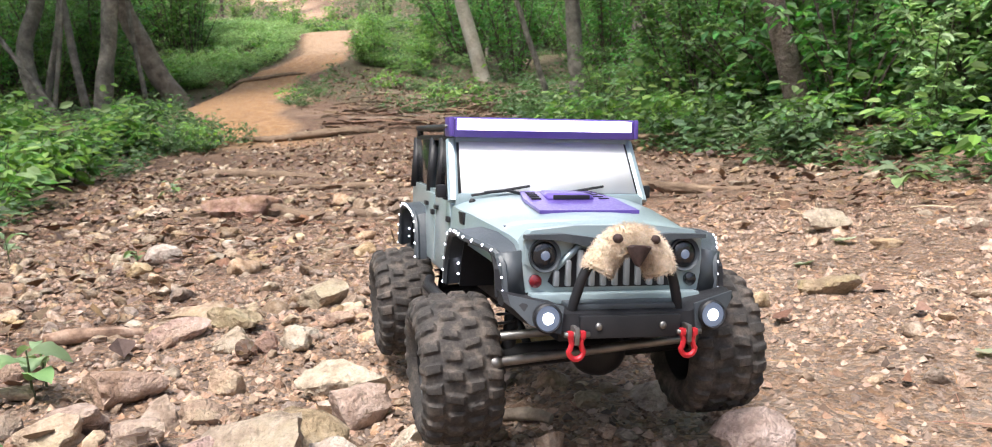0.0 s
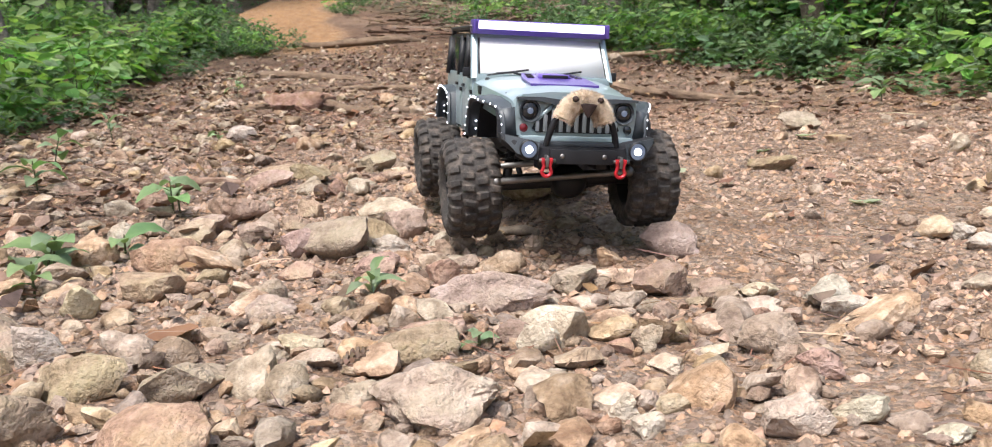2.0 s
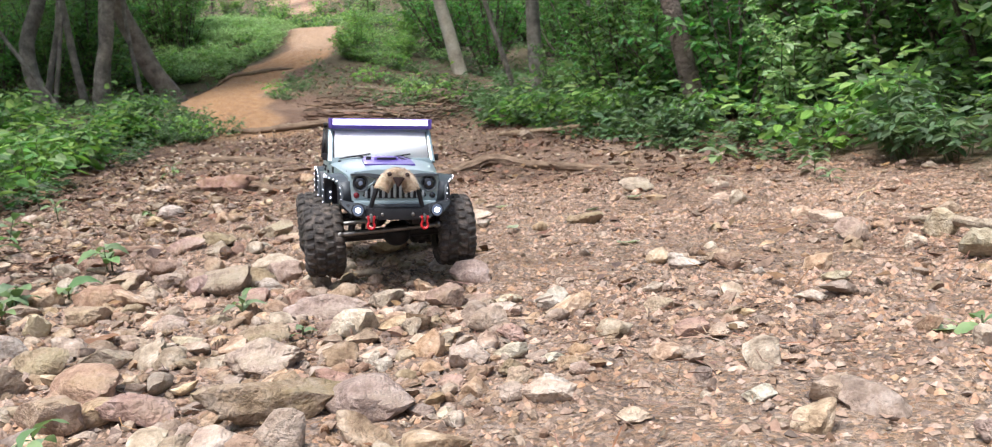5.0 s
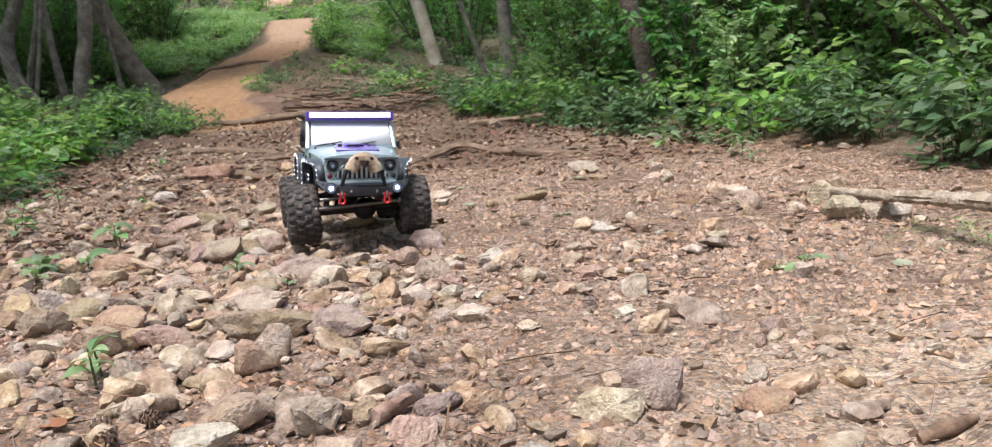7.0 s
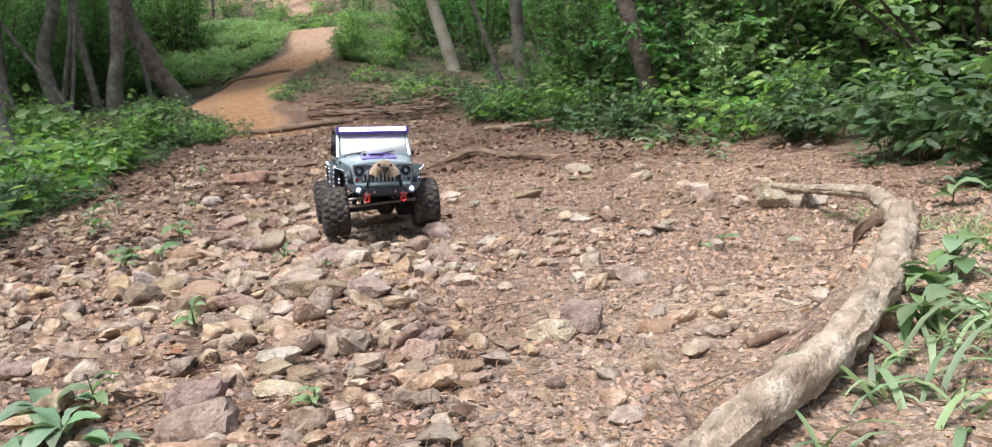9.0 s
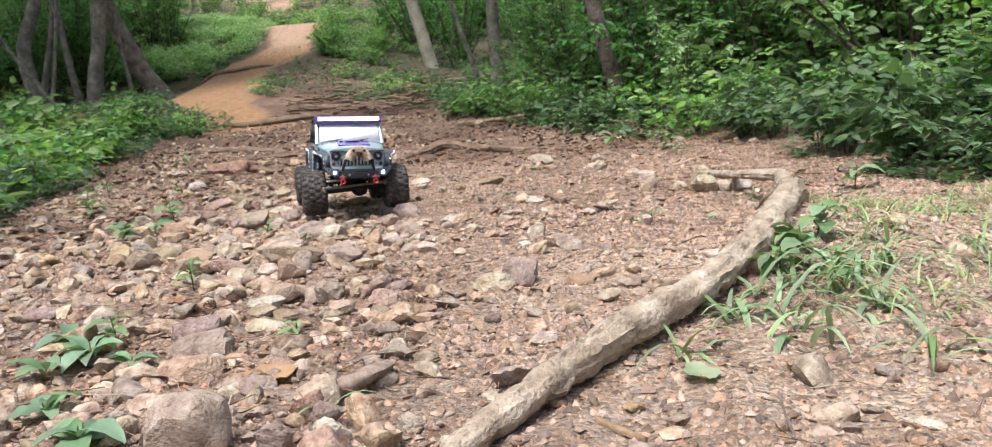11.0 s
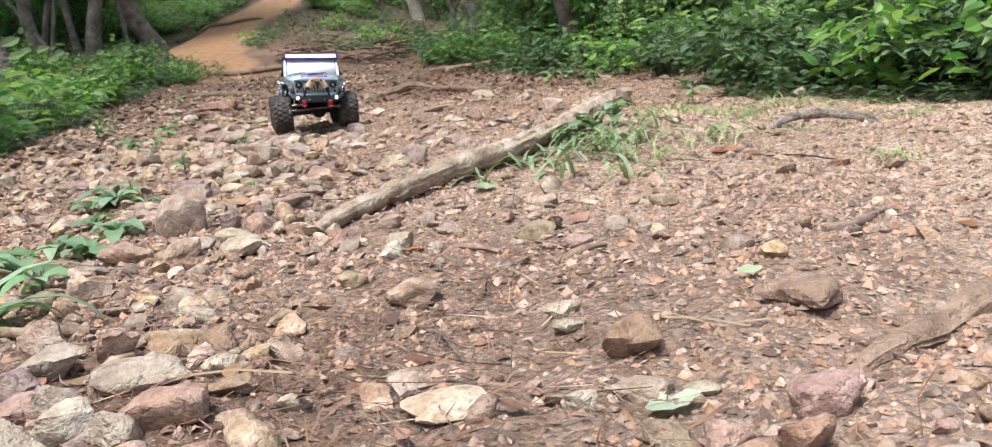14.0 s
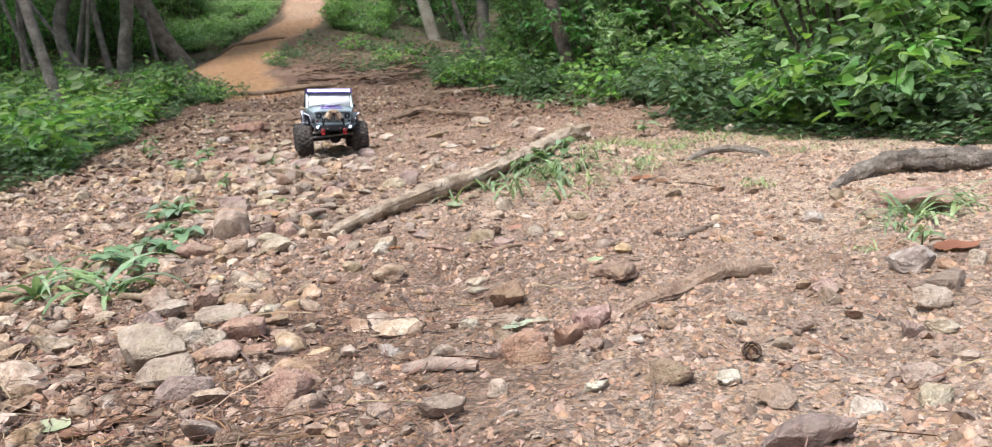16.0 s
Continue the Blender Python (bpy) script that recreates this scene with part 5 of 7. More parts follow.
for k, places in far_plants.items():
    me = next(c for c in FAR[k].children if c.name.startswith("foliage")).data
    p = np.zeros(len(me.vertices) * 3)
    me.vertices.foreach_get("co", p)
    p = np.c_[p.reshape(-1, 3), np.ones(len(me.vertices))]
    tri = np.array([q.vertices[:] for q in me.polygons])
    v = np.concatenate([p @ np.array(m).T[:, :3] for m in places])
    f = np.concatenate([tri + i * len(p) for i in range(len(places))])
    thing("undergrowth", "low green undergrowth plants up the trail", "undergrowth", kind="stuff", data=np_mesh("undergrowth", v, f, me.materials[0]))

# leafy carpet under the bushes
def carpet(count, seed):
    rng = np.random.default_rng(seed)
    y = -0.8 + 34 * rng.uniform(0, 1, count) ** 2.0
    left = rng.uniform(0, 1, count) < 0.45
    d = rng.uniform(0, 1, count) ** 1.8 * (2.0 + 0.25 * y)
    x = np.where(left, edge_left(y) + 0.05 - d, np.where(rng.uniform(0, 1, count) < 0.75, edge_bush(y), edge_right(y) + 0.25) - 0.05 + d)
    thick = vnoise(x, y, 1.1, 61) + 0.5 * vnoise(x, y, 3.7, 62)
    keep = (thick > -0.25) & (trail_mask(x, y) < 0.2)
    x, y = x[keep], y[keep]
    n = len(x)
    z = height(x, y) + np.abs(rng.normal(0, 0.06, n)) * np.clip(0.4 + 0.08 * np.abs(y), 0.4, 2.2)
    a = rng.uniform(0, 6.28, n)
    v, f = leaf_cloud(np.stack([x, y, z], -1), np.stack([np.cos(a), np.sin(a), rng.uniform(-0.2, 0.5, n)], -1), np.array([0, 0, 1.0]) + rng.normal(0, 0.35, (n, 3)), rng.uniform(0.02, 0.05, n) * np.clip(0.8 + 0.07 * np.abs(y), 0.8, 2.2), 0.6, None)
    return thing("ground_cover", "low green leafy ground cover under bushes", "undergrowth", kind="stuff", data=np_mesh("ground_cover", v, f, M_LEAF_B))


carpet(70000, 71)


def floor_greens(count, seed):
    """Scattered seedlings and creeping leaves on the forest floor on both sides."""
    rng = np.random.default_rng(seed)
    x, y = rng.uniform(-9, 9, count), rng.uniform(-9, 12, count)
    thick = vnoise(x, y, 0.7, 63) + 0.5 * vnoise(x, y, 2.6, 64)
    keep = (thick > 0.05) & ((x > edge_right(y) + 0.7) | (x < edge_left(y) - 0.5))
    x, y = x[keep], y[keep]
    n = len(x)
    a = rng.uniform(0, 6.28, n)
    v, f = leaf_cloud(np.stack([x, y, height(x, y) + np.abs(rng.normal(0, 0.05, n))], -1), np.stack([np.cos(a), np.sin(a), rng.uniform(-0.2, 0.5, n)], -1), np.array([0, 0, 1.0]) + rng.normal(0, 0.35, (n, 3)), rng.uniform(0.03, 0.07, n), 0.6, None)
    return thing("ground_cover", "low green seedlings scattered on leaf litter", "undergrowth", kind="stuff", data=np_mesh("ground_cover", v, f, M_LEAF_A))


floor_greens(46000, 72)

# ---- trees ----


def tree(label, foot, top, girth, mat, seed, crown=True, tall=6.5, limbs=4, kinks=0.05, crown_mat=None, spread=1.8, via=(), flare=0.55):
    """A tapered trunk through foot and top (a point of the lower trunk), limbs, and a crown of many leaves."""
    rng = np.random.default_rng(seed)
    foot, top = np.array(foot, float), np.array(top, float)
    foot[2] = hz(foot[0], foot[1])
    ob = thing("tree", label, "tree", Matrix.Translation(foot))
    way = unit(top - foot)
    rise = np.linalg.norm(top - foot)
    pts, p, d = [np.array([0, 0, -0.15]), np.zeros(3)], np.zeros(3), way
    n, step = 12, tall / 12
    for q in via:
        p = np.array(q, float) - foot
        d = unit(p - pts[-1])
        pts.append(p)
    for i in range(n):
        if (i + 1) * step > rise or len(via):
            d = unit(d * 0.85 + np.array([0, 0, 0.22]) + rng.normal(0, kinks, 3))
        p = p + d * step
        pts.append(p + rng.normal(0, kinks * girth * 2, 3))
    chain = bend(pts, 0.2)
    k = len(chain)
    rad = [girth * (1 + flare * math.exp(-i * 0.8) - 0.62 * i / k) for i in range(k)]
    part("trunk", Geo().tube(chain, rad, 14, 0.05, seed), mat, ob)
    if not crown:
        return ob
    base, along, up, size = [], [], [], []
    for j in range(limbs):
        i = int(k * rng.uniform(0.42, 0.92))
        a = rng.uniform(0, 6.28)
        dirn = np.array([math.cos(a), math.sin(a), rng.uniform(0.2, 0.8)])
        start = np.array(chain[i])
        reach = spread * rng.uniform(0.6, 1.1)
        limb = [start + dirn * reach * t + np.array([0, 0, 0.12 * reach * t * t]) + rng.normal(0, 0.03, 3) for t in np.linspace(0, 1, 6)]
        part("limb", Geo().tube(limb, [rad[i] * 0.5 * (1 - 0.15 * q) for q in range(6)], 7, 0.05, j), mat, ob)
        for c in limb[2:]:
            for q in range(80):
                base.append(c + rng.normal(0, 0.42, 3) * (1, 1, 0.6))
    for c in chain[int(k * 0.75):]:
        for q in range(40):
            base.append(np.array(c) + rng.normal(0, 0.5, 3))
    m = len(base)
    b = rng.uniform(0, 6.28, m)
    along = np.stack([np.cos(b), np.sin(b), rng.uniform(-0.6, 0.2, m)], -1)
    v, f = leaf_cloud(np.array(base), along, np.array([0, 0, 1.0]) + rng.normal(0, 0.4, (m, 3)), rng.uniform(0.09, 0.17, m), 0.55, None)
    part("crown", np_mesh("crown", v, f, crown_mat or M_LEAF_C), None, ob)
    return ob


tree("brown leaning tree trunk beside the clay trail", (-3.72, 12.0, 0), (-4.45, 12.0, 1.91), 0.138, M_BROWNBARK, 1, kinks=0.02, flare=0.12, via=[(-3.85, 12.0, 0.75), (-3.985, 12.0, 0.95), (-4.09, 12.0, 1.2), (-4.18, 12.0, 1.42), (-4.31, 12.0, 1.73), (-4.36, 12.0, 2.0)])
tree("pale smooth-barked tree trunk leaning over undergrowth", (-0.10, 13.5, 0), (-0.32, 13.5, 1.78), 0.105, M_PALEBARK, 2, kinks=0.015, flare=0.2)
tree("dark brown tree trunk rising from bushes", (1.27, 4.0, 0), (1.155, 4.0, 0.62), 0.05, M_DARKBARK, 3, kinks=0.02, tall=5.0, spread=1.5)
tree("slender leaning grey tree in bushes", (1.52, 7.0, 0), (1.22, 7.0, 0.94), 0.034, M_BARK, 4, kinks=0.02, tall=5.5, spread=1.5)
tree("grey twin-stemmed forest tree in undergrowth", (-4.95, 11.0, 0), (-5.1, 11.0, 1.85), 0.10, M_BARK, 5, via=[(-5.03, 11.0, 0.75), (-5.1, 11.0, 1.0), (-5.11, 11.0, 1.36), (-4.98, 11.0, 1.65), (-4.87, 11.0, 1.95)])
tree("grey forest tree trunk in a close cluster", (-4.36, 11.0, 0), (-4.42, 11.0, 1.8), 0.095, M_BARK, 6, via=[(-4.33, 11.0, 0.6), (-4.27, 11.0, 0.95), (-4.18, 11.0, 1.26), (-4.13, 11.0, 1.55), (-4.07, 11.0, 1.87)])
tree("grey forest tree trunk in a close cluster", (-4.35, 11.15, 0), (-4.17, 11.1, 1.8), 0.075, M_BARK, 7)
tree("grey forest tree trunk in a close cluster", (-4.62, 11.3, 0), (-4.75, 11.3, 1.8), 0.05, M_BARK, 8)
tree("slender brown tree trunk leaning over undergrowth", (-2.09, 3.6, 0), (-2.25, 3.6, 0.95), 0.04, M_BARK, 9, tall=4.5, spread=1.2, crown=False)
tree("thin bare sapling crossing the tree cluster", (-4.6, 10.6, 0), (-5.3, 10.6, 1.6), 0.03, M_BARK, 10, crown=False, tall=4)
tree("gnarled dead grey tree in bushes", (0.72, 8.0, 0), (0.70, 8.0, 0.7), 0.07, M_BARK, 12, tall=4.5, kinks=0.09, spread=1.6)
for i, (x, y, dx, g) in enumerate([(-5.4, 10.8, -0.35, 0.035), (-4.85, 10.9, 0.25, 0.028), (-5.25, 11.6, 0.3, 0.045), (-4.0, 11.5, -0.1, 0.03), (-5.8, 11.2, 0.1, 0.06), (1.75, 5.2, -0.1, 0.02), (1.05, 7.6, 0.2, 0.022), (0.55, 9.4, -0.35, 0.03), (1.9, 6.4, 0.25, 0.025)]):
    tree("slender grey sapling among forest trees", (x, y, 0), (x + dx, y, 1.7), g, M_BARK, 20 + i, crown=False, tall=4.5, kinks=0.05)
forest_rng = random.Random(3)
for i in range(44):
    y = forest_rng.uniform(7, 40)
    x = float(edge_bush(y)) + forest_rng.uniform(1.2, 12) if i % 5 < 3 else float(edge_left(y)) - forest_rng.uniform(1.6, 12)
    if i % 5 >= 3 and y < 13:
        x -= 2.5
    lean = forest_rng.uniform(-0.4, 0.15)
    tree("dark slender forest tree among shrubs", (x, y, 0), (x + lean, y, 2.2), forest_rng.uniform(0.03, 0.09), forest_rng.choice([M_DARKBARK, M_BARK, M_DARKBARK]), 40 + i, crown=y > 10 and i % 2 == 0 and math.hypot(x + 3.8, y - 16) > 4.5, tall=6)
# added trees: crowns above the view keep light off the forest on both sides
for i, (x, y) in enumerate([(-3.6, -1.6), (-3.4, 1.6), (-4.3, 3.9), (-5.2, 6.0), (-6.5, 8.5), (-7.5, 12.5), (-7.0, 3.0), (-9, 10), (2.6, 8.6), (4.2, 10.6), (1.9, 12.2), (5.6, 7.2), (2.5, 5.4), (3.5, 6.8), (2.0, 7.4), (3.3, 4.6), (-6.2, 11.0), (-6.5, 9.3), (-5.5, -4), (6.6, -5), (1.5, -11), (-4.5, -12)]):
    tree("added forest tree, its crown out of view over the trail side", (x, y, 0), (x, y, 2), 0.1, M_BARK, 90 + i, spread=2.0)

# ---- toy crawler truck ----
M_PAINT = surface("slate_paint", [(0.27, 0.342, 0.369), (0.317, 0.395, 0.422)], 0.36, 12, 500, 0.04, 0.0005, metal=0.25, spread=-1, coat=0.35)
M_PURPLE = surface("purple_paint", [(0.075, 0.045, 0.24), (0.112, 0.07, 0.325)], 0.4, 12, 500, 0.04, 0.0005, metal=0.2, spread=-1, coat=0.2)
M_BLACK = surface("black_plastic", [(0.011, 0.011, 0.013), (0.020, 0.020, 0.023)], 0.5, 40, 700, 0.15, 0.0006, spread=-1, spec=0.3)
M_FENDER = surface("dark_grey_plastic", [(0.035, 0.042, 0.05), (0.055, 0.064, 0.075)], 0.5, 40, 700, 0.12, 0.0006, spread=-1)
M_RUBBER = surface("dusty_rubber", [(0.022, 0.020, 0.019), (0.048, 0.041, 0.037), (0.14, 0.112, 0.092)], 0.85, 70, 500, 0.4, 0.0012)
M_STEEL = surface("dull_steel", [(0.16, 0.15, 0.145), (0.28, 0.27, 0.26)], 0.45, 60, 600, 0.1, 0.0005, metal=0.9, spread=-1)
M_SHACKLE = surface("red_anodised_metal", [(0.50, 0.02, 0.03), (0.62, 0.035, 0.05)], 0.35, 60, 600, 0.05, 0.0004, metal=0.4, spread=-1)
M_SLAT = surface("grey_grille", [(0.20, 0.22, 0.24), (0.26, 0.28, 0.30)], 0.45, 60, 600, 0.05, 0.0004, metal=0.3, spread=-1)
def reflection_film():
    """Windscreen film: reflected white sky and upright grey tree streaks painted into its colour."""
    m = bpy.data.materials.new("windscreen_painted_reflection")
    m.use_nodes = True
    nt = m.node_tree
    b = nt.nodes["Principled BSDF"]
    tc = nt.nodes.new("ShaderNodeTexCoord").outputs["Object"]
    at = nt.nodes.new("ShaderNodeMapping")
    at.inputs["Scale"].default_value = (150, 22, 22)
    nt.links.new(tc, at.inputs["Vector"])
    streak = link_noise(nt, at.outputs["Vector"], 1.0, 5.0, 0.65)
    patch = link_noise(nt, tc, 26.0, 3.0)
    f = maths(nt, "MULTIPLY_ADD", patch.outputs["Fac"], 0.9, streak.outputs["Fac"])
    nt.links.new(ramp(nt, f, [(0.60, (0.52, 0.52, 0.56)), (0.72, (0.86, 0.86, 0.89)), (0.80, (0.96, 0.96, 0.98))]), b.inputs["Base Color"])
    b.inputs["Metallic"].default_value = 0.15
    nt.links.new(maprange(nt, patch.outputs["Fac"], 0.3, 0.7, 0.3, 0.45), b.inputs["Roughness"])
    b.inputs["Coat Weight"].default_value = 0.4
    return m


M_REFLECTION_FILM = reflection_film()
M_DARKGLASS = surface("smoked_window", [(0.012, 0.013, 0.015), (0.02, 0.02, 0.024)], 0.12, 20, 300, 0.0, spread=-1, spec=0.6)
M_RED_LENS = surface("red_lens", [(0.10, 0.008, 0.012), (0.16, 0.012, 0.018)], 0.2, 40, 300, 0.0, spread=-1)
M_FUR = surface("tan_plush", [(0.42, 0.295, 0.20), (0.63, 0.495, 0.37), (0.75, 0.64, 0.52)], 0.95, 90, 500, 0.5, 0.001, rand="island", spread=0.2)
M_NOSE = surface("dark_plush", [(0.022, 0.011, 0.009), (0.05, 0.022, 0.018)], 0.8, 120, 600, 0.3, 0.0005)
M_LED = glow("white_led", (0.86, 0.84, 1.0), 4.0)
M_BAR = glow("light_bar_led", (0.74, 0.66, 1.0), 1.8)
M_FOG = glow("fog_lamp_led", (0.80, 0.86, 1.0), 6.0)
M_DIM = glow("ring_led", (0.55, 0.68, 1.0), 0.12)

truck = thing("toy_crawler_truck", "slate grey and purple toy crawler truck on stony soil", "toy car", pose(0.036, 0.885, 0.0175, -0.5, 1.2, 12.5))


def slab(corners, thick, way=(0, 0, 1)):
    """A thin solid on a polygon."""
    d = Vector(way).normalized() * thick
    g = Geo()
    n = len(corners)
    v = [Vector(c) for c in corners] + [Vector(c) + d for c in corners]
    f = [tuple(range(n)), tuple(range(2 * n - 1, n - 1, -1))] + [(i, (i + 1) % n, n + (i + 1) % n, n + i) for i in range(n)]
    return g.add(v, f)


def strip(path, x0, x1, thick):
    """A bent plate: a path of (y, z) swept from x0 to x1."""
    rings = []
    for i, (y, z) in enumerate(path):
        a, b = path[max(0, i - 1)], path[min(len(path) - 1, i + 1)]
        n = Vector((0, -(b[1] - a[1]), b[0] - a[0])).normalized() * thick
        rings.append([(x0, y, z), (x1, y, z), (x1, y + n.y, z + n.z), (x0, y + n.y, z + n.z)])
    return Geo().loft(rings)


# chassis, axles and running gear
part("chassis", Geo().box((-0.032, 0, 0.082), (0.012, 0.42, 0.016), 0.002).box((0.032, 0, 0.082), (0.012, 0.42, 0.016), 0.002).box((0, 0.0, 0.079), (0.075, 0.16, 0.02), 0.004).box((0, -0.15, 0.1), (0.07, 0.1, 0.03), 0.004).box((0, 0.15, 0.1), (0.07, 0.1, 0.03), 0.004), M_BLACK, truck, "black chassis rails and skid")
for y in (-0.15, 0.15):
    part("axle", Geo().tube([(-0.09, y, 0.06), (-0.045, y, 0.06), (0.045, y, 0.06), (0.09, y, 0.06)], 0.009, 12).ball((0.012, y, 0.058), (0.022, 0.022, 0.02), 3), M_BLACK, truck, "black axle tube with gear housing")
    for s in (-1, 1):
        part("shock", Geo().tube([(s * 0.058, y, 0.065), (s * 0.045, y + 0.012, 0.125)], 0.0055, 10).tube([(s * 0.0565 + 0.0075 * math.cos(a), y + 0.003 + 0.0075 * math.sin(a), 0.075 + 0.0011 * a) for a in np.arange(0, 36, 0.5)], 0.0011, 5), M_BLACK, truck)
part("steering_rod", Geo().tube([(-0.078, -0.196, 0.068), (0.07, -0.196, 0.071)], 0.0035, 10).ball((-0.078, -0.196, 0.068), 0.006, 2).ball((0.07, -0.196, 0.071), 0.006, 2), M_STEEL, truck, "dull steel rod")
part("steering_rod", Geo().tube([(-0.082, -0.178, 0.082), (-0.03, -0.19, 0.085)], 0.0032, 10).ball((-0.082, -0.178, 0.082), 0.006, 2), M_STEEL, truck, "dull steel rod")
for s in (-1, 1):
    part("link", Geo().tube([(s * 0.04, -0.14, 0.055), (s * 0.025, 0.0, 0.075)], 0.0035, 8), M_BLACK, truck)
    part("side_step", Geo().tube([(s * 0.084, -0.075, 0.078), (s * 0.088, -0.06, 0.074), (s * 0.088, 0.06, 0.074), (s * 0.084, 0.075, 0.078)], 0.005, 10), M_BLACK, truck)


def lug_tyre():
    """One moulded skin: a balloon profile with staggered tread bars and shoulder blocks raised out of it."""
    around, across, n = 352, 50, 22
    u = np.linspace(-1, 1, across)
    a = np.linspace(0, 2 * math.pi, around, endpoint=False)
    e = np.abs(u)
    sgn = np.sign(u)
    off = sgn * np.interp(e, [0, 0.3, 0.52, 0.66, 0.78, 0.9, 1.0], [0, 0.014, 0.0235, 0.0285, 0.0305, 0.0295, 0.0235])
    rad = np.interp(e, [0, 0.3, 0.52, 0.66, 0.78, 0.9, 1.0], [0.0548, 0.0543, 0.0525, 0.0485, 0.0430, 0.0365, 0.0300])
    t_off, t_rad = np.gradient(off), np.gradient(rad)
    size = np.hypot(t_off, t_rad)
    n_off, n_rad = -t_rad / size, t_off / size
    A, U = np.meshgrid(a, u, indexing="ij")
    turn = A * n / (2 * math.pi)

    def bars(centre, half, shift, skew, long):
        w = np.abs(U)
        wob = 0.10 * np.sin(np.floor(turn + 0.5) * 2.4 + U * 5)
        ph = turn + shift + np.where(U > 0, 0.5, 0) + skew * (w - centre) * 2 + wob * 0.6
        d = np.abs(ph - np.round(ph)) * 2
        return np.clip((long - d) / 0.16, 0, 1) * np.clip((half - np.abs(w - centre)) / 0.035, 0, 1)

    h = np.maximum(bars(0.16, 0.15, 0.0, 0.22, 0.54), bars(0.50, 0.15, 0.45, -0.18, 0.56))
    h = np.maximum(h, 0.45 * bars(0.75, 0.09, 0.5, 0.0, 0.5))
    h = 0.0030 * h * h * (3 - 2 * h)
    R, O = rad + h * n_rad, off + h * n_off
    v = np.stack([O, R * np.cos(A), R * np.sin(A)], -1).reshape(-1, 3)
    ids = np.arange(around * across).reshape(around, across)
    nxt = np.roll(ids, -1, 0)
    f = np.stack([ids[:, :-1], ids[:, 1:], nxt[:, 1:], nxt[:, :-1]], -1).reshape(-1, 4)
    return np_mesh("tyre", v, f, M_RUBBER, True, crease=50)


TYRE = lug_tyre()
RIM = Geo().lathe([(0.0, -0.012), (0.012, -0.014), (0.02, -0.006), (0.026, -0.006), (0.031, -0.024), (0.033, -0.024), (0.031, 0.0), (0.033, 0.024), (0.031, 0.024), (0.026, 0.006), (0.02, 0.006), (0.012, 0.014), (0.0, 0.012)], 28)
for q in range(6):
    RIM.box((0, 0, 0), (0.02, 0.006, 0.02), 0.001, Matrix.Rotation(q * math.pi / 3, 4, "X") @ Matrix.Translation((0, 0, 0.019)))
RIM = RIM.mesh("rim", M_BLACK)
for s, turn in ((-1, 0), (1, 180)):
    for y in (-0.15, 0.15):
        w = part("wheel", RIM, None, truck, "black beadlock wheel", pose(s * 0.1005, y, 0.0565, 37 * y * 10, 0, turn) @ Matrix.Diagonal((0.97, 0.975, 0.975, 1)))
        part("tyre", TYRE, None, w, "dusty black chunky off-road tyre")

# body shell
tub = [[(-0.072, y, 0.092), (0.072, y, 0.092), (0.0755, y, 0.125), (0.075, y, 0.166), (-0.075, y, 0.166), (-0.0755, y, 0.125)] for y in (-0.052, 0.03, 0.085, 0.23)]
tub[-1] = [(x * 0.97, y, z) for x, y, z in tub[-1]]
body = part("body", Geo().loft(tub), M_PAINT, truck, "slate grey plastic body shell")


def hood_ring(y, hw, top, low, crown):
    arc = [(hw * math.sin(a), y, top - crown * (1 - math.cos(a)) * 2.0 - 0.004 * (abs(math.sin(a)) ** 6)) for a in np.linspace(-1.25, 1.25, 13)]
    hwid = arc[-1][0]
    return [(-hwid * 1.02, y, low)] + arc + [(hwid * 1.02, y, low)]


hood = part("hood", Geo().loft([hood_ring(-0.046, 0.0890, 0.169, 0.135, 0.006), hood_ring(-0.07, 0.0870, 0.1675, 0.132, 0.006), hood_ring(-0.10, 0.0835, 0.1660, 0.13, 0.006), hood_ring(-0.15, 0.0775, 0.1620, 0.125, 0.006), hood_ring(-0.19, 0.0725, 0.1585, 0.12, 0.006), hood_ring(-0.203, 0.0708, 0.1562, 0.118, 0.006), hood_ring(-0.2095, 0.0695, 0.1522, 0.115, 0.006)]), M_PAINT, truck, "slate grey bonnet")
part("hood_panel", slab([(-0.030, -0.062, 0.1685), (0.030, -0.062, 0.1685), (0.038, -0.105, 0.1656), (0.039, -0.160, 0.1598), (-0.039, -0.160, 0.1598), (-0.038, -0.105, 0.1656)], 0.0026), M_PURPLE, hood, "purple vented bonnet panel")
part("hood_scoop", Geo().loft([[(-0.016, -0.072, 0.1695), (0.016, -0.072, 0.1695), (0.014, -0.072, 0.1725), (-0.014, -0.072, 0.1725)], [(-0.02, -0.112, 0.1660), (0.02, -0.112, 0.1660), (0.017, -0.108, 0.1715), (-0.017, -0.108, 0.1715)]]), M_PURPLE, hood)
part("scoop_mouth", Geo().box((0, -0.1115, 0.1692), (0.03, 0.0022, 0.0034), 0.0005), M_BLACK, hood)
for s in (-1, 1):
    for q in range(4):
        part("vent_slot", Geo().box((s * (0.0245 + 0.0012 * q), -0.075 - 0.011 * q, 0.1702 - 0.0008 * q), (0.008, 0.0035, 0.0016), 0.0003), M_BLACK, hood)
    part("hood_latch", Geo().box((s * 0.066, -0.165, 0.149), (0.004, 0.01, 0.006), 0.001), M_BLACK, hood)
    part("side_vent", Geo().box((s * 0.0815, -0.075, 0.15), (0.003, 0.024, 0.01), 0.001), M_BLACK, hood)

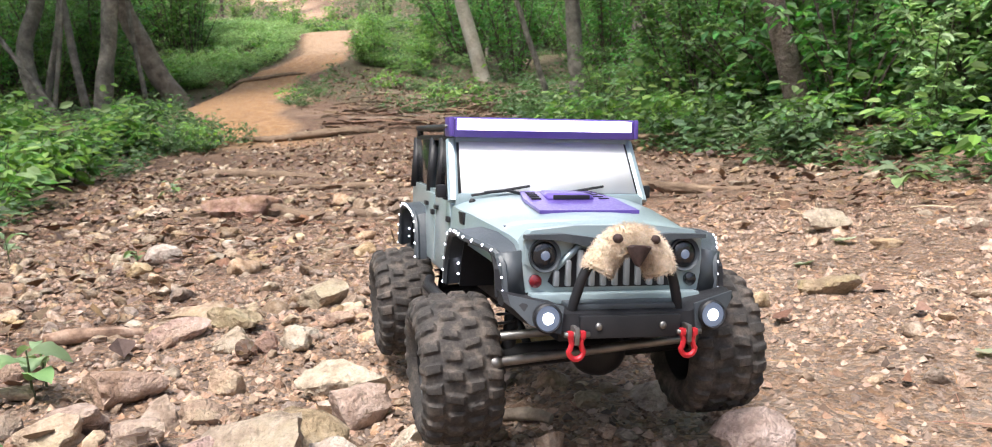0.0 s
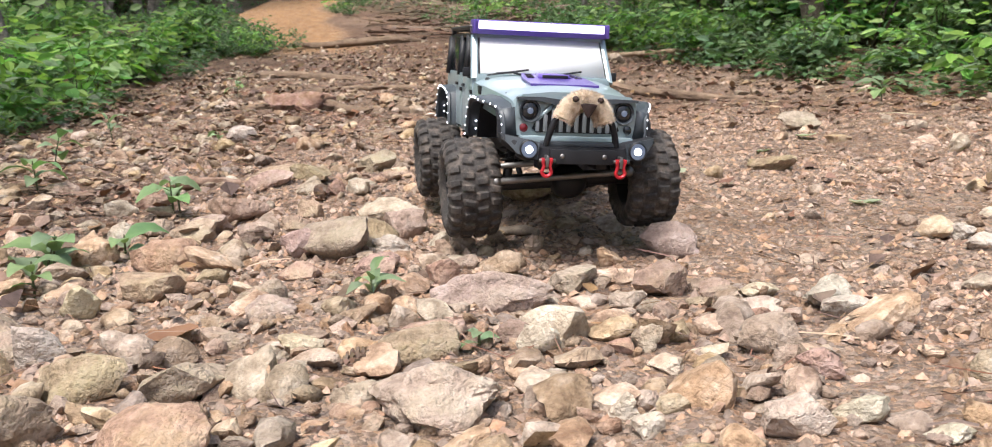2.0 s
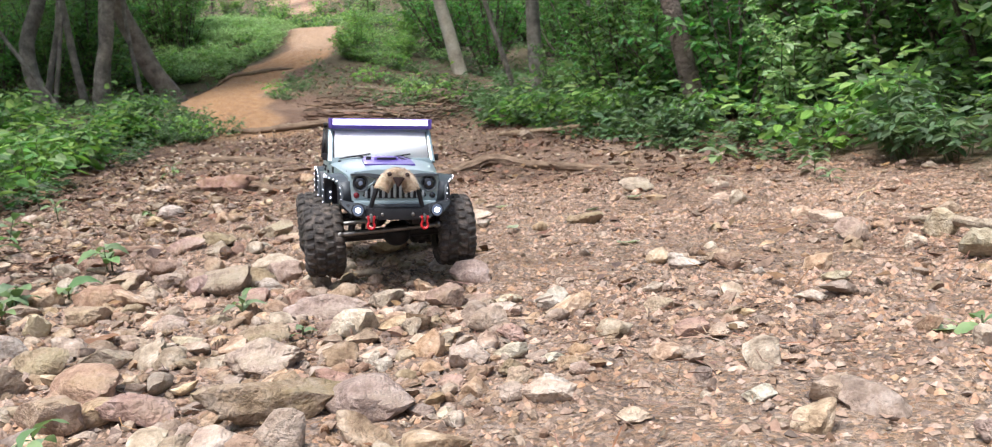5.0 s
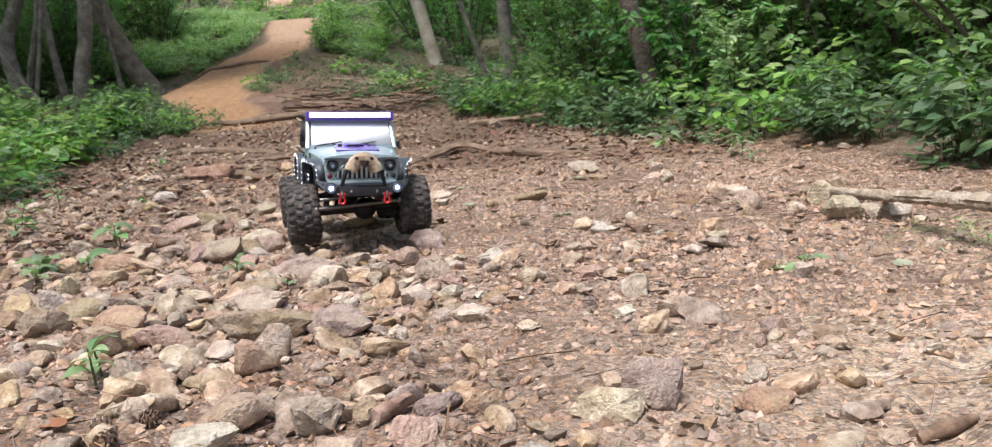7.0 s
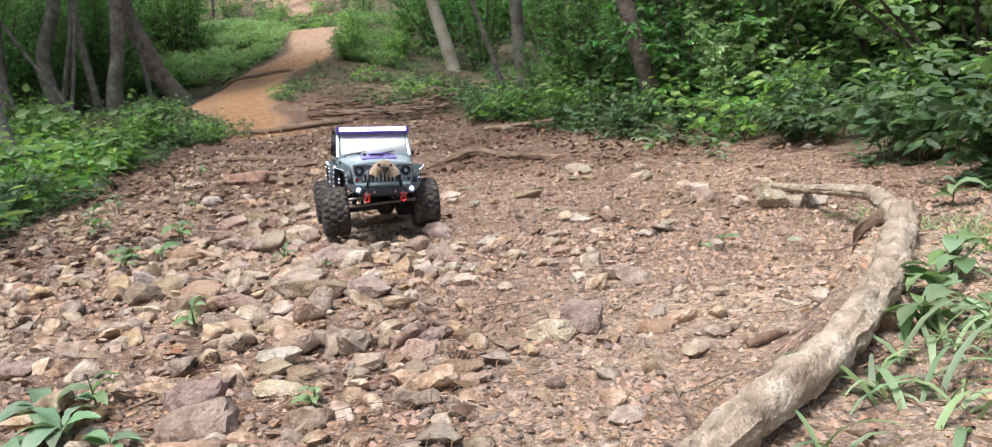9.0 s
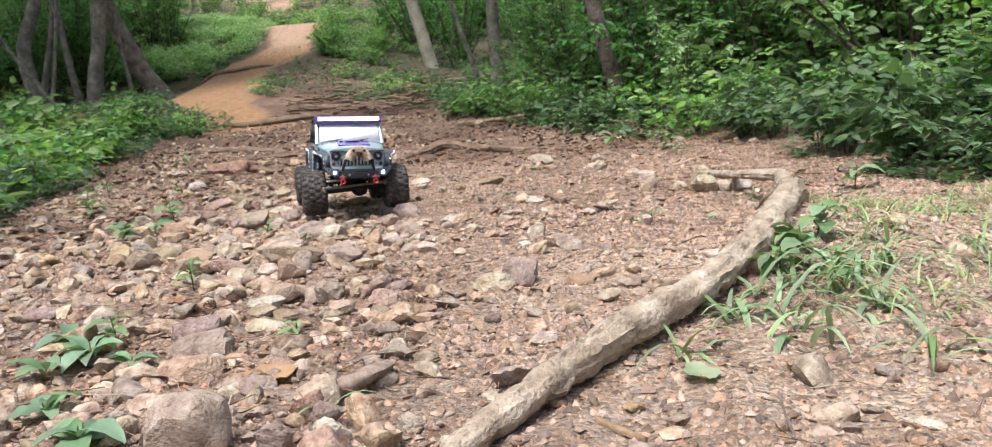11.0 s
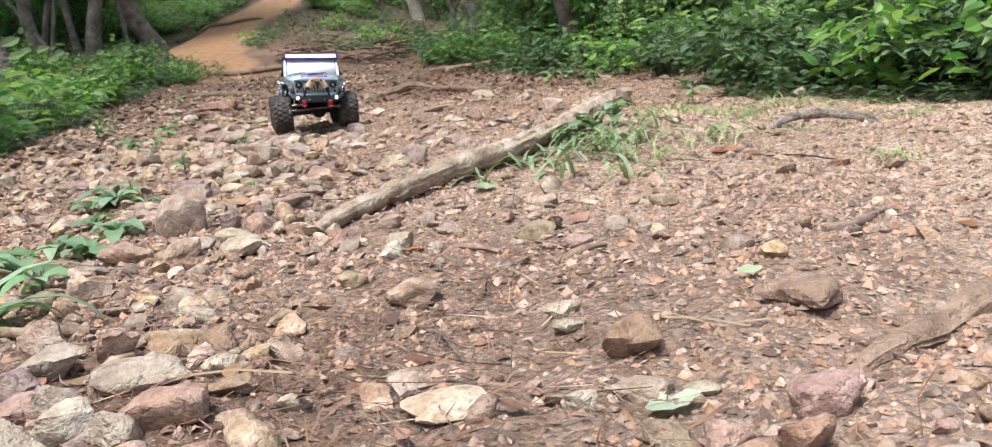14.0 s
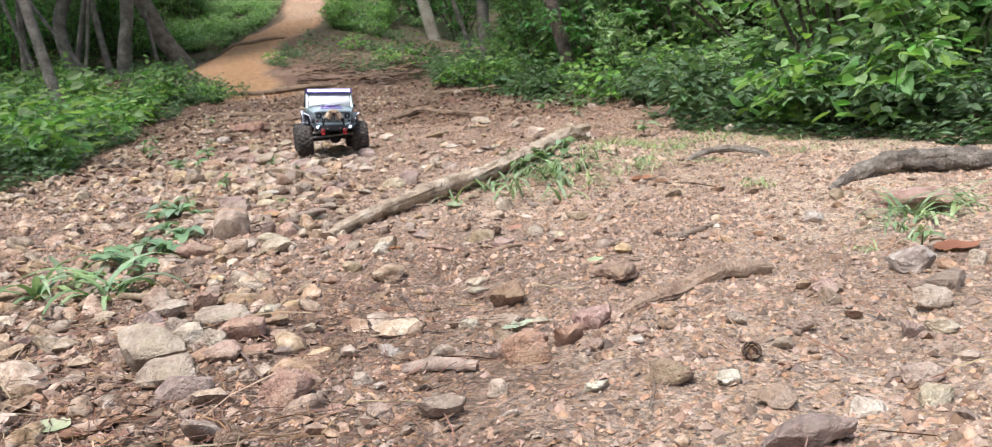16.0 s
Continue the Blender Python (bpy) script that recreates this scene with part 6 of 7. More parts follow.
# grille with slanted brows and deep lamp pockets
gr = part("grille", Geo().loft([[(-0.067 * k, y, 0.110), (0.067 * k, y, 0.110), (0.0705 * k, y, 0.128), (0.0695 * k, y, 0.1455), (0.063 * k, y, 0.1525), (0.03 * k, y, 0.1560), (-0.03 * k, y, 0.1560), (-0.063 * k, y, 0.1525), (-0.0695 * k, y, 0.1455), (-0.0705 * k, y, 0.128)] for y, k in ((-0.203, 1.0), (-0.2125, 1.0), (-0.2145, 0.985))]), M_PAINT, truck, "slate grey grille surround")
part("recess", slab([(-0.045, -0.2147, 0.1135), (0.045, -0.2147, 0.1135), (0.050, -0.2147, 0.1175), (0.047, -0.2147, 0.1235), (0.028, -0.2147, 0.1395), (0.0, -0.2147, 0.1425), (-0.028, -0.2147, 0.1395), (-0.047, -0.2147, 0.1235), (-0.050, -0.2147, 0.1175)], 0.0014, (0, -1, 0)), M_BLACK, gr)
for q in range(11):
    x = -0.0445 + 0.0089 * q
    top = min(0.1405, 0.1395 - 0.80 * max(0, abs(x) - 0.027))
    part("slat", Geo().box((x, -0.2178, (0.1145 + top) / 2), (0.0042, 0.0045, top - 0.1145), 0.0011), M_SLAT, gr)
for s in (-1, 1):
    part("lamp_pocket", slab([(s * 0.0305, -0.2147, 0.1455), (s * 0.052, -0.2147, 0.1478), (s * 0.0665, -0.2147, 0.1462), (s * 0.0672, -0.2147, 0.1300), (s * 0.0585, -0.2147, 0.1245), (s * 0.047, -0.2147, 0.1275)], 0.0012, (0, -1, 0)), M_PAINT, gr, "slanted slate lamp pocket")
    part("cheek", slab([(s * 0.0475, -0.2147, 0.1262), (s * 0.0290, -0.2147, 0.1438), (s * 0.0255, -0.2147, 0.1412), (s * 0.0455, -0.2147, 0.1238)], 0.0045, (0, -1, 0)), M_PAINT, gr)
    part("brow", slab([(s * 0.0690, -0.2147, 0.1475), (s * 0.0685, -0.2147, 0.1502), (s * 0.040, -0.2147, 0.1508), (s * 0.0, -0.2147, 0.1462), (s * 0.0, -0.2147, 0.1430), (s * 0.024, -0.2147, 0.1425), (s * 0.046, -0.2147, 0.1468)], 0.0075, (0, -1, 0)), M_FENDER, gr, "slanted dark brow")
    hl = part("headlight", Geo().lathe([(0.0, 0.0), (0.0112, 0.0), (0.0122, 0.004), (0.0116, 0.0055), (0.0102, 0.003), (0.0, 0.001)], 24, pose(s * 0.0535, -0.2150, 0.1360, 0, 0, -90)), M_FENDER, gr, "round dark-rimmed headlight")
    part("lens", Geo().ball((s * 0.0535, -0.2170, 0.1360), (0.0098, 0.0035, 0.0098), 3), M_DARKGLASS, hl)
    part("led", Geo().ball((s * 0.0535, -0.2205, 0.1360), (0.0034, 0.0014, 0.0034), 2), M_DIM, hl, "unlit bluish led")
    part("turn_signal", Geo().lathe([(0.0, 0.0), (0.0046, 0.0), (0.0046, 0.003), (0.0028, 0.0042), (0.0, 0.0045)], 16, pose(s * 0.0595, -0.2145, 0.1180, 0, 0, -90)), M_RED_LENS if s < 0 else M_DARKGLASS, gr, "small round side lamp")
part("valance", Geo().box((0, -0.2180, 0.1065), (0.122, 0.012, 0.0075), 0.0015), M_PAINT, truck, "slate grey strip under the grille")

# fenders with strings of leds
def fender(cy, s):
    path = ([(cy - 0.064, 0.112), (cy - 0.061, 0.130)] if cy < 0 else [(cy - 0.068, 0.1), (cy - 0.062, 0.125)]) + [(cy - 0.050, 0.1390), (cy - 0.015, 0.1445), (cy + 0.02, 0.1455), (cy + 0.048, 0.141), (cy + 0.064, 0.12), (cy + 0.07, 0.1)]
    g = Geo()
    reach = []
    for y, z in path:
        k = min(1.0, 0.80 + 0.2 * (y - path[0][0]) / 0.05) if cy < 0 else 1.0
        reach.append(s * 0.0955 * k)
    rings = []
    for i, (y, z) in enumerate(path):
        rings.append([(s * 0.062, y, z + 0.004), (reach[i], y, z), (reach[i], y, z - 0.004), (s * 0.062, y, z)])
    g.loft(rings)
    lip = [(reach[i], y, z - 0.002) for i, (y, z) in enumerate(path)]
    g.tube(bend(lip, 0.01), 0.0028, 6)
    fe = part("fender", g, M_FENDER, truck, "dark grey wide wheel arch")
    if cy < 0:
        part("front_panel", slab([(s * 0.064, cy - 0.0635, 0.108), (s * 0.078, cy - 0.0635, 0.111), (s * 0.083, cy - 0.055, 0.136), (s * 0.066, cy - 0.0615, 0.139)], 0.0025, (0, -1, 0)), M_FENDER, fe)
    liner = [(y * 0.97 + cy * 0.03, z - 0.005) for y, z in path]
    part("liner", strip(liner, s * 0.045, s * 0.084, 0.002), M_BLACK, fe)
    for p in bend(lip, 0.011):
        part("led", Geo().ball((p.x + s * 0.0022, p.y, p.z + 0.001), 0.0012, 1), M_LED, fe, "tiny white led")
    for q in range(4):
        part("led", Geo().ball((s * 0.0865, cy + 0.062, 0.106 + 0.0085 * q), 0.0011, 1), M_LED, fe, "tiny white led")


for s in (-1, 1):
    for y in (-0.15, 0.15):
        fender(y, s)

# cab: windscreen, doors, windows, roof and rack
ws = part("windscreen_frame", Geo().tube([(-0.0745, -0.048, 0.165), (-0.0715, -0.014, 0.2245)], 0.005, 8).tube([(0.0745, -0.048, 0.165), (0.0715, -0.014, 0.2245)], 0.005, 8).box((0, -0.047, 0.1675), (0.144, 0.012, 0.011), 0.002).box((0, -0.0155, 0.2235), (0.14, 0.01, 0.009), 0.002), M_PAINT, truck, "slate grey windscreen frame")
part("seal", slab([(-0.0715, -0.0485, 0.1705), (0.0715, -0.0485, 0.1705), (0.0690, -0.0178, 0.2238), (-0.0690, -0.0178, 0.2238)], 0.0015, (0, -0.83, 0.56)), M_BLACK, ws)
part("windscreen", slab([(-0.0695, -0.0492, 0.1730), (0.0695, -0.0492, 0.1730), (0.0672, -0.0198, 0.2225), (-0.0672, -0.0198, 0.2225)], 0.0012, (0, -0.83, 0.56)), M_REFLECTION_FILM, ws, "windscreen with sky and tree reflections painted into its colour")
for s, x0 in ((-1, -0.047), (1, 0.012)):
    part("wiper", Geo().tube([(x0 + 0.03, -0.056, 0.1705), (x0 + 0.012, -0.0565, 0.1765), (x0 - 0.006, -0.056, 0.1740)], 0.0017, 6).tube([(x0 - 0.016, -0.0575, 0.1715), (x0 + 0.03, -0.0515, 0.1805)], 0.0013, 5), M_BLACK, ws, "black wiper")
roof = part("roof", Geo().box((0, -0.008, 0.2265), (0.142, 0.014, 0.006), 0.002).box((0, 0.208, 0.2265), (0.142, 0.016, 0.006), 0.002).box((-0.066, 0.1, 0.2265), (0.010, 0.21, 0.006), 0.002).box((0.066, 0.1, 0.2265), (0.010, 0.21, 0.006), 0.002), M_BLACK, truck, "open black roof frame")
for y in (0.04, 0.12):
    part("roof_bow", Geo().tube([(-0.064, y, 0.2265), (0.064, y, 0.2265)], 0.0034, 8), M_BLACK, roof)
part("cab_side", Geo().box((-0.0695, 0.155, 0.195), (0.003, 0.12, 0.059), 0.001), M_DARKGLASS, truck, "dark rear side window")
part("cab_side", Geo().box((0.0695, 0.155, 0.195), (0.003, 0.12, 0.059), 0.001), M_DARKGLASS, truck, "dark rear side window")
part("tail_panel", Geo().box((0, 0.218, 0.195), (0.138, 0.004, 0.059), 0.001), M_BLACK, truck)
part("cabin_lining", Geo().box((0, 0.03, 0.17), (0.13, 0.1, 0.01), 0.002).box((-0.03, 0.06, 0.185), (0.04, 0.02, 0.04), 0.006).box((0.03, 0.06, 0.185), (0.04, 0.02, 0.04), 0.006), M_BLACK, truck)
for s in (-1, 1):
    for y0, y1 in ((-0.016, -0.012), (0.036, 0.044), (0.092, 0.1), (0.206, 0.214)):
        part("pillar", Geo().tube([(s * 0.073, y0, 0.165), (s * 0.069, y1, 0.226)], 0.0042, 8), M_BLACK, truck)
    part("window", slab([(s * 0.0722, -0.012, 0.168), (s * 0.0722, 0.036, 0.168), (s * 0.0690, 0.042, 0.223), (s * 0.0690, -0.010, 0.223)], 0.0012, (s, 0, 0)), M_DARKGLASS, truck, "smoked side window")
    for y0, y1 in ((-0.045, 0.034), (0.04, 0.094)):
        d = part("door", Geo().box((s * 0.0765, (y0 + y1) / 2, 0.131), (0.004, y1 - y0, 0.064), 0.0016), M_PAINT, truck, "slate grey door")
        part("door_handle", Geo().box((s * 0.0795, y1 - 0.014, 0.152), (0.003, 0.014, 0.004), 0.001), M_BLACK, d)
        part("hinge", Geo().box((s * 0.0792, y0 + 0.004, 0.146), (0.003, 0.009, 0.005), 0.001), M_BLACK, d)
    part("mirror", Geo().tube([(s * 0.075, -0.03, 0.166), (s * 0.08, -0.032, 0.168)], 0.0022, 6).box((s * 0.0825, -0.033, 0.174), (0.008, 0.006, 0.013), 0.002), M_BLACK, truck)
rk = part("roof_rack", Geo().tube([(-0.068, -0.01, 0.2375), (0.068, -0.01, 0.2375), (0.07, 0.0, 0.2375), (0.07, 0.2, 0.2375), (0.06, 0.214, 0.2375), (-0.06, 0.214, 0.2375), (-0.07, 0.2, 0.2375), (-0.07, 0.0, 0.2375), (-0.068, -0.01, 0.2375)], 0.0034, 8), M_BLACK, truck, "black tubular roof rack")
for y in (0.05, 0.1, 0.15):
    part("crossbar", Geo().tube([(-0.07, y, 0.2375), (0.07, y, 0.2375)], 0.0028, 6), M_BLACK, rk)
for s in (-1, 1):
    part("rail", Geo().tube([(s * 0.025, 0.0, 0.238), (s * 0.025, 0.212, 0.238)], 0.0024, 6), M_BLACK, rk)
    for y in (0.02, 0.19):
        part("foot", Geo().tube([(s * 0.07, y, 0.228), (s * 0.07, y, 0.2375)], 0.003, 6), M_BLACK, rk)
lb = part("light_bar", Geo().loft([[(x, -0.0300, 0.2275), (x, -0.010, 0.2275), (x, -0.006, 0.2305), (x, -0.012, 0.2475), (x, -0.0285, 0.2475), (x, -0.0320, 0.2455), (x, -0.0310, 0.2295)] for x in (-0.0725, 0.0725)]), M_PURPLE, truck, "purple light bar across the roof edge")
part("led_channel", Geo().box((0, -0.0315, 0.2402), (0.141, 0.002, 0.0112), 0.0008), M_BAR, lb, "glowing violet-white strip")
for q in range(20):
    part("led", Geo().ball((-0.0665 + 0.007 * q, -0.0326, 0.2402), (0.0022, 0.0012, 0.0026), 1), M_LED, lb, "white led")
for s in (-1, 1):
    part("end_cap", Geo().box((s * 0.0745, -0.020, 0.2378), (0.004, 0.024, 0.0195), 0.0015), M_PURPLE, lb)
    part("bolt", Geo().ball((s * 0.077, -0.020, 0.238), 0.0022, 1), M_STEEL, lb)

# front bumper with lamps, hoop and shackles
bp = part("front_bumper", Geo().loft([[(x, -0.215 - d, z0), (x, -0.244 + e, z0), (x, -0.249 + e, z0 + 0.004), (x, -0.247 + e, z1 - 0.003), (x, -0.238 + e, z1), (x, -0.213, z1)] for x, z0, z1, d, e in ((-0.0865, 0.103, 0.1120, 0, 0.016), (-0.074, 0.094, 0.1100, 0, 0.007), (-0.052, 0.087, 0.106, 0, 0.001), (-0.046, 0.0845, 0.1035, 0, 0), (0.046, 0.0845, 0.1035, 0, 0), (0.052, 0.087, 0.106, 0, 0.001), (0.074, 0.094, 0.1100, 0, 0.007), (0.0865, 0.103, 0.1120, 0, 0.016))]), M_BLACK, truck, "black winged front bumper")
part("winch_plate", Geo().box((0, -0.2505, 0.092), (0.074, 0.004, 0.015), 0.001), M_BLACK, bp)
part("step_plate", Geo().box((0, -0.2320, 0.1040), (0.084, 0.022, 0.004), 0.001), M_FENDER, bp)
for s in (-1, 1):
    part("wing", slab([(s * 0.048, -0.2480, 0.1060), (s * 0.084, -0.2335, 0.1120), (s * 0.083, -0.2340, 0.1055), (s * 0.071, -0.2430, 0.0935), (s * 0.050, -0.2485, 0.0880)], 0.0022, (0, -1, 0)), M_FENDER, bp, "dark grey angled wing plate")
    fog = part("fog_lamp", Geo().lathe([(0.0, 0.0), (0.0095, 0.0), (0.01, 0.006), (0.0088, 0.0075), (0.008, 0.004), (0.0, 0.002)], 22, pose(s * 0.0605, -0.2480, 0.0990, 0, 0, -90)), M_BLACK, bp, "round fog lamp")
    part("glow_ring", Geo().lathe([(0.0052, 0.004), (0.0082, 0.004), (0.0082, 0.006), (0.0052, 0.006)], 22, pose(s * 0.0605, -0.2480, 0.0990, 0, 0, -90)), M_DIM, fog, "pale blue halo ring")
    part("led", Geo().ball((s * 0.0605, -0.2545, 0.0990), (0.0040, 0.002, 0.0040), 2), M_FOG, fog, "glowing white led")
    part("bolt", Geo().ball((s * 0.0235, -0.2528, 0.0925), (0.0028, 0.0016, 0.0028), 2), M_STEEL, bp)
    part("tab", Geo().box((s * 0.041, -0.2535, 0.0875), (0.0035, 0.012, 0.012), 0.0012), M_STEEL, bp)
    pts = [(s * 0.041 + 0.0055 * math.cos(a) * (1.0 if math.sin(a) < 0 else 0.75), -0.2565, 0.0785 + 0.0062 * math.sin(a)) for a in np.linspace(math.radians(140), math.radians(400), 16)]
    pts = [(s * 0.041 - 0.0044, -0.2565, 0.0875)] + pts + [(s * 0.041 + 0.0044, -0.2565, 0.0875)]
    sh = part("shackle", Geo().tube(pts, 0.002, 8).box((s * 0.041 - 0.0044, -0.2565, 0.0885), (0.004, 0.005, 0.005), 0.001).box((s * 0.041 + 0.0044, -0.2565, 0.0885), (0.004, 0.005, 0.005), 0.001), M_SHACKLE, bp, "red anodised shackle")
    part("pin", Geo().tube([(s * 0.041 - 0.0085, -0.2565, 0.0885), (s * 0.041 + 0.0095, -0.2565, 0.0885)], 0.0018, 8), M_STEEL, sh)
part("bull_bar", Geo().tube(bend([(-0.040, -0.240, 0.100), (-0.036, -0.243, 0.116), (-0.029, -0.244, 0.132), (-0.016, -0.244, 0.1440), (0.016, -0.244, 0.1440), (0.029, -0.244, 0.132), (0.036, -0.243, 0.116), (0.040, -0.240, 0.100)], 0.006), 0.0036, 10), M_BLACK, truck, "black hoop on the bumper")
part("rear_bumper", Geo().box((0, 0.236, 0.098), (0.17, 0.02, 0.022), 0.003), M_FENDER, truck)
part("antenna_base", Geo().ball((-0.07, -0.06, 0.162), 0.003, 2), M_BLACK, truck)

# plush animal head over the hoop
def plush():
    """A furry arch draped over the hoop: two hanging cheeks, a dark muzzle between them, two dark ears."""
    rng = random.Random(8)
    g = Geo()
    arch = bend([(-0.0285, 0.001, -0.0195), (-0.0225, 0, -0.006), (-0.0125, -0.001, 0.0050), (0, -0.002, 0.0085), (0.0125, -0.001, 0.0050), (0.0225, 0, -0.006), (0.0285, 0.001, -0.0195)], 0.003)
    k = len(arch) - 1
    g.tube(arch, [0.0118 + 0.0018 * abs(2 * i / k - 1) ** 2 - 0.004 * (abs(2 * i / k - 1) > 0.96) for i in range(k + 1)], 16)
    tan = len(g.f)
    g.loft([[(x * w, -0.0180 - d, z) for x, d in ((-1, 0), (-0.6, 0.003), (0, 0.0042), (0.6, 0.003), (1, 0), (0, -0.006))] for w, z in ((0.001, -0.0125), (0.0045, -0.0090), (0.0085, -0.002), (0.0115, 0.0032), (0.0075, 0.0048))])
    for s in (-1, 1):
        g.ball((s * 0.0165, -0.0122, 0.0092), (0.0046, 0.0042, 0.0040), 2)
    dark = len(g.f)
    for i in range(15000):
        c = rng.uniform(0, k - 0.001)
        q = arch[int(c)].lerp(arch[int(c) + 1], c - int(c))
        a = rng.uniform(0, 6.283)
        way = (arch[min(k, int(c) + 1)] - arch[max(0, int(c) - 1)]).normalized()
        side = (Vector((0, math.sin(a), 0)) + way.cross(Vector((0, 1, 0))) * math.cos(a)).normalized()
        p = q + side * 0.0112
        n = (side + Vector((rng.uniform(-0.6, 0.6), rng.uniform(-0.4, 0.4), rng.uniform(-1.1, 0.1)))).normalized()
        if abs(p.x) < 0.011 and p.y < -0.006 and -0.008 < p.z < 0.005:
            continue
        t = n.orthogonal().normalized() * 0.0003
        g.add([p + t, p - t, p + n * rng.uniform(0.0025, 0.0062)], [(0, 1, 2)])
    me = g.mesh("plush_head", M_FUR)
    me.materials.append(M_NOSE)
    for i, q in enumerate(me.polygons):
        q.material_index = 1 if tan <= i < dark else 0
    return me


# the body sits rolled on its suspension, the wheels stand on the ground
SWAY = Matrix.Translation((0.001, 0, 0.0625)) @ Matrix.Rotation(radians(4.2), 4, "Y") @ Matrix.Translation((0, 0, -0.058))
CAB = Matrix.Translation((0, 0, 0.1685)) @ Matrix.Diagonal((1.115, 1, 0.862, 1)) @ Matrix.Translation((0, 0, -0.173))
SIDES = Matrix.Diagonal((1.1, 1, 1, 1))
FRONT = Matrix.Diagonal((0.95, 1, 1, 1))
FITS = {"windscreen_frame": CAB, "roof": CAB, "cab_side": CAB, "tail_panel": CAB, "cabin_lining": CAB, "pillar": CAB, "window": CAB, "mirror": CAB, "roof_rack": CAB, "light_bar": CAB, "body": SIDES, "door": SIDES, "front_bumper": FRONT, "bull_bar": FRONT, "grille": FRONT}
for ob in truck.children:
    kind = ob.name.split(".")[0]
    if kind not in ("wheel", "axle", "steering_rod", "shock"):
        ob.matrix_basis = SWAY @ FITS.get(kind, Matrix()) @ ob.matrix_basis
thing("plush_head", "tan plush animal head hooked over a black hoop", "plush toy", truck.matrix_basis @ SWAY @ pose(0, -0.2475, 0.1435, 0, 2, 0) @ Matrix.Diagonal((0.78, 0.85, 0.80, 1)), data=plush())

# ---- roots and dead wood ----


def root(label, points, radii, mat, seed, name="root", category="root", rough=0.12, flat=0.85, n=12, group="", lump=1.0, level=False):
    """A knotty root or stick lying through the points (x, y, height over the soil)."""
    rng = random.Random(seed)
    pts = [(x, y, z if level else hz(x, y) + z) for x, y, z in points]
    chain = bend(pts, 0.008 if points[0][1] < 1.5 else 0.025)
    k = len(chain)
    at = [i * (len(radii) - 1) / (k - 1) for i in range(k)]
    rs = [np.interp(a, range(len(radii)), radii) * (1 + lump * (0.1 * math.sin(i * 0.9 + seed) + 0.06 * rng.uniform(-1, 1))) for i, a in enumerate(at)]
    chain = [c + Vector((rng.uniform(-1, 1), rng.uniform(-1, 1), rng.uniform(-0.5, 0.5))) * rs[i] * 0.10 * lump for i, c in enumerate(chain)]
    n = n * 2 if radii[0] > 0.009 or len(radii) > 3 else n
    g = Geo().tube(chain, [float(r) for r in rs], n, 0.02, seed, flat)
    out = []
    for i, p in enumerate(g.v):
        p, c, r = Vector(p), chain[i // n], rs[i // n]
        w = (p - c) * (1 + lump * 0.22 * noise.noise(Vector((i % n * 0.9, p.y * 14, p.x * 14 + seed))) + 0.16 * noise.noise(Vector((i % n * 2.6, (i // n) * 0.05, seed * 3.1))) + 0.14 * noise.noise(p * 75) + 0.10 * noise.noise(p * 190))
        out.append((c + w)[:])
    g.v = out
    return thing(name, label, category, group=group, data=g.mesh(name, mat, angle=60))


root("pale weathered exposed root along the trail edge", [(0.30, -0.985, -0.006), (0.345, -0.93, 0.010), (0.415, -0.845, 0.025), (0.50, -0.745, 0.038), (0.58, -0.66, 0.045), (0.65, -0.575, 0.053), (0.704, -0.49, 0.06), (0.75, -0.415, 0.068), (0.793, -0.325, 0.075), (0.838, -0.235, 0.081), (0.87, -0.165, 0.082), (0.905, -0.08, 0.06), (0.94, 0.0, 0.01)],
           [0.010, 0.015, 0.018, 0.019, 0.0195, 0.0195, 0.0195, 0.020, 0.021, 0.021, 0.021, 0.019, 0.012], M_LOG, 1, n=16, lump=0.85, level=True, flat=0.92)
root("long grey root running back from a pale exposed root", [(0.86, -0.185, 0.078), (0.905, -0.02, 0.08), (0.945, 0.13, 0.073), (0.955, 0.27, 0.062), (0.957, 0.44, 0.048), (0.955, 0.6, 0.034), (0.97, 0.85, 0.014), (0.966, 1.03, -0.012)], [0.013, 0.014, 0.012, 0.011, 0.010, 0.009, 0.007, 0.005], M_LOG, 2, level=True)
root("short curled root stub over a hollow", [(0.878, -0.14, 0.068), (0.88, -0.10, 0.073), (0.868, -0.065, 0.058), (0.862, -0.03, 0.032), (0.868, 0.0, -0.012)], [0.011, 0.014, 0.014, 0.012, 0.008], M_ROOT, 3, level=True)
root("flat brown root half buried in trail soil", [(0.775, -1.715, -0.004), (0.82, -1.692, 0.004), (0.87, -1.667, 0.007), (0.92, -1.642, 0.009), (0.96, -1.62, 0.009), (0.995, -1.60, 0.006), (1.01, -1.592, -0.004)], [0.004, 0.008, 0.010, 0.012, 0.013, 0.011, 0.006], M_ROOTPALE, 4, lump=1.0, flat=0.8)
root("weathered grey fallen branch beside the trail", [(1.32, -0.93, 0.0), (1.38, -0.905, 0.014), (1.46, -0.885, 0.024), (1.55, -0.88, 0.026), (1.66, -0.89, 0.022), (1.8, -0.9, 0.014)], [0.008, 0.018, 0.022, 0.023, 0.021, 0.018], M_DEAD, 5)
root("arched grey root rising from gravel", [(1.13, -0.40, -0.01), (1.17, -0.37, 0.012), (1.23, -0.345, 0.022), (1.29, -0.36, 0.02), (1.33, -0.42, 0.008), (1.34, -0.46, -0.01)], [0.006, 0.008, 0.009, 0.009, 0.008, 0.006], M_DEAD, 6)
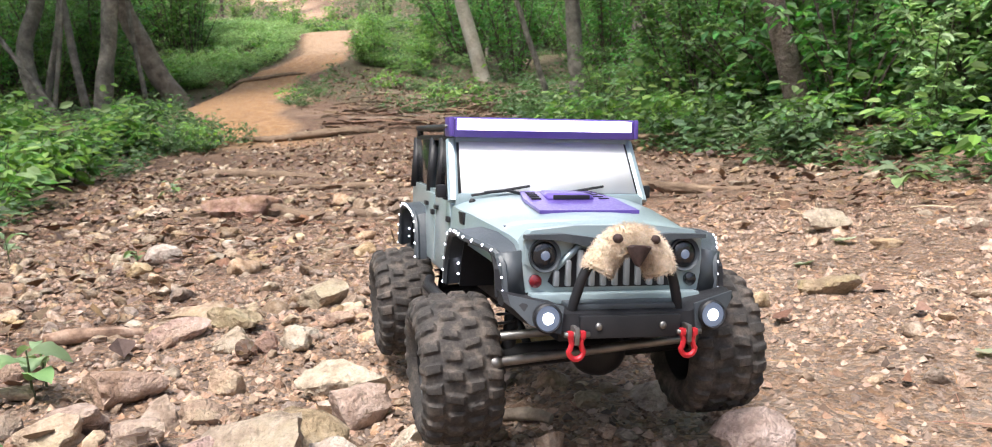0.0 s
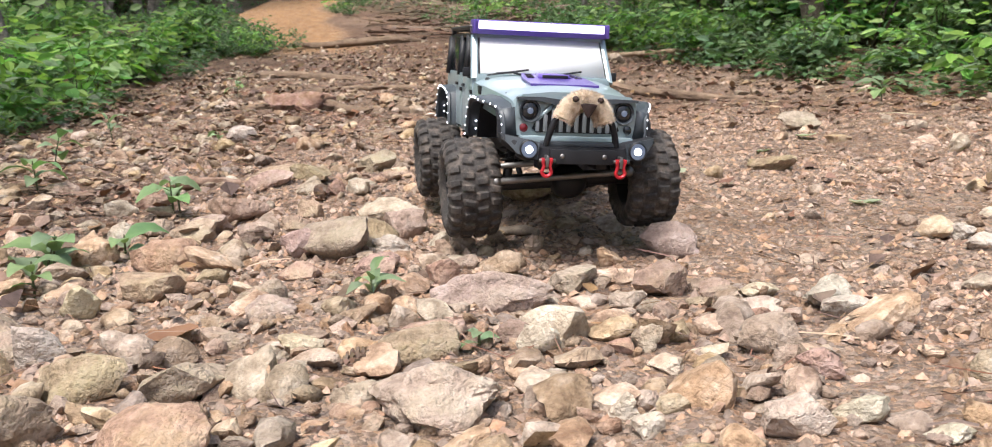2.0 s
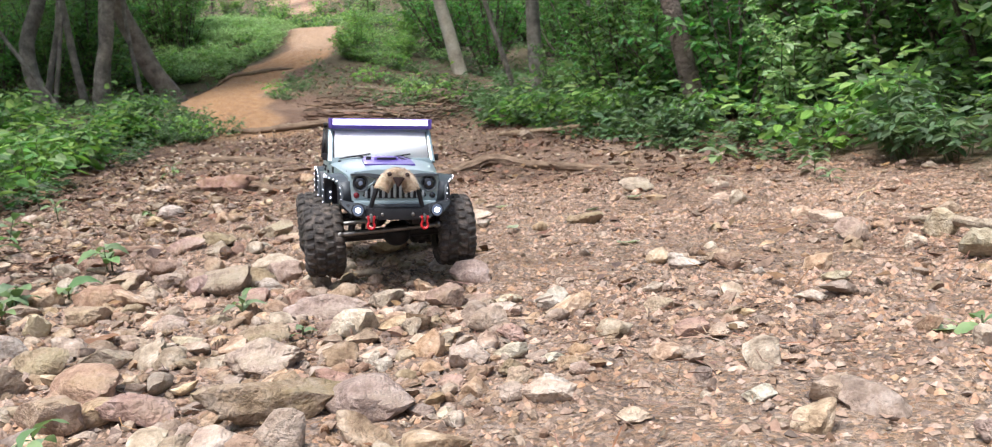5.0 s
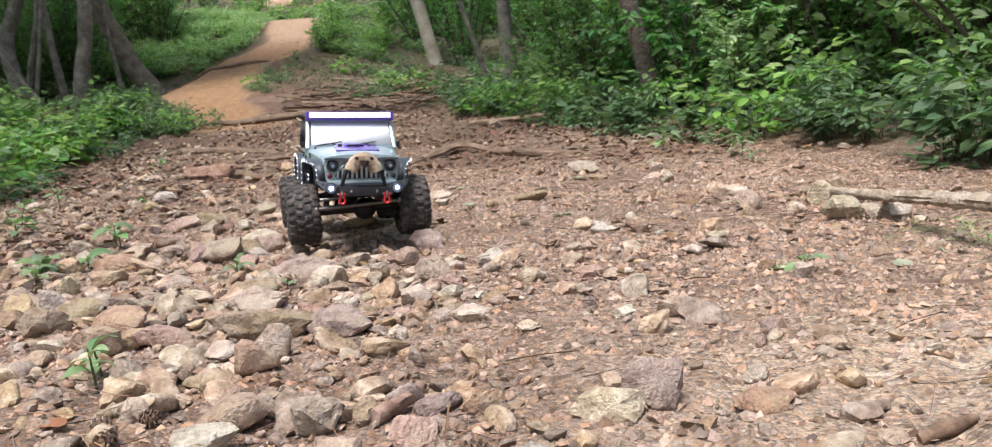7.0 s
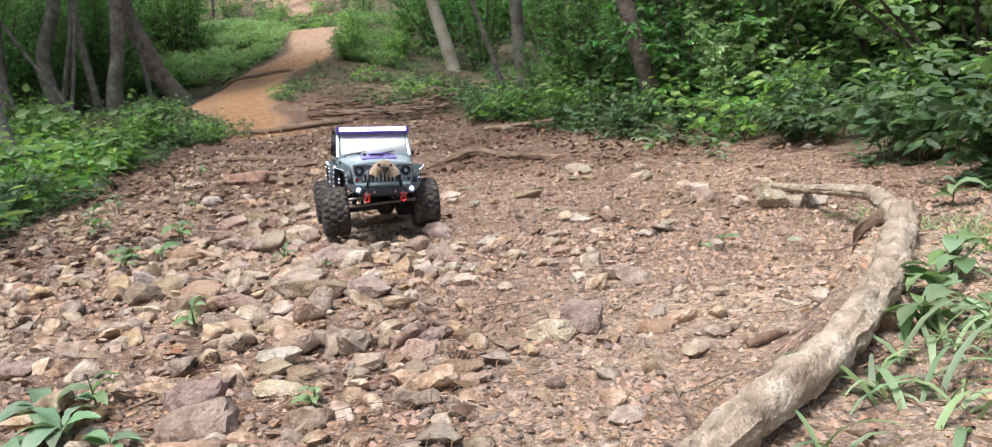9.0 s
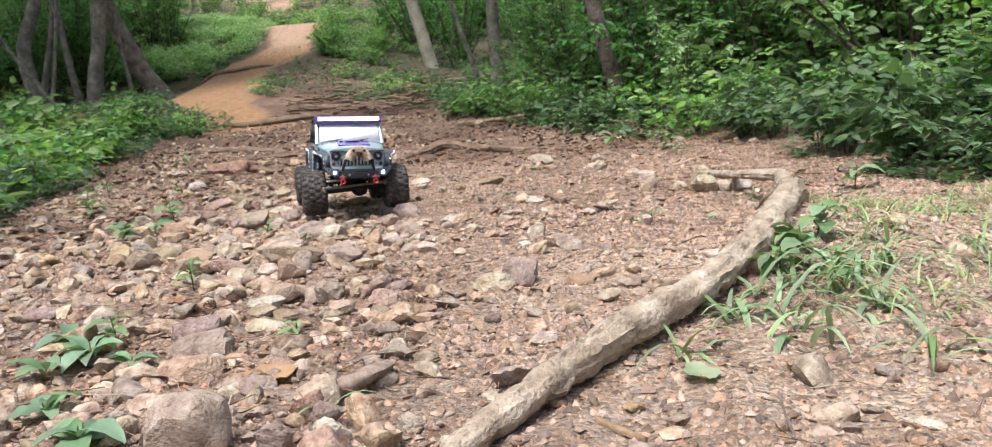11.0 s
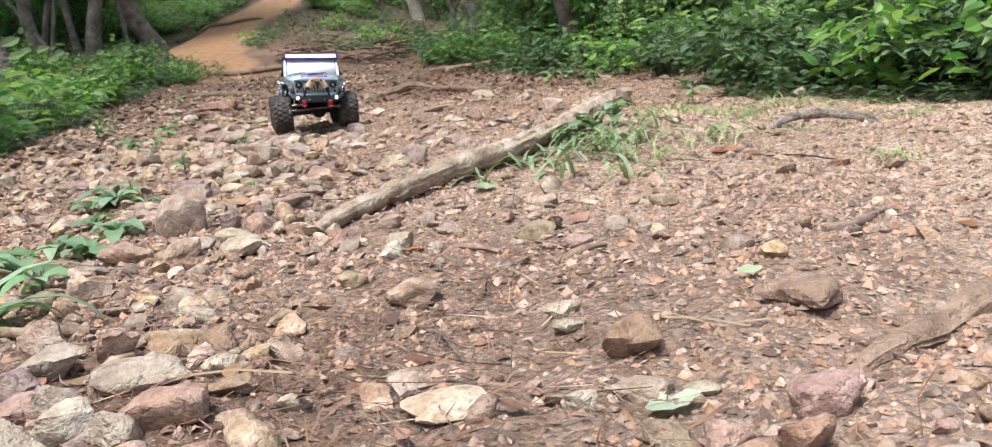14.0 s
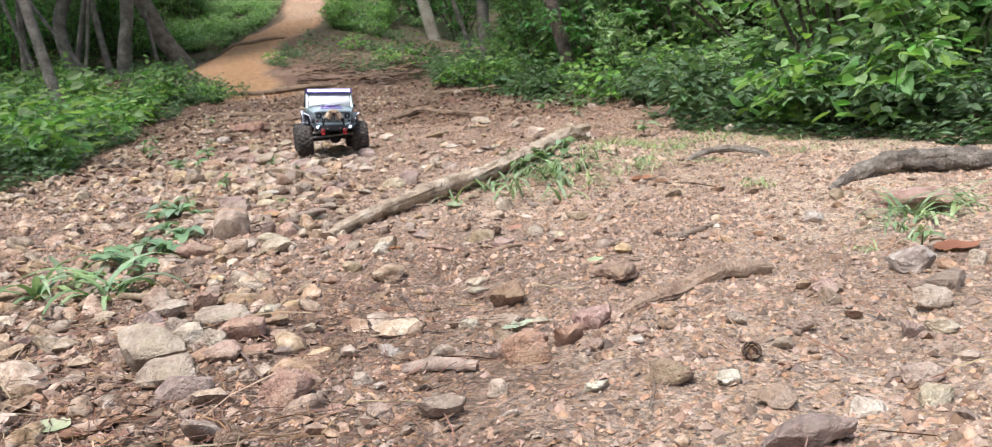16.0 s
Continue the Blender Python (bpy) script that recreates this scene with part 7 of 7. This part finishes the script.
root("long brown root crossing the stony trail", [(0.02, 2.9, 0.0), (0.12, 3.03, 0.012), (0.24, 3.12, 0.024), (0.36, 2.98, 0.006), (0.47, 2.84, 0.012), (0.62, 2.74, 0.004), (0.74, 2.66, -0.01)], [0.014, 0.024, 0.028, 0.022, 0.018, 0.016, 0.01], M_ROOT, 7)
root("low brown root crossing washed-out soil", [(-0.92, 2.76, 0.0), (-0.8, 2.8, 0.006), (-0.66, 2.74, 0.012), (-0.5, 2.7, 0.002), (-0.36, 2.66, 0.006), (-0.2, 2.68, -0.01)], [0.01, 0.016, 0.02, 0.017, 0.014, 0.008], M_ROOT, 8)
root("low brown root crossing washed-out soil", [(-1.4, 4.3, 0.0), (-1.2, 4.3, 0.01), (-1.0, 4.2, 0.014), (-0.8, 4.15, 0.004), (-0.6, 4.05, -0.01)], [0.012, 0.02, 0.022, 0.018, 0.01], M_ROOT, 9)
root("low brown root crossing washed-out soil", [(-0.95, 3.5, 0.0), (-0.7, 3.45, 0.006), (-0.45, 3.48, 0.005), (-0.25, 3.4, -0.005)], [0.009, 0.014, 0.014, 0.008], M_ROOT, 10)
root("dark root forming a step across the clay trail", [(-1.78, 6.80, 0.0), (-1.66, 6.75, 0.015), (-1.5, 6.70, 0.02), (-1.25, 6.74, 0.03), (-1.0, 6.82, 0.025), (-0.78, 6.95, 0.0)], [0.012, 0.024, 0.026, 0.03, 0.028, 0.015], M_ROOT, 11)
root("dark root forming a step across the clay trail", [(-3.45, 12.75, 0.0), (-3.2, 12.7, 0.03), (-2.9, 12.72, 0.03), (-2.62, 12.85, 0.03), (-2.4, 13.0, 0.0)], [0.015, 0.028, 0.026, 0.026, 0.012], M_ROOT, 12)
for i, (a, b, r) in enumerate([((0.53, -1.87), (0.61, -1.9), 0.007), ((0.205, -0.76), (0.255, -0.675), 0.011), ((0.185, -0.27), (0.222, -0.19), 0.008), ((0.05, -1.385), (0.15, -1.39), 0.006), ((0.06, -0.77), (0.125, -0.665), 0.0025),
                               ((-0.09, -0.43), (-0.06, -0.29), 0.0025), ((-0.55, 1.17), (-0.44, 1.2), 0.009), ((0.595, -0.39), (0.645, -0.375), 0.005), ((0.515, -1.165), (0.565, -1.22), 0.004), ((-0.29, 0.15), (-0.21, 0.13), 0.005),
                               ((-0.005, 0.835), (0.045, 0.8), 0.006), ((0.45, -0.905), (0.485, -0.945), 0.003), ((0.62, -1.33), (0.68, -1.29), 0.004), ((0.2, -2.1), (0.33, -2.02), 0.004), ((0.92, -1.3), (1.02, -1.22), 0.004)]):
    mid = ((a[0] + b[0]) / 2 + 0.006, (a[1] + b[1]) / 2 - 0.005)
    root("short weathered stick lying on the soil", [(*a, r * 0.7), (*mid, r * 1.3), (*b, r * 0.8)], [r, r * 1.1, r * 0.75], M_TWIG, 30 + i, "stick", "stick", n=8, group="fallen sticks")
for i, (a, b) in enumerate([((0.3, 4.9), (1.1, 4.4)), ((-0.3, 9.0), (0.5, 8.2)), ((-0.9, 8.6), (-0.2, 9.4)), ((0.1, 7.4), (0.9, 6.9)), ((-1.2, 10.2), (-0.3, 10.0)), ((0.0, 10.8), (0.9, 11.2)), ((-0.6, 7.8), (0.1, 8.1))]):
    root("bare fallen branch on forest litter", [(*a, 0.03), ((a[0] + b[0]) / 2, (a[1] + b[1]) / 2 + 0.03, 0.05), (*b, 0.05)], [0.014, 0.011, 0.007], M_TWIG, 60 + i, "fallen_branch", "branch", n=7, group="fallen branches")


# ---- leaves, needles and twigs on the ground ----
def blade_leaf(long, wide, curl, fold, seed, ragged=0.08):
    """A leaf blade with a midrib fold and a wavy, curled rim, lying along +x."""
    rng = random.Random(seed)
    rows, v, f = 9, [], []
    for i in range(rows):
        t = i / (rows - 1)
        w = wide * 0.5 * math.sin(math.pi * min(1, t * 0.93 + 0.06)) ** 0.75 * (1 + ragged * rng.uniform(-1, 1))
        lift = curl * long * (t - 0.4) ** 2
        for q in (-1, -0.5, 0, 0.5, 1):
            v.append((t * long, q * w, lift + abs(q) * w * fold + 0.05 * wide * rng.uniform(-1, 1) * abs(q)))
    for i in range(rows - 1):
        for q in range(4):
            a = i * 5 + q
            f.append((a, a + 5, a + 6, a + 1))
    return v, f


for i, (x, y, long, spin, curl) in enumerate([(0.96, -0.65, 0.07, 20, 0.9), (1.14, -0.5, 0.05, 160, 0.8), (0.67, -1.09, 0.05, 70, 0.7), (0.08, -0.69, 0.1, 30, 0.6), (0.03, -0.77, 0.085, 10, 0.5), (0.34, -2.05, 0.07, 200, 1.2), (0.21, -1.99, 0.08, 40, 1.1), (-0.28, 0.38, 0.06, 20, 0.9),
                                              (-0.29, 0.61, 0.05, 70, 0.8), (0.23, 0.92, 0.06, 190, 0.6), (-0.16, -0.17, 0.04, 0, 0.5), (-0.12, -0.21, 0.04, 330, 0.5), (-0.03, -0.41, 0.06, 50, 0.7), (1.06, -1.35, 0.035, 90, 0.5), (1.0, -0.7, 0.05, 15, 0.8), (1.23, -1.6, 0.09, 25, 0.8), (0.13, -1.93, 0.08, 100, 0.5), (0.47, -1.16, 0.05, 240, 0.9)]):
    v, f = blade_leaf(long * 0.85, long * 0.5, curl * 0.3, 0.3, i, 0.3)
    thing("dead_leaf", "curled brown dead leaf on the ground", "leaf", pose(x, y, hz(x, y) + 0.001, random.uniform(-8, 8), random.uniform(-5, 4), spin), "fallen dead leaves", data=Geo().add(v, f).mesh("dead_leaf", M_DRY))
for i, (x, y, long, spin) in enumerate([(0.56, -0.86, 0.065, 100), (0.77, -1.5, 0.04, 30), (0.44, 1.43, 0.05, 10), (0.26, 1.2, 0.045, 40), (0.24, 1.59, 0.05, 30), (0.56, 1.62, 0.06, 350), (0.44, 0.88, 0.06, 0), (0.8, 0.1, 0.05, 60), (0.64, -1.75, 0.06, 20), (0.68, 0.17, 0.04, 200), (0.21, -1.96, 0.06, 170)]):
    long *= 0.66
    v, f = blade_leaf(long, long * 0.75, 0.35, 0.25, i + 50, 0.22)
    thing("fallen_leaf", "pale green fallen leaf lying on the trail", "leaf", pose(x, y, hz(x, y) + 0.004, random.uniform(-8, 8), random.uniform(-3, 3), spin), "fallen green leaves", data=Geo().add(v, f).mesh("fallen_leaf", M_FALLEN))


def strewn(name, label, count, long, wide, mat, seed, area, bendy=0.25, where=None, lift=0.006, curl=0.0):
    """Thin needles, twigs or leaf scraps in one mesh: bent three-step ribbons lying at random."""
    rng = np.random.default_rng(seed)
    x, y = rng.uniform(area[0], area[1], count * 5), area[2] + (area[3] - area[2]) * rng.uniform(0, 1, count * 5) ** 1.3
    keep = np.nonzero(rng.uniform(0, 1, len(x)) < where(x, y))[0][:count] if where else np.arange(count)
    x, y = x[keep], y[keep]
    n = len(x)
    a, L, W = rng.uniform(0, 6.28, n), rng.uniform(long[0], long[1], n), rng.uniform(wide[0], wide[1], n)
    b = rng.normal(0, bendy, n)
    tilt, h = rng.normal(0, 0.10, n), rng.uniform(0.0, lift * 2.2, n)
    v = np.zeros((n, 6, 3))
    roll = rng.normal(0, 0.5, n)
    for i in range(3):
        t = i / 2 - 0.5
        aa = a + b * t * 2
        cx, cy = x + np.cos(aa) * L * t, y + np.sin(aa) * L * t
        cz = height(cx, cy) + h + tilt * L * t + curl * L * (4 * t * t - 0.3)
        taper = 1.0 if curl == 0 else (0.2, 1.0, 0.15)[i]
        for q, s in ((0, -0.5), (1, 0.5)):
            v[:, i * 2 + q] = np.stack([cx - np.sin(aa) * W * s * taper, cy + np.cos(aa) * W * s * taper, cz + W * s * roll * taper], -1)
    f = (np.arange(n)[:, None, None] * 6 + np.array([(0, 1, 3, 2), (2, 3, 5, 4)])).reshape(-1, 4)
    return thing(name, label, "litter", kind="stuff", data=np_mesh(name, v.reshape(-1, 3), f, mat))


def littered(x, y):
    inside = np.clip((edge_right(y) - x + 0.3) / 0.3, 0, 1)
    clean = 1 - 0.93 * np.clip((x - 0.4) / 0.35, 0, 1) * np.clip((0.6 - y) / 0.4, 0, 1)
    return clean * np.clip(0.35 + 0.75 * vnoise(x, y, 1.8, 41) + 0.3 * vnoise(x, y, 6.0, 42) + 0.5 * np.clip((-1.2 - y) / 0.6, 0, 1) * np.clip((0.9 - x) / 0.4, 0, 1) + 0.45 * duff_mask(x, y), 0.04, 1) * inside


strewn("pine_needles", "reddish brown dry pine needles strewn on soil", 26000, (0.025, 0.085), (0.0006, 0.0012), M_NEEDLE, 51, (-1.2, 1.9, -3.3, 2.6), 0.3, littered)
strewn("dry_straw", "pale dry straw stems strewn on soil", 1300, (0.03, 0.11), (0.0008, 0.0017), M_STRAW, 57, (-1.3, 1.8, -3.1, 2.6), 0.12, littered, 0.006)
strewn("twig_litter", "thin dry twigs strewn on soil and gravel", 1600, (0.03, 0.13), (0.0012, 0.003), M_TWIGS, 52, (-1.4, 1.9, -3.3, 3.5), 0.2, littered, 0.005)
strewn("leaf_litter", "scraps of brown dead leaves on soil", 2600, (0.01, 0.03), (0.005, 0.012), M_LITTER, 53, (-1.6, 2.0, -3.3, 4.5), 0.3, littered, 0.006, 0.12)
strewn("forest_litter", "brown leaf litter under the trees", 14000, (0.02, 0.06), (0.012, 0.03), M_LITTER, 54, (-5.0, 3.0, 2.5, 13.0), 0.3, lambda x, y: 0.1 + 0.6 * np.clip((x - edge_right(y) + 0.3) / 0.3, 0, 1) + 0.4 * np.clip((edge_left(y) - x + 0.3) / 0.3, 0, 1) - trail_mask(x, y), 0.01, 0.1)

strewn("forest_litter", "brown leaf litter on the forest floor beside the trail", 22000, (0.025, 0.075), (0.014, 0.038), M_LITTER, 60, (-9.0, 9.0, -9.0, 13.0), 0.3, lambda x, y: np.clip(0.5 + 0.6 * vnoise(x, y, 0.9, 48), 0.1, 1) * np.maximum(np.clip((x - edge_right(y) - 0.4) / 0.4, 0, 1), np.clip((edge_left(y) - x - 0.3) / 0.4, 0, 1)), 0.01, 0.1)
strewn("trail_litter", "red-brown dead leaves littering the trail side", 6500, (0.014, 0.04), (0.008, 0.022), M_LITTER, 56, (-1.6, 1.4, 0.4, 6.6), 0.3, lambda x, y: 0.03 + duff_mask(x, y) * (0.55 + 0.5 * vnoise(x, y, 2.6, 46)), 0.008, 0.12)
strewn("bark_mulch", "brown shreds of bark and leaves on soil", 20000, (0.007, 0.026), (0.0008, 0.0026), M_TWIGS, 55, (-1.3, 1.9, -3.3, 3.2), 0.4, lambda x, y: 0.03 + littered(x, y), 0.004, 0.05)

strewn("bark_chips", "small flakes of bark and dry leaf trodden into soil", 15000, (0.004, 0.011), (0.0016, 0.0042), M_CHIP, 59, (-0.6, 1.9, -3.1, 2.4), 0.4, lambda x, y: np.clip((edge_right(y) - x + 0.3) / 0.3, 0, 1) * np.clip(0.3 + 0.5 * vnoise(x, y, 2.4, 47) + 0.4 * np.clip((x - 0.3) / 0.3, 0, 1), 0.05, 1), 0.002, 0.08)

strewn("brush_pile", "heap of thin dark bare twigs beside the clay trail", 900, (0.15, 0.6), (0.006, 0.014), M_TWIGS, 58, (-1.3, 0.6, 6.9, 10.6), 0.5, lambda x, y: np.exp(-(((x + 0.42) / 0.5) ** 2 + ((y - 8.4) / 1.2) ** 2)), 0.05)

# ---- weeds, grass and cones on the trail ----


def weed(x, y, tall, leaves, long, wide, seed, label, mat=None):
    """A small plant: a stem and single broad leaves."""
    rng = random.Random(seed)
    ob = thing("weed", label, "plant", pose(x, y, hz(x, y), 0, 0, rng.uniform(0, 360)), "weeds on the trail")
    bow = Vector((rng.uniform(-0.3, 0.3) * tall, rng.uniform(-0.3, 0.3) * tall, tall))
    part("stem", Geo().tube([(0, 0, -0.01), bow * 0.5, bow], [0.0016, 0.0013, 0.0008], 6), M_STEM, ob)
    v, f = blade_leaf(long, wide, -0.9, 0.18, seed)
    me = Geo().add(v, f).mesh("leaf", mat or M_WEED)
    for i in range(leaves):
        t = 0.35 + 0.65 * (i + 1) / leaves
        s = rng.uniform(0.65, 1.1)
        part("leaf", me, None, ob, "", pose(*(bow * t), rng.uniform(-18, 18), rng.uniform(-28, 8), i * 137.5 + rng.uniform(-25, 25)) @ Matrix.Diagonal((s, s, s, 1)))
    return ob


WEEDS = [(-0.45, 0.93, 0.05, 4, 0.055, 0.034), (-0.47, 0.63, 0.045, 5, 0.05, 0.032), (-0.43, 0.72, 0.035, 4, 0.045, 0.028), (-0.11, 0.51, 0.03, 6, 0.036, 0.012), (-0.46, 0.98, 0.05, 5, 0.03, 0.016), (0.0, 0.36, 0.015, 4, 0.02, 0.011), (-0.73, 1.11, 0.05, 5, 0.05, 0.03),
         (-0.11, -0.1, 0.05, 6, 0.035, 0.016), (-0.48, 0.63, 0.03, 4, 0.035, 0.02), (0.12, -0.47, 0.02, 4, 0.025, 0.014), (-0.45, 0.55, 0.04, 5, 0.04, 0.022), (-0.13, -0.03, 0.04, 5, 0.035, 0.016), (-0.12, -0.43, 0.04, 5, 0.035, 0.015)]
for i, row in enumerate(WEEDS):
    weed(*row, i, "small green weed growing between trail stones")
for i, row in enumerate([(-0.12, -0.52, 0.02, 8, 0.055, 0.024), (-0.18, -0.44, 0.018, 7, 0.05, 0.022), (-0.06, -0.56, 0.016, 7, 0.045, 0.02), (-0.03, -0.80, 0.022, 7, 0.06, 0.03), (-0.10, -0.70, 0.02, 6, 0.055, 0.026), (-0.09, -0.88, 0.02, 6, 0.06, 0.03), (-0.02, -0.95, 0.02, 6, 0.055, 0.028), (-0.16, -0.56, 0.018, 5, 0.05, 0.024), (-0.06, -1.08, 0.035, 7, 0.06, 0.026), (-0.12, -1.0, 0.03, 6, 0.055, 0.028), (0.0, -1.15, 0.03, 6, 0.05, 0.022)]):
    weed(*row, 40 + i, "leafy dark green weed on gravel", M_DARKWEED)
for i, row in enumerate([(0.94, 2.25, 0.06, 5, 0.07, 0.035), (1.08, 1.78, 0.07, 6, 0.06, 0.03), (1.06, 1.6, 0.04, 5, 0.045, 0.02), (1.14, 0.27, 0.05, 6, 0.05, 0.022), (0.7, 0.15, 0.02, 3, 0.03, 0.015), (1.21, -1.59, 0.03, 4, 0.04, 0.012), (0.72, -0.56, 0.035, 6, 0.045, 0.028), (0.78, -0.47, 0.04, 7, 0.045, 0.028), (0.83, -0.38, 0.045, 7, 0.045, 0.028), (0.80, -0.55, 0.035, 5, 0.04, 0.026), (-1.0, 2.0, 0.06, 5, 0.05, 0.025), (-0.9, 1.5, 0.06, 5, 0.05, 0.028), (-1.05, 3.2, 0.06, 6, 0.06, 0.03), (-0.7, 1.9, 0.03, 4, 0.04, 0.02)]):
    weed(*row, 60 + i, "small green weed beside the trail")


def tuft(x, y, blades, long, wide, spread, seed, label, single, flat=0.0):
    """A tuft of arching grass blades: broad ones each a part, wisps joined."""
    rng = random.Random(seed)
    clump = Geo()
    ob = thing("grass_tuft", label, "grass", pose(x, y, hz(x, y)), "grass tufts beside the trail") if single else None
    for i in range(blades):
        a, L, W = rng.uniform(0, 6.28), long * rng.uniform(0.5, 1.1), wide * rng.uniform(0.6, 1.2)
        lean, r0 = rng.uniform(0.55, 1.35), spread * rng.random()
        b = rng.uniform(0, 6.28)
        px, py, pz = r0 * math.cos(b), r0 * math.sin(b), -0.004
        up = 1.35 - lean * 0.5 - flat * rng.uniform(0.6, 1.1)
        v, f = [], []
        for q in range(7):
            t = q / 6
            w = W * 0.5 * (1 - t) ** 0.7 * (0.6 + 0.4 * min(1, t * 4)) + 0.0002
            v.append((px - math.sin(a) * w, py + math.cos(a) * w, pz))
            v.append((px, py, pz - w * 0.35))
            v.append((px + math.sin(a) * w, py - math.cos(a) * w, pz))
            d = L / 6
            px, py, pz = px + math.cos(a) * math.cos(up) * d, py + math.sin(a) * math.cos(up) * d, pz + math.sin(up) * d
            up = max(-0.15, up - lean * 0.42) if flat else up - lean * 0.42
        for k in range(0, 18, 3):
            f += [(k, k + 1, k + 4, k + 3), (k + 1, k + 2, k + 5, k + 4)]
        if single:
            part("blade", Geo().add(v, f), M_BLADE, ob)
        else:
            clump.add(v, f)
    return ob or thing("grass_wisps", label, "grass", pose(x, y, hz(x, y)), kind="stuff", data=clump.mesh("grass_wisps", M_GRASS))


def tufts(rows, first):
    for i, (x, y, b, L, w, s) in enumerate(rows):
        tuft(x, y, int(b * (1.5 if w > 0.004 else 1.9)), L if w > 0.004 else L * 0.7, w * 0.95, s * 1.15, first + i, "tuft of long green grass blades" if w > 0.004 else "wispy tuft of thin yellow-green grass", w > 0.004)


tufts([(-0.11, -1.31, 7, 0.19, 0.02, 0.02), (0.03, -1.37, 8, 0.18, 0.02, 0.03), (-0.08, -1.22, 8, 0.15, 0.014, 0.04), (1.32, -1.32, 22, 0.15, 0.008, 0.05), (1.4, -1.25, 18, 0.13, 0.007, 0.05), (1.25, -1.42, 12, 0.11, 0.005, 0.04), (0.69, -0.72, 8, 0.15, 0.0095, 0.05), (0.76, -0.62, 11, 0.15, 0.009, 0.06), (0.71, -0.60, 9, 0.13, 0.009, 0.04), (0.78, -0.54, 16, 0.14, 0.005, 0.06), (0.78, -0.6, 18, 0.15, 0.004, 0.08)], 0)
tufts([(0.86, -0.66, 14, 0.13, 0.004, 0.08), (0.95, -0.55, 12, 0.13, 0.004, 0.09), (0.80, -0.68, 8, 0.15, 0.009, 0.06), (0.84, -0.54, 11, 0.15, 0.007, 0.06), (0.79, -0.79, 6, 0.13, 0.009, 0.05), (0.88, -0.42, 12, 0.14, 0.006, 0.07), (0.93, -0.3, 16, 0.13, 0.004, 0.08), (0.96, -0.15, 36, 0.11, 0.003, 0.09), (1.06, -0.2, 36, 0.11, 0.003, 0.09), (1.18, -0.07, 36, 0.11, 0.003, 0.1), (1.08, 0.02, 36, 0.10, 0.003, 0.1)], 11)
tufts([(1.0, 0.08, 30, 0.10, 0.003, 0.09), (1.28, 0.02, 30, 0.1, 0.003, 0.1), (1.0, -0.42, 24, 0.12, 0.005, 0.07), (0.64, -0.67, 6, 0.12, 0.009, 0.02), (0.555, -0.76, 4, 0.1, 0.008, 0.012), (0.21, -0.80, 5, 0.06, 0.006, 0.008), (1.2, -0.84, 12, 0.1, 0.004, 0.04), (0.71, 0.16, 6, 0.06, 0.004, 0.02), (1.16, -1.53, 10, 0.07, 0.004, 0.03)], 22)

# short flattened yellow-green grass on the bank behind the exposed root
grass_rng = random.Random(77)
for i in range(56):
    x, y = 0.92 + 0.75 * grass_rng.random(), -0.42 + 0.85 * grass_rng.random() ** 1.2
    tuft(x, y, grass_rng.randint(26, 44), grass_rng.uniform(0.08, 0.15), 0.0026, 0.09, 100 + i, "low flattened yellow-green grass on the bank", False, 0.85)


def cone(x, y, size, seed):
    """A small dark pine cone of overlapping scales."""
    g = Geo().ball((0, 0, 0), (size * 0.3, size * 0.3, size * 0.48), 2)
    for i in range(46):
        t = i / 46
        a, z = i * 2.4, size * (t - 0.5)
        r = size * 0.34 * math.sin(math.pi * (0.12 + 0.8 * t)) ** 0.6
        m = Matrix.Translation((math.cos(a) * r, math.sin(a) * r, z)) @ Matrix.Rotation(a, 4, "Z") @ Matrix.Rotation(radians(-35), 4, "Y")
        g.add([(m @ Vector((p * size * 0.11, q * size * 0.09, s * size * 0.025)))[:] for s in (-1, 1) for q in (-1, 1) for p in (-1, 1)], [(0, 2, 3, 1), (4, 5, 7, 6), (0, 1, 5, 4), (2, 6, 7, 3), (0, 4, 6, 2), (1, 3, 7, 5)])
    return thing("pine_cone", "small dark brown pine cone on gravel", "pine cone", pose(x, y, hz(x, y) + size * 0.42, 80, 10, seed * 70), "pine cones", data=g.mesh("pine_cone", M_TWIGS))


for i, (x, y, s) in enumerate([(-0.04, -0.27, 0.022), (-0.02, -0.22, 0.02), (-0.055, -0.245, 0.021), (-0.27, 1.04, 0.026), (0.27, -0.36, 0.024), (0.88, -1.96, 0.022), (0.64, -1.1, 0.02), (-0.09, 0.33, 0.02)]):
    cone(x, y, s, i)
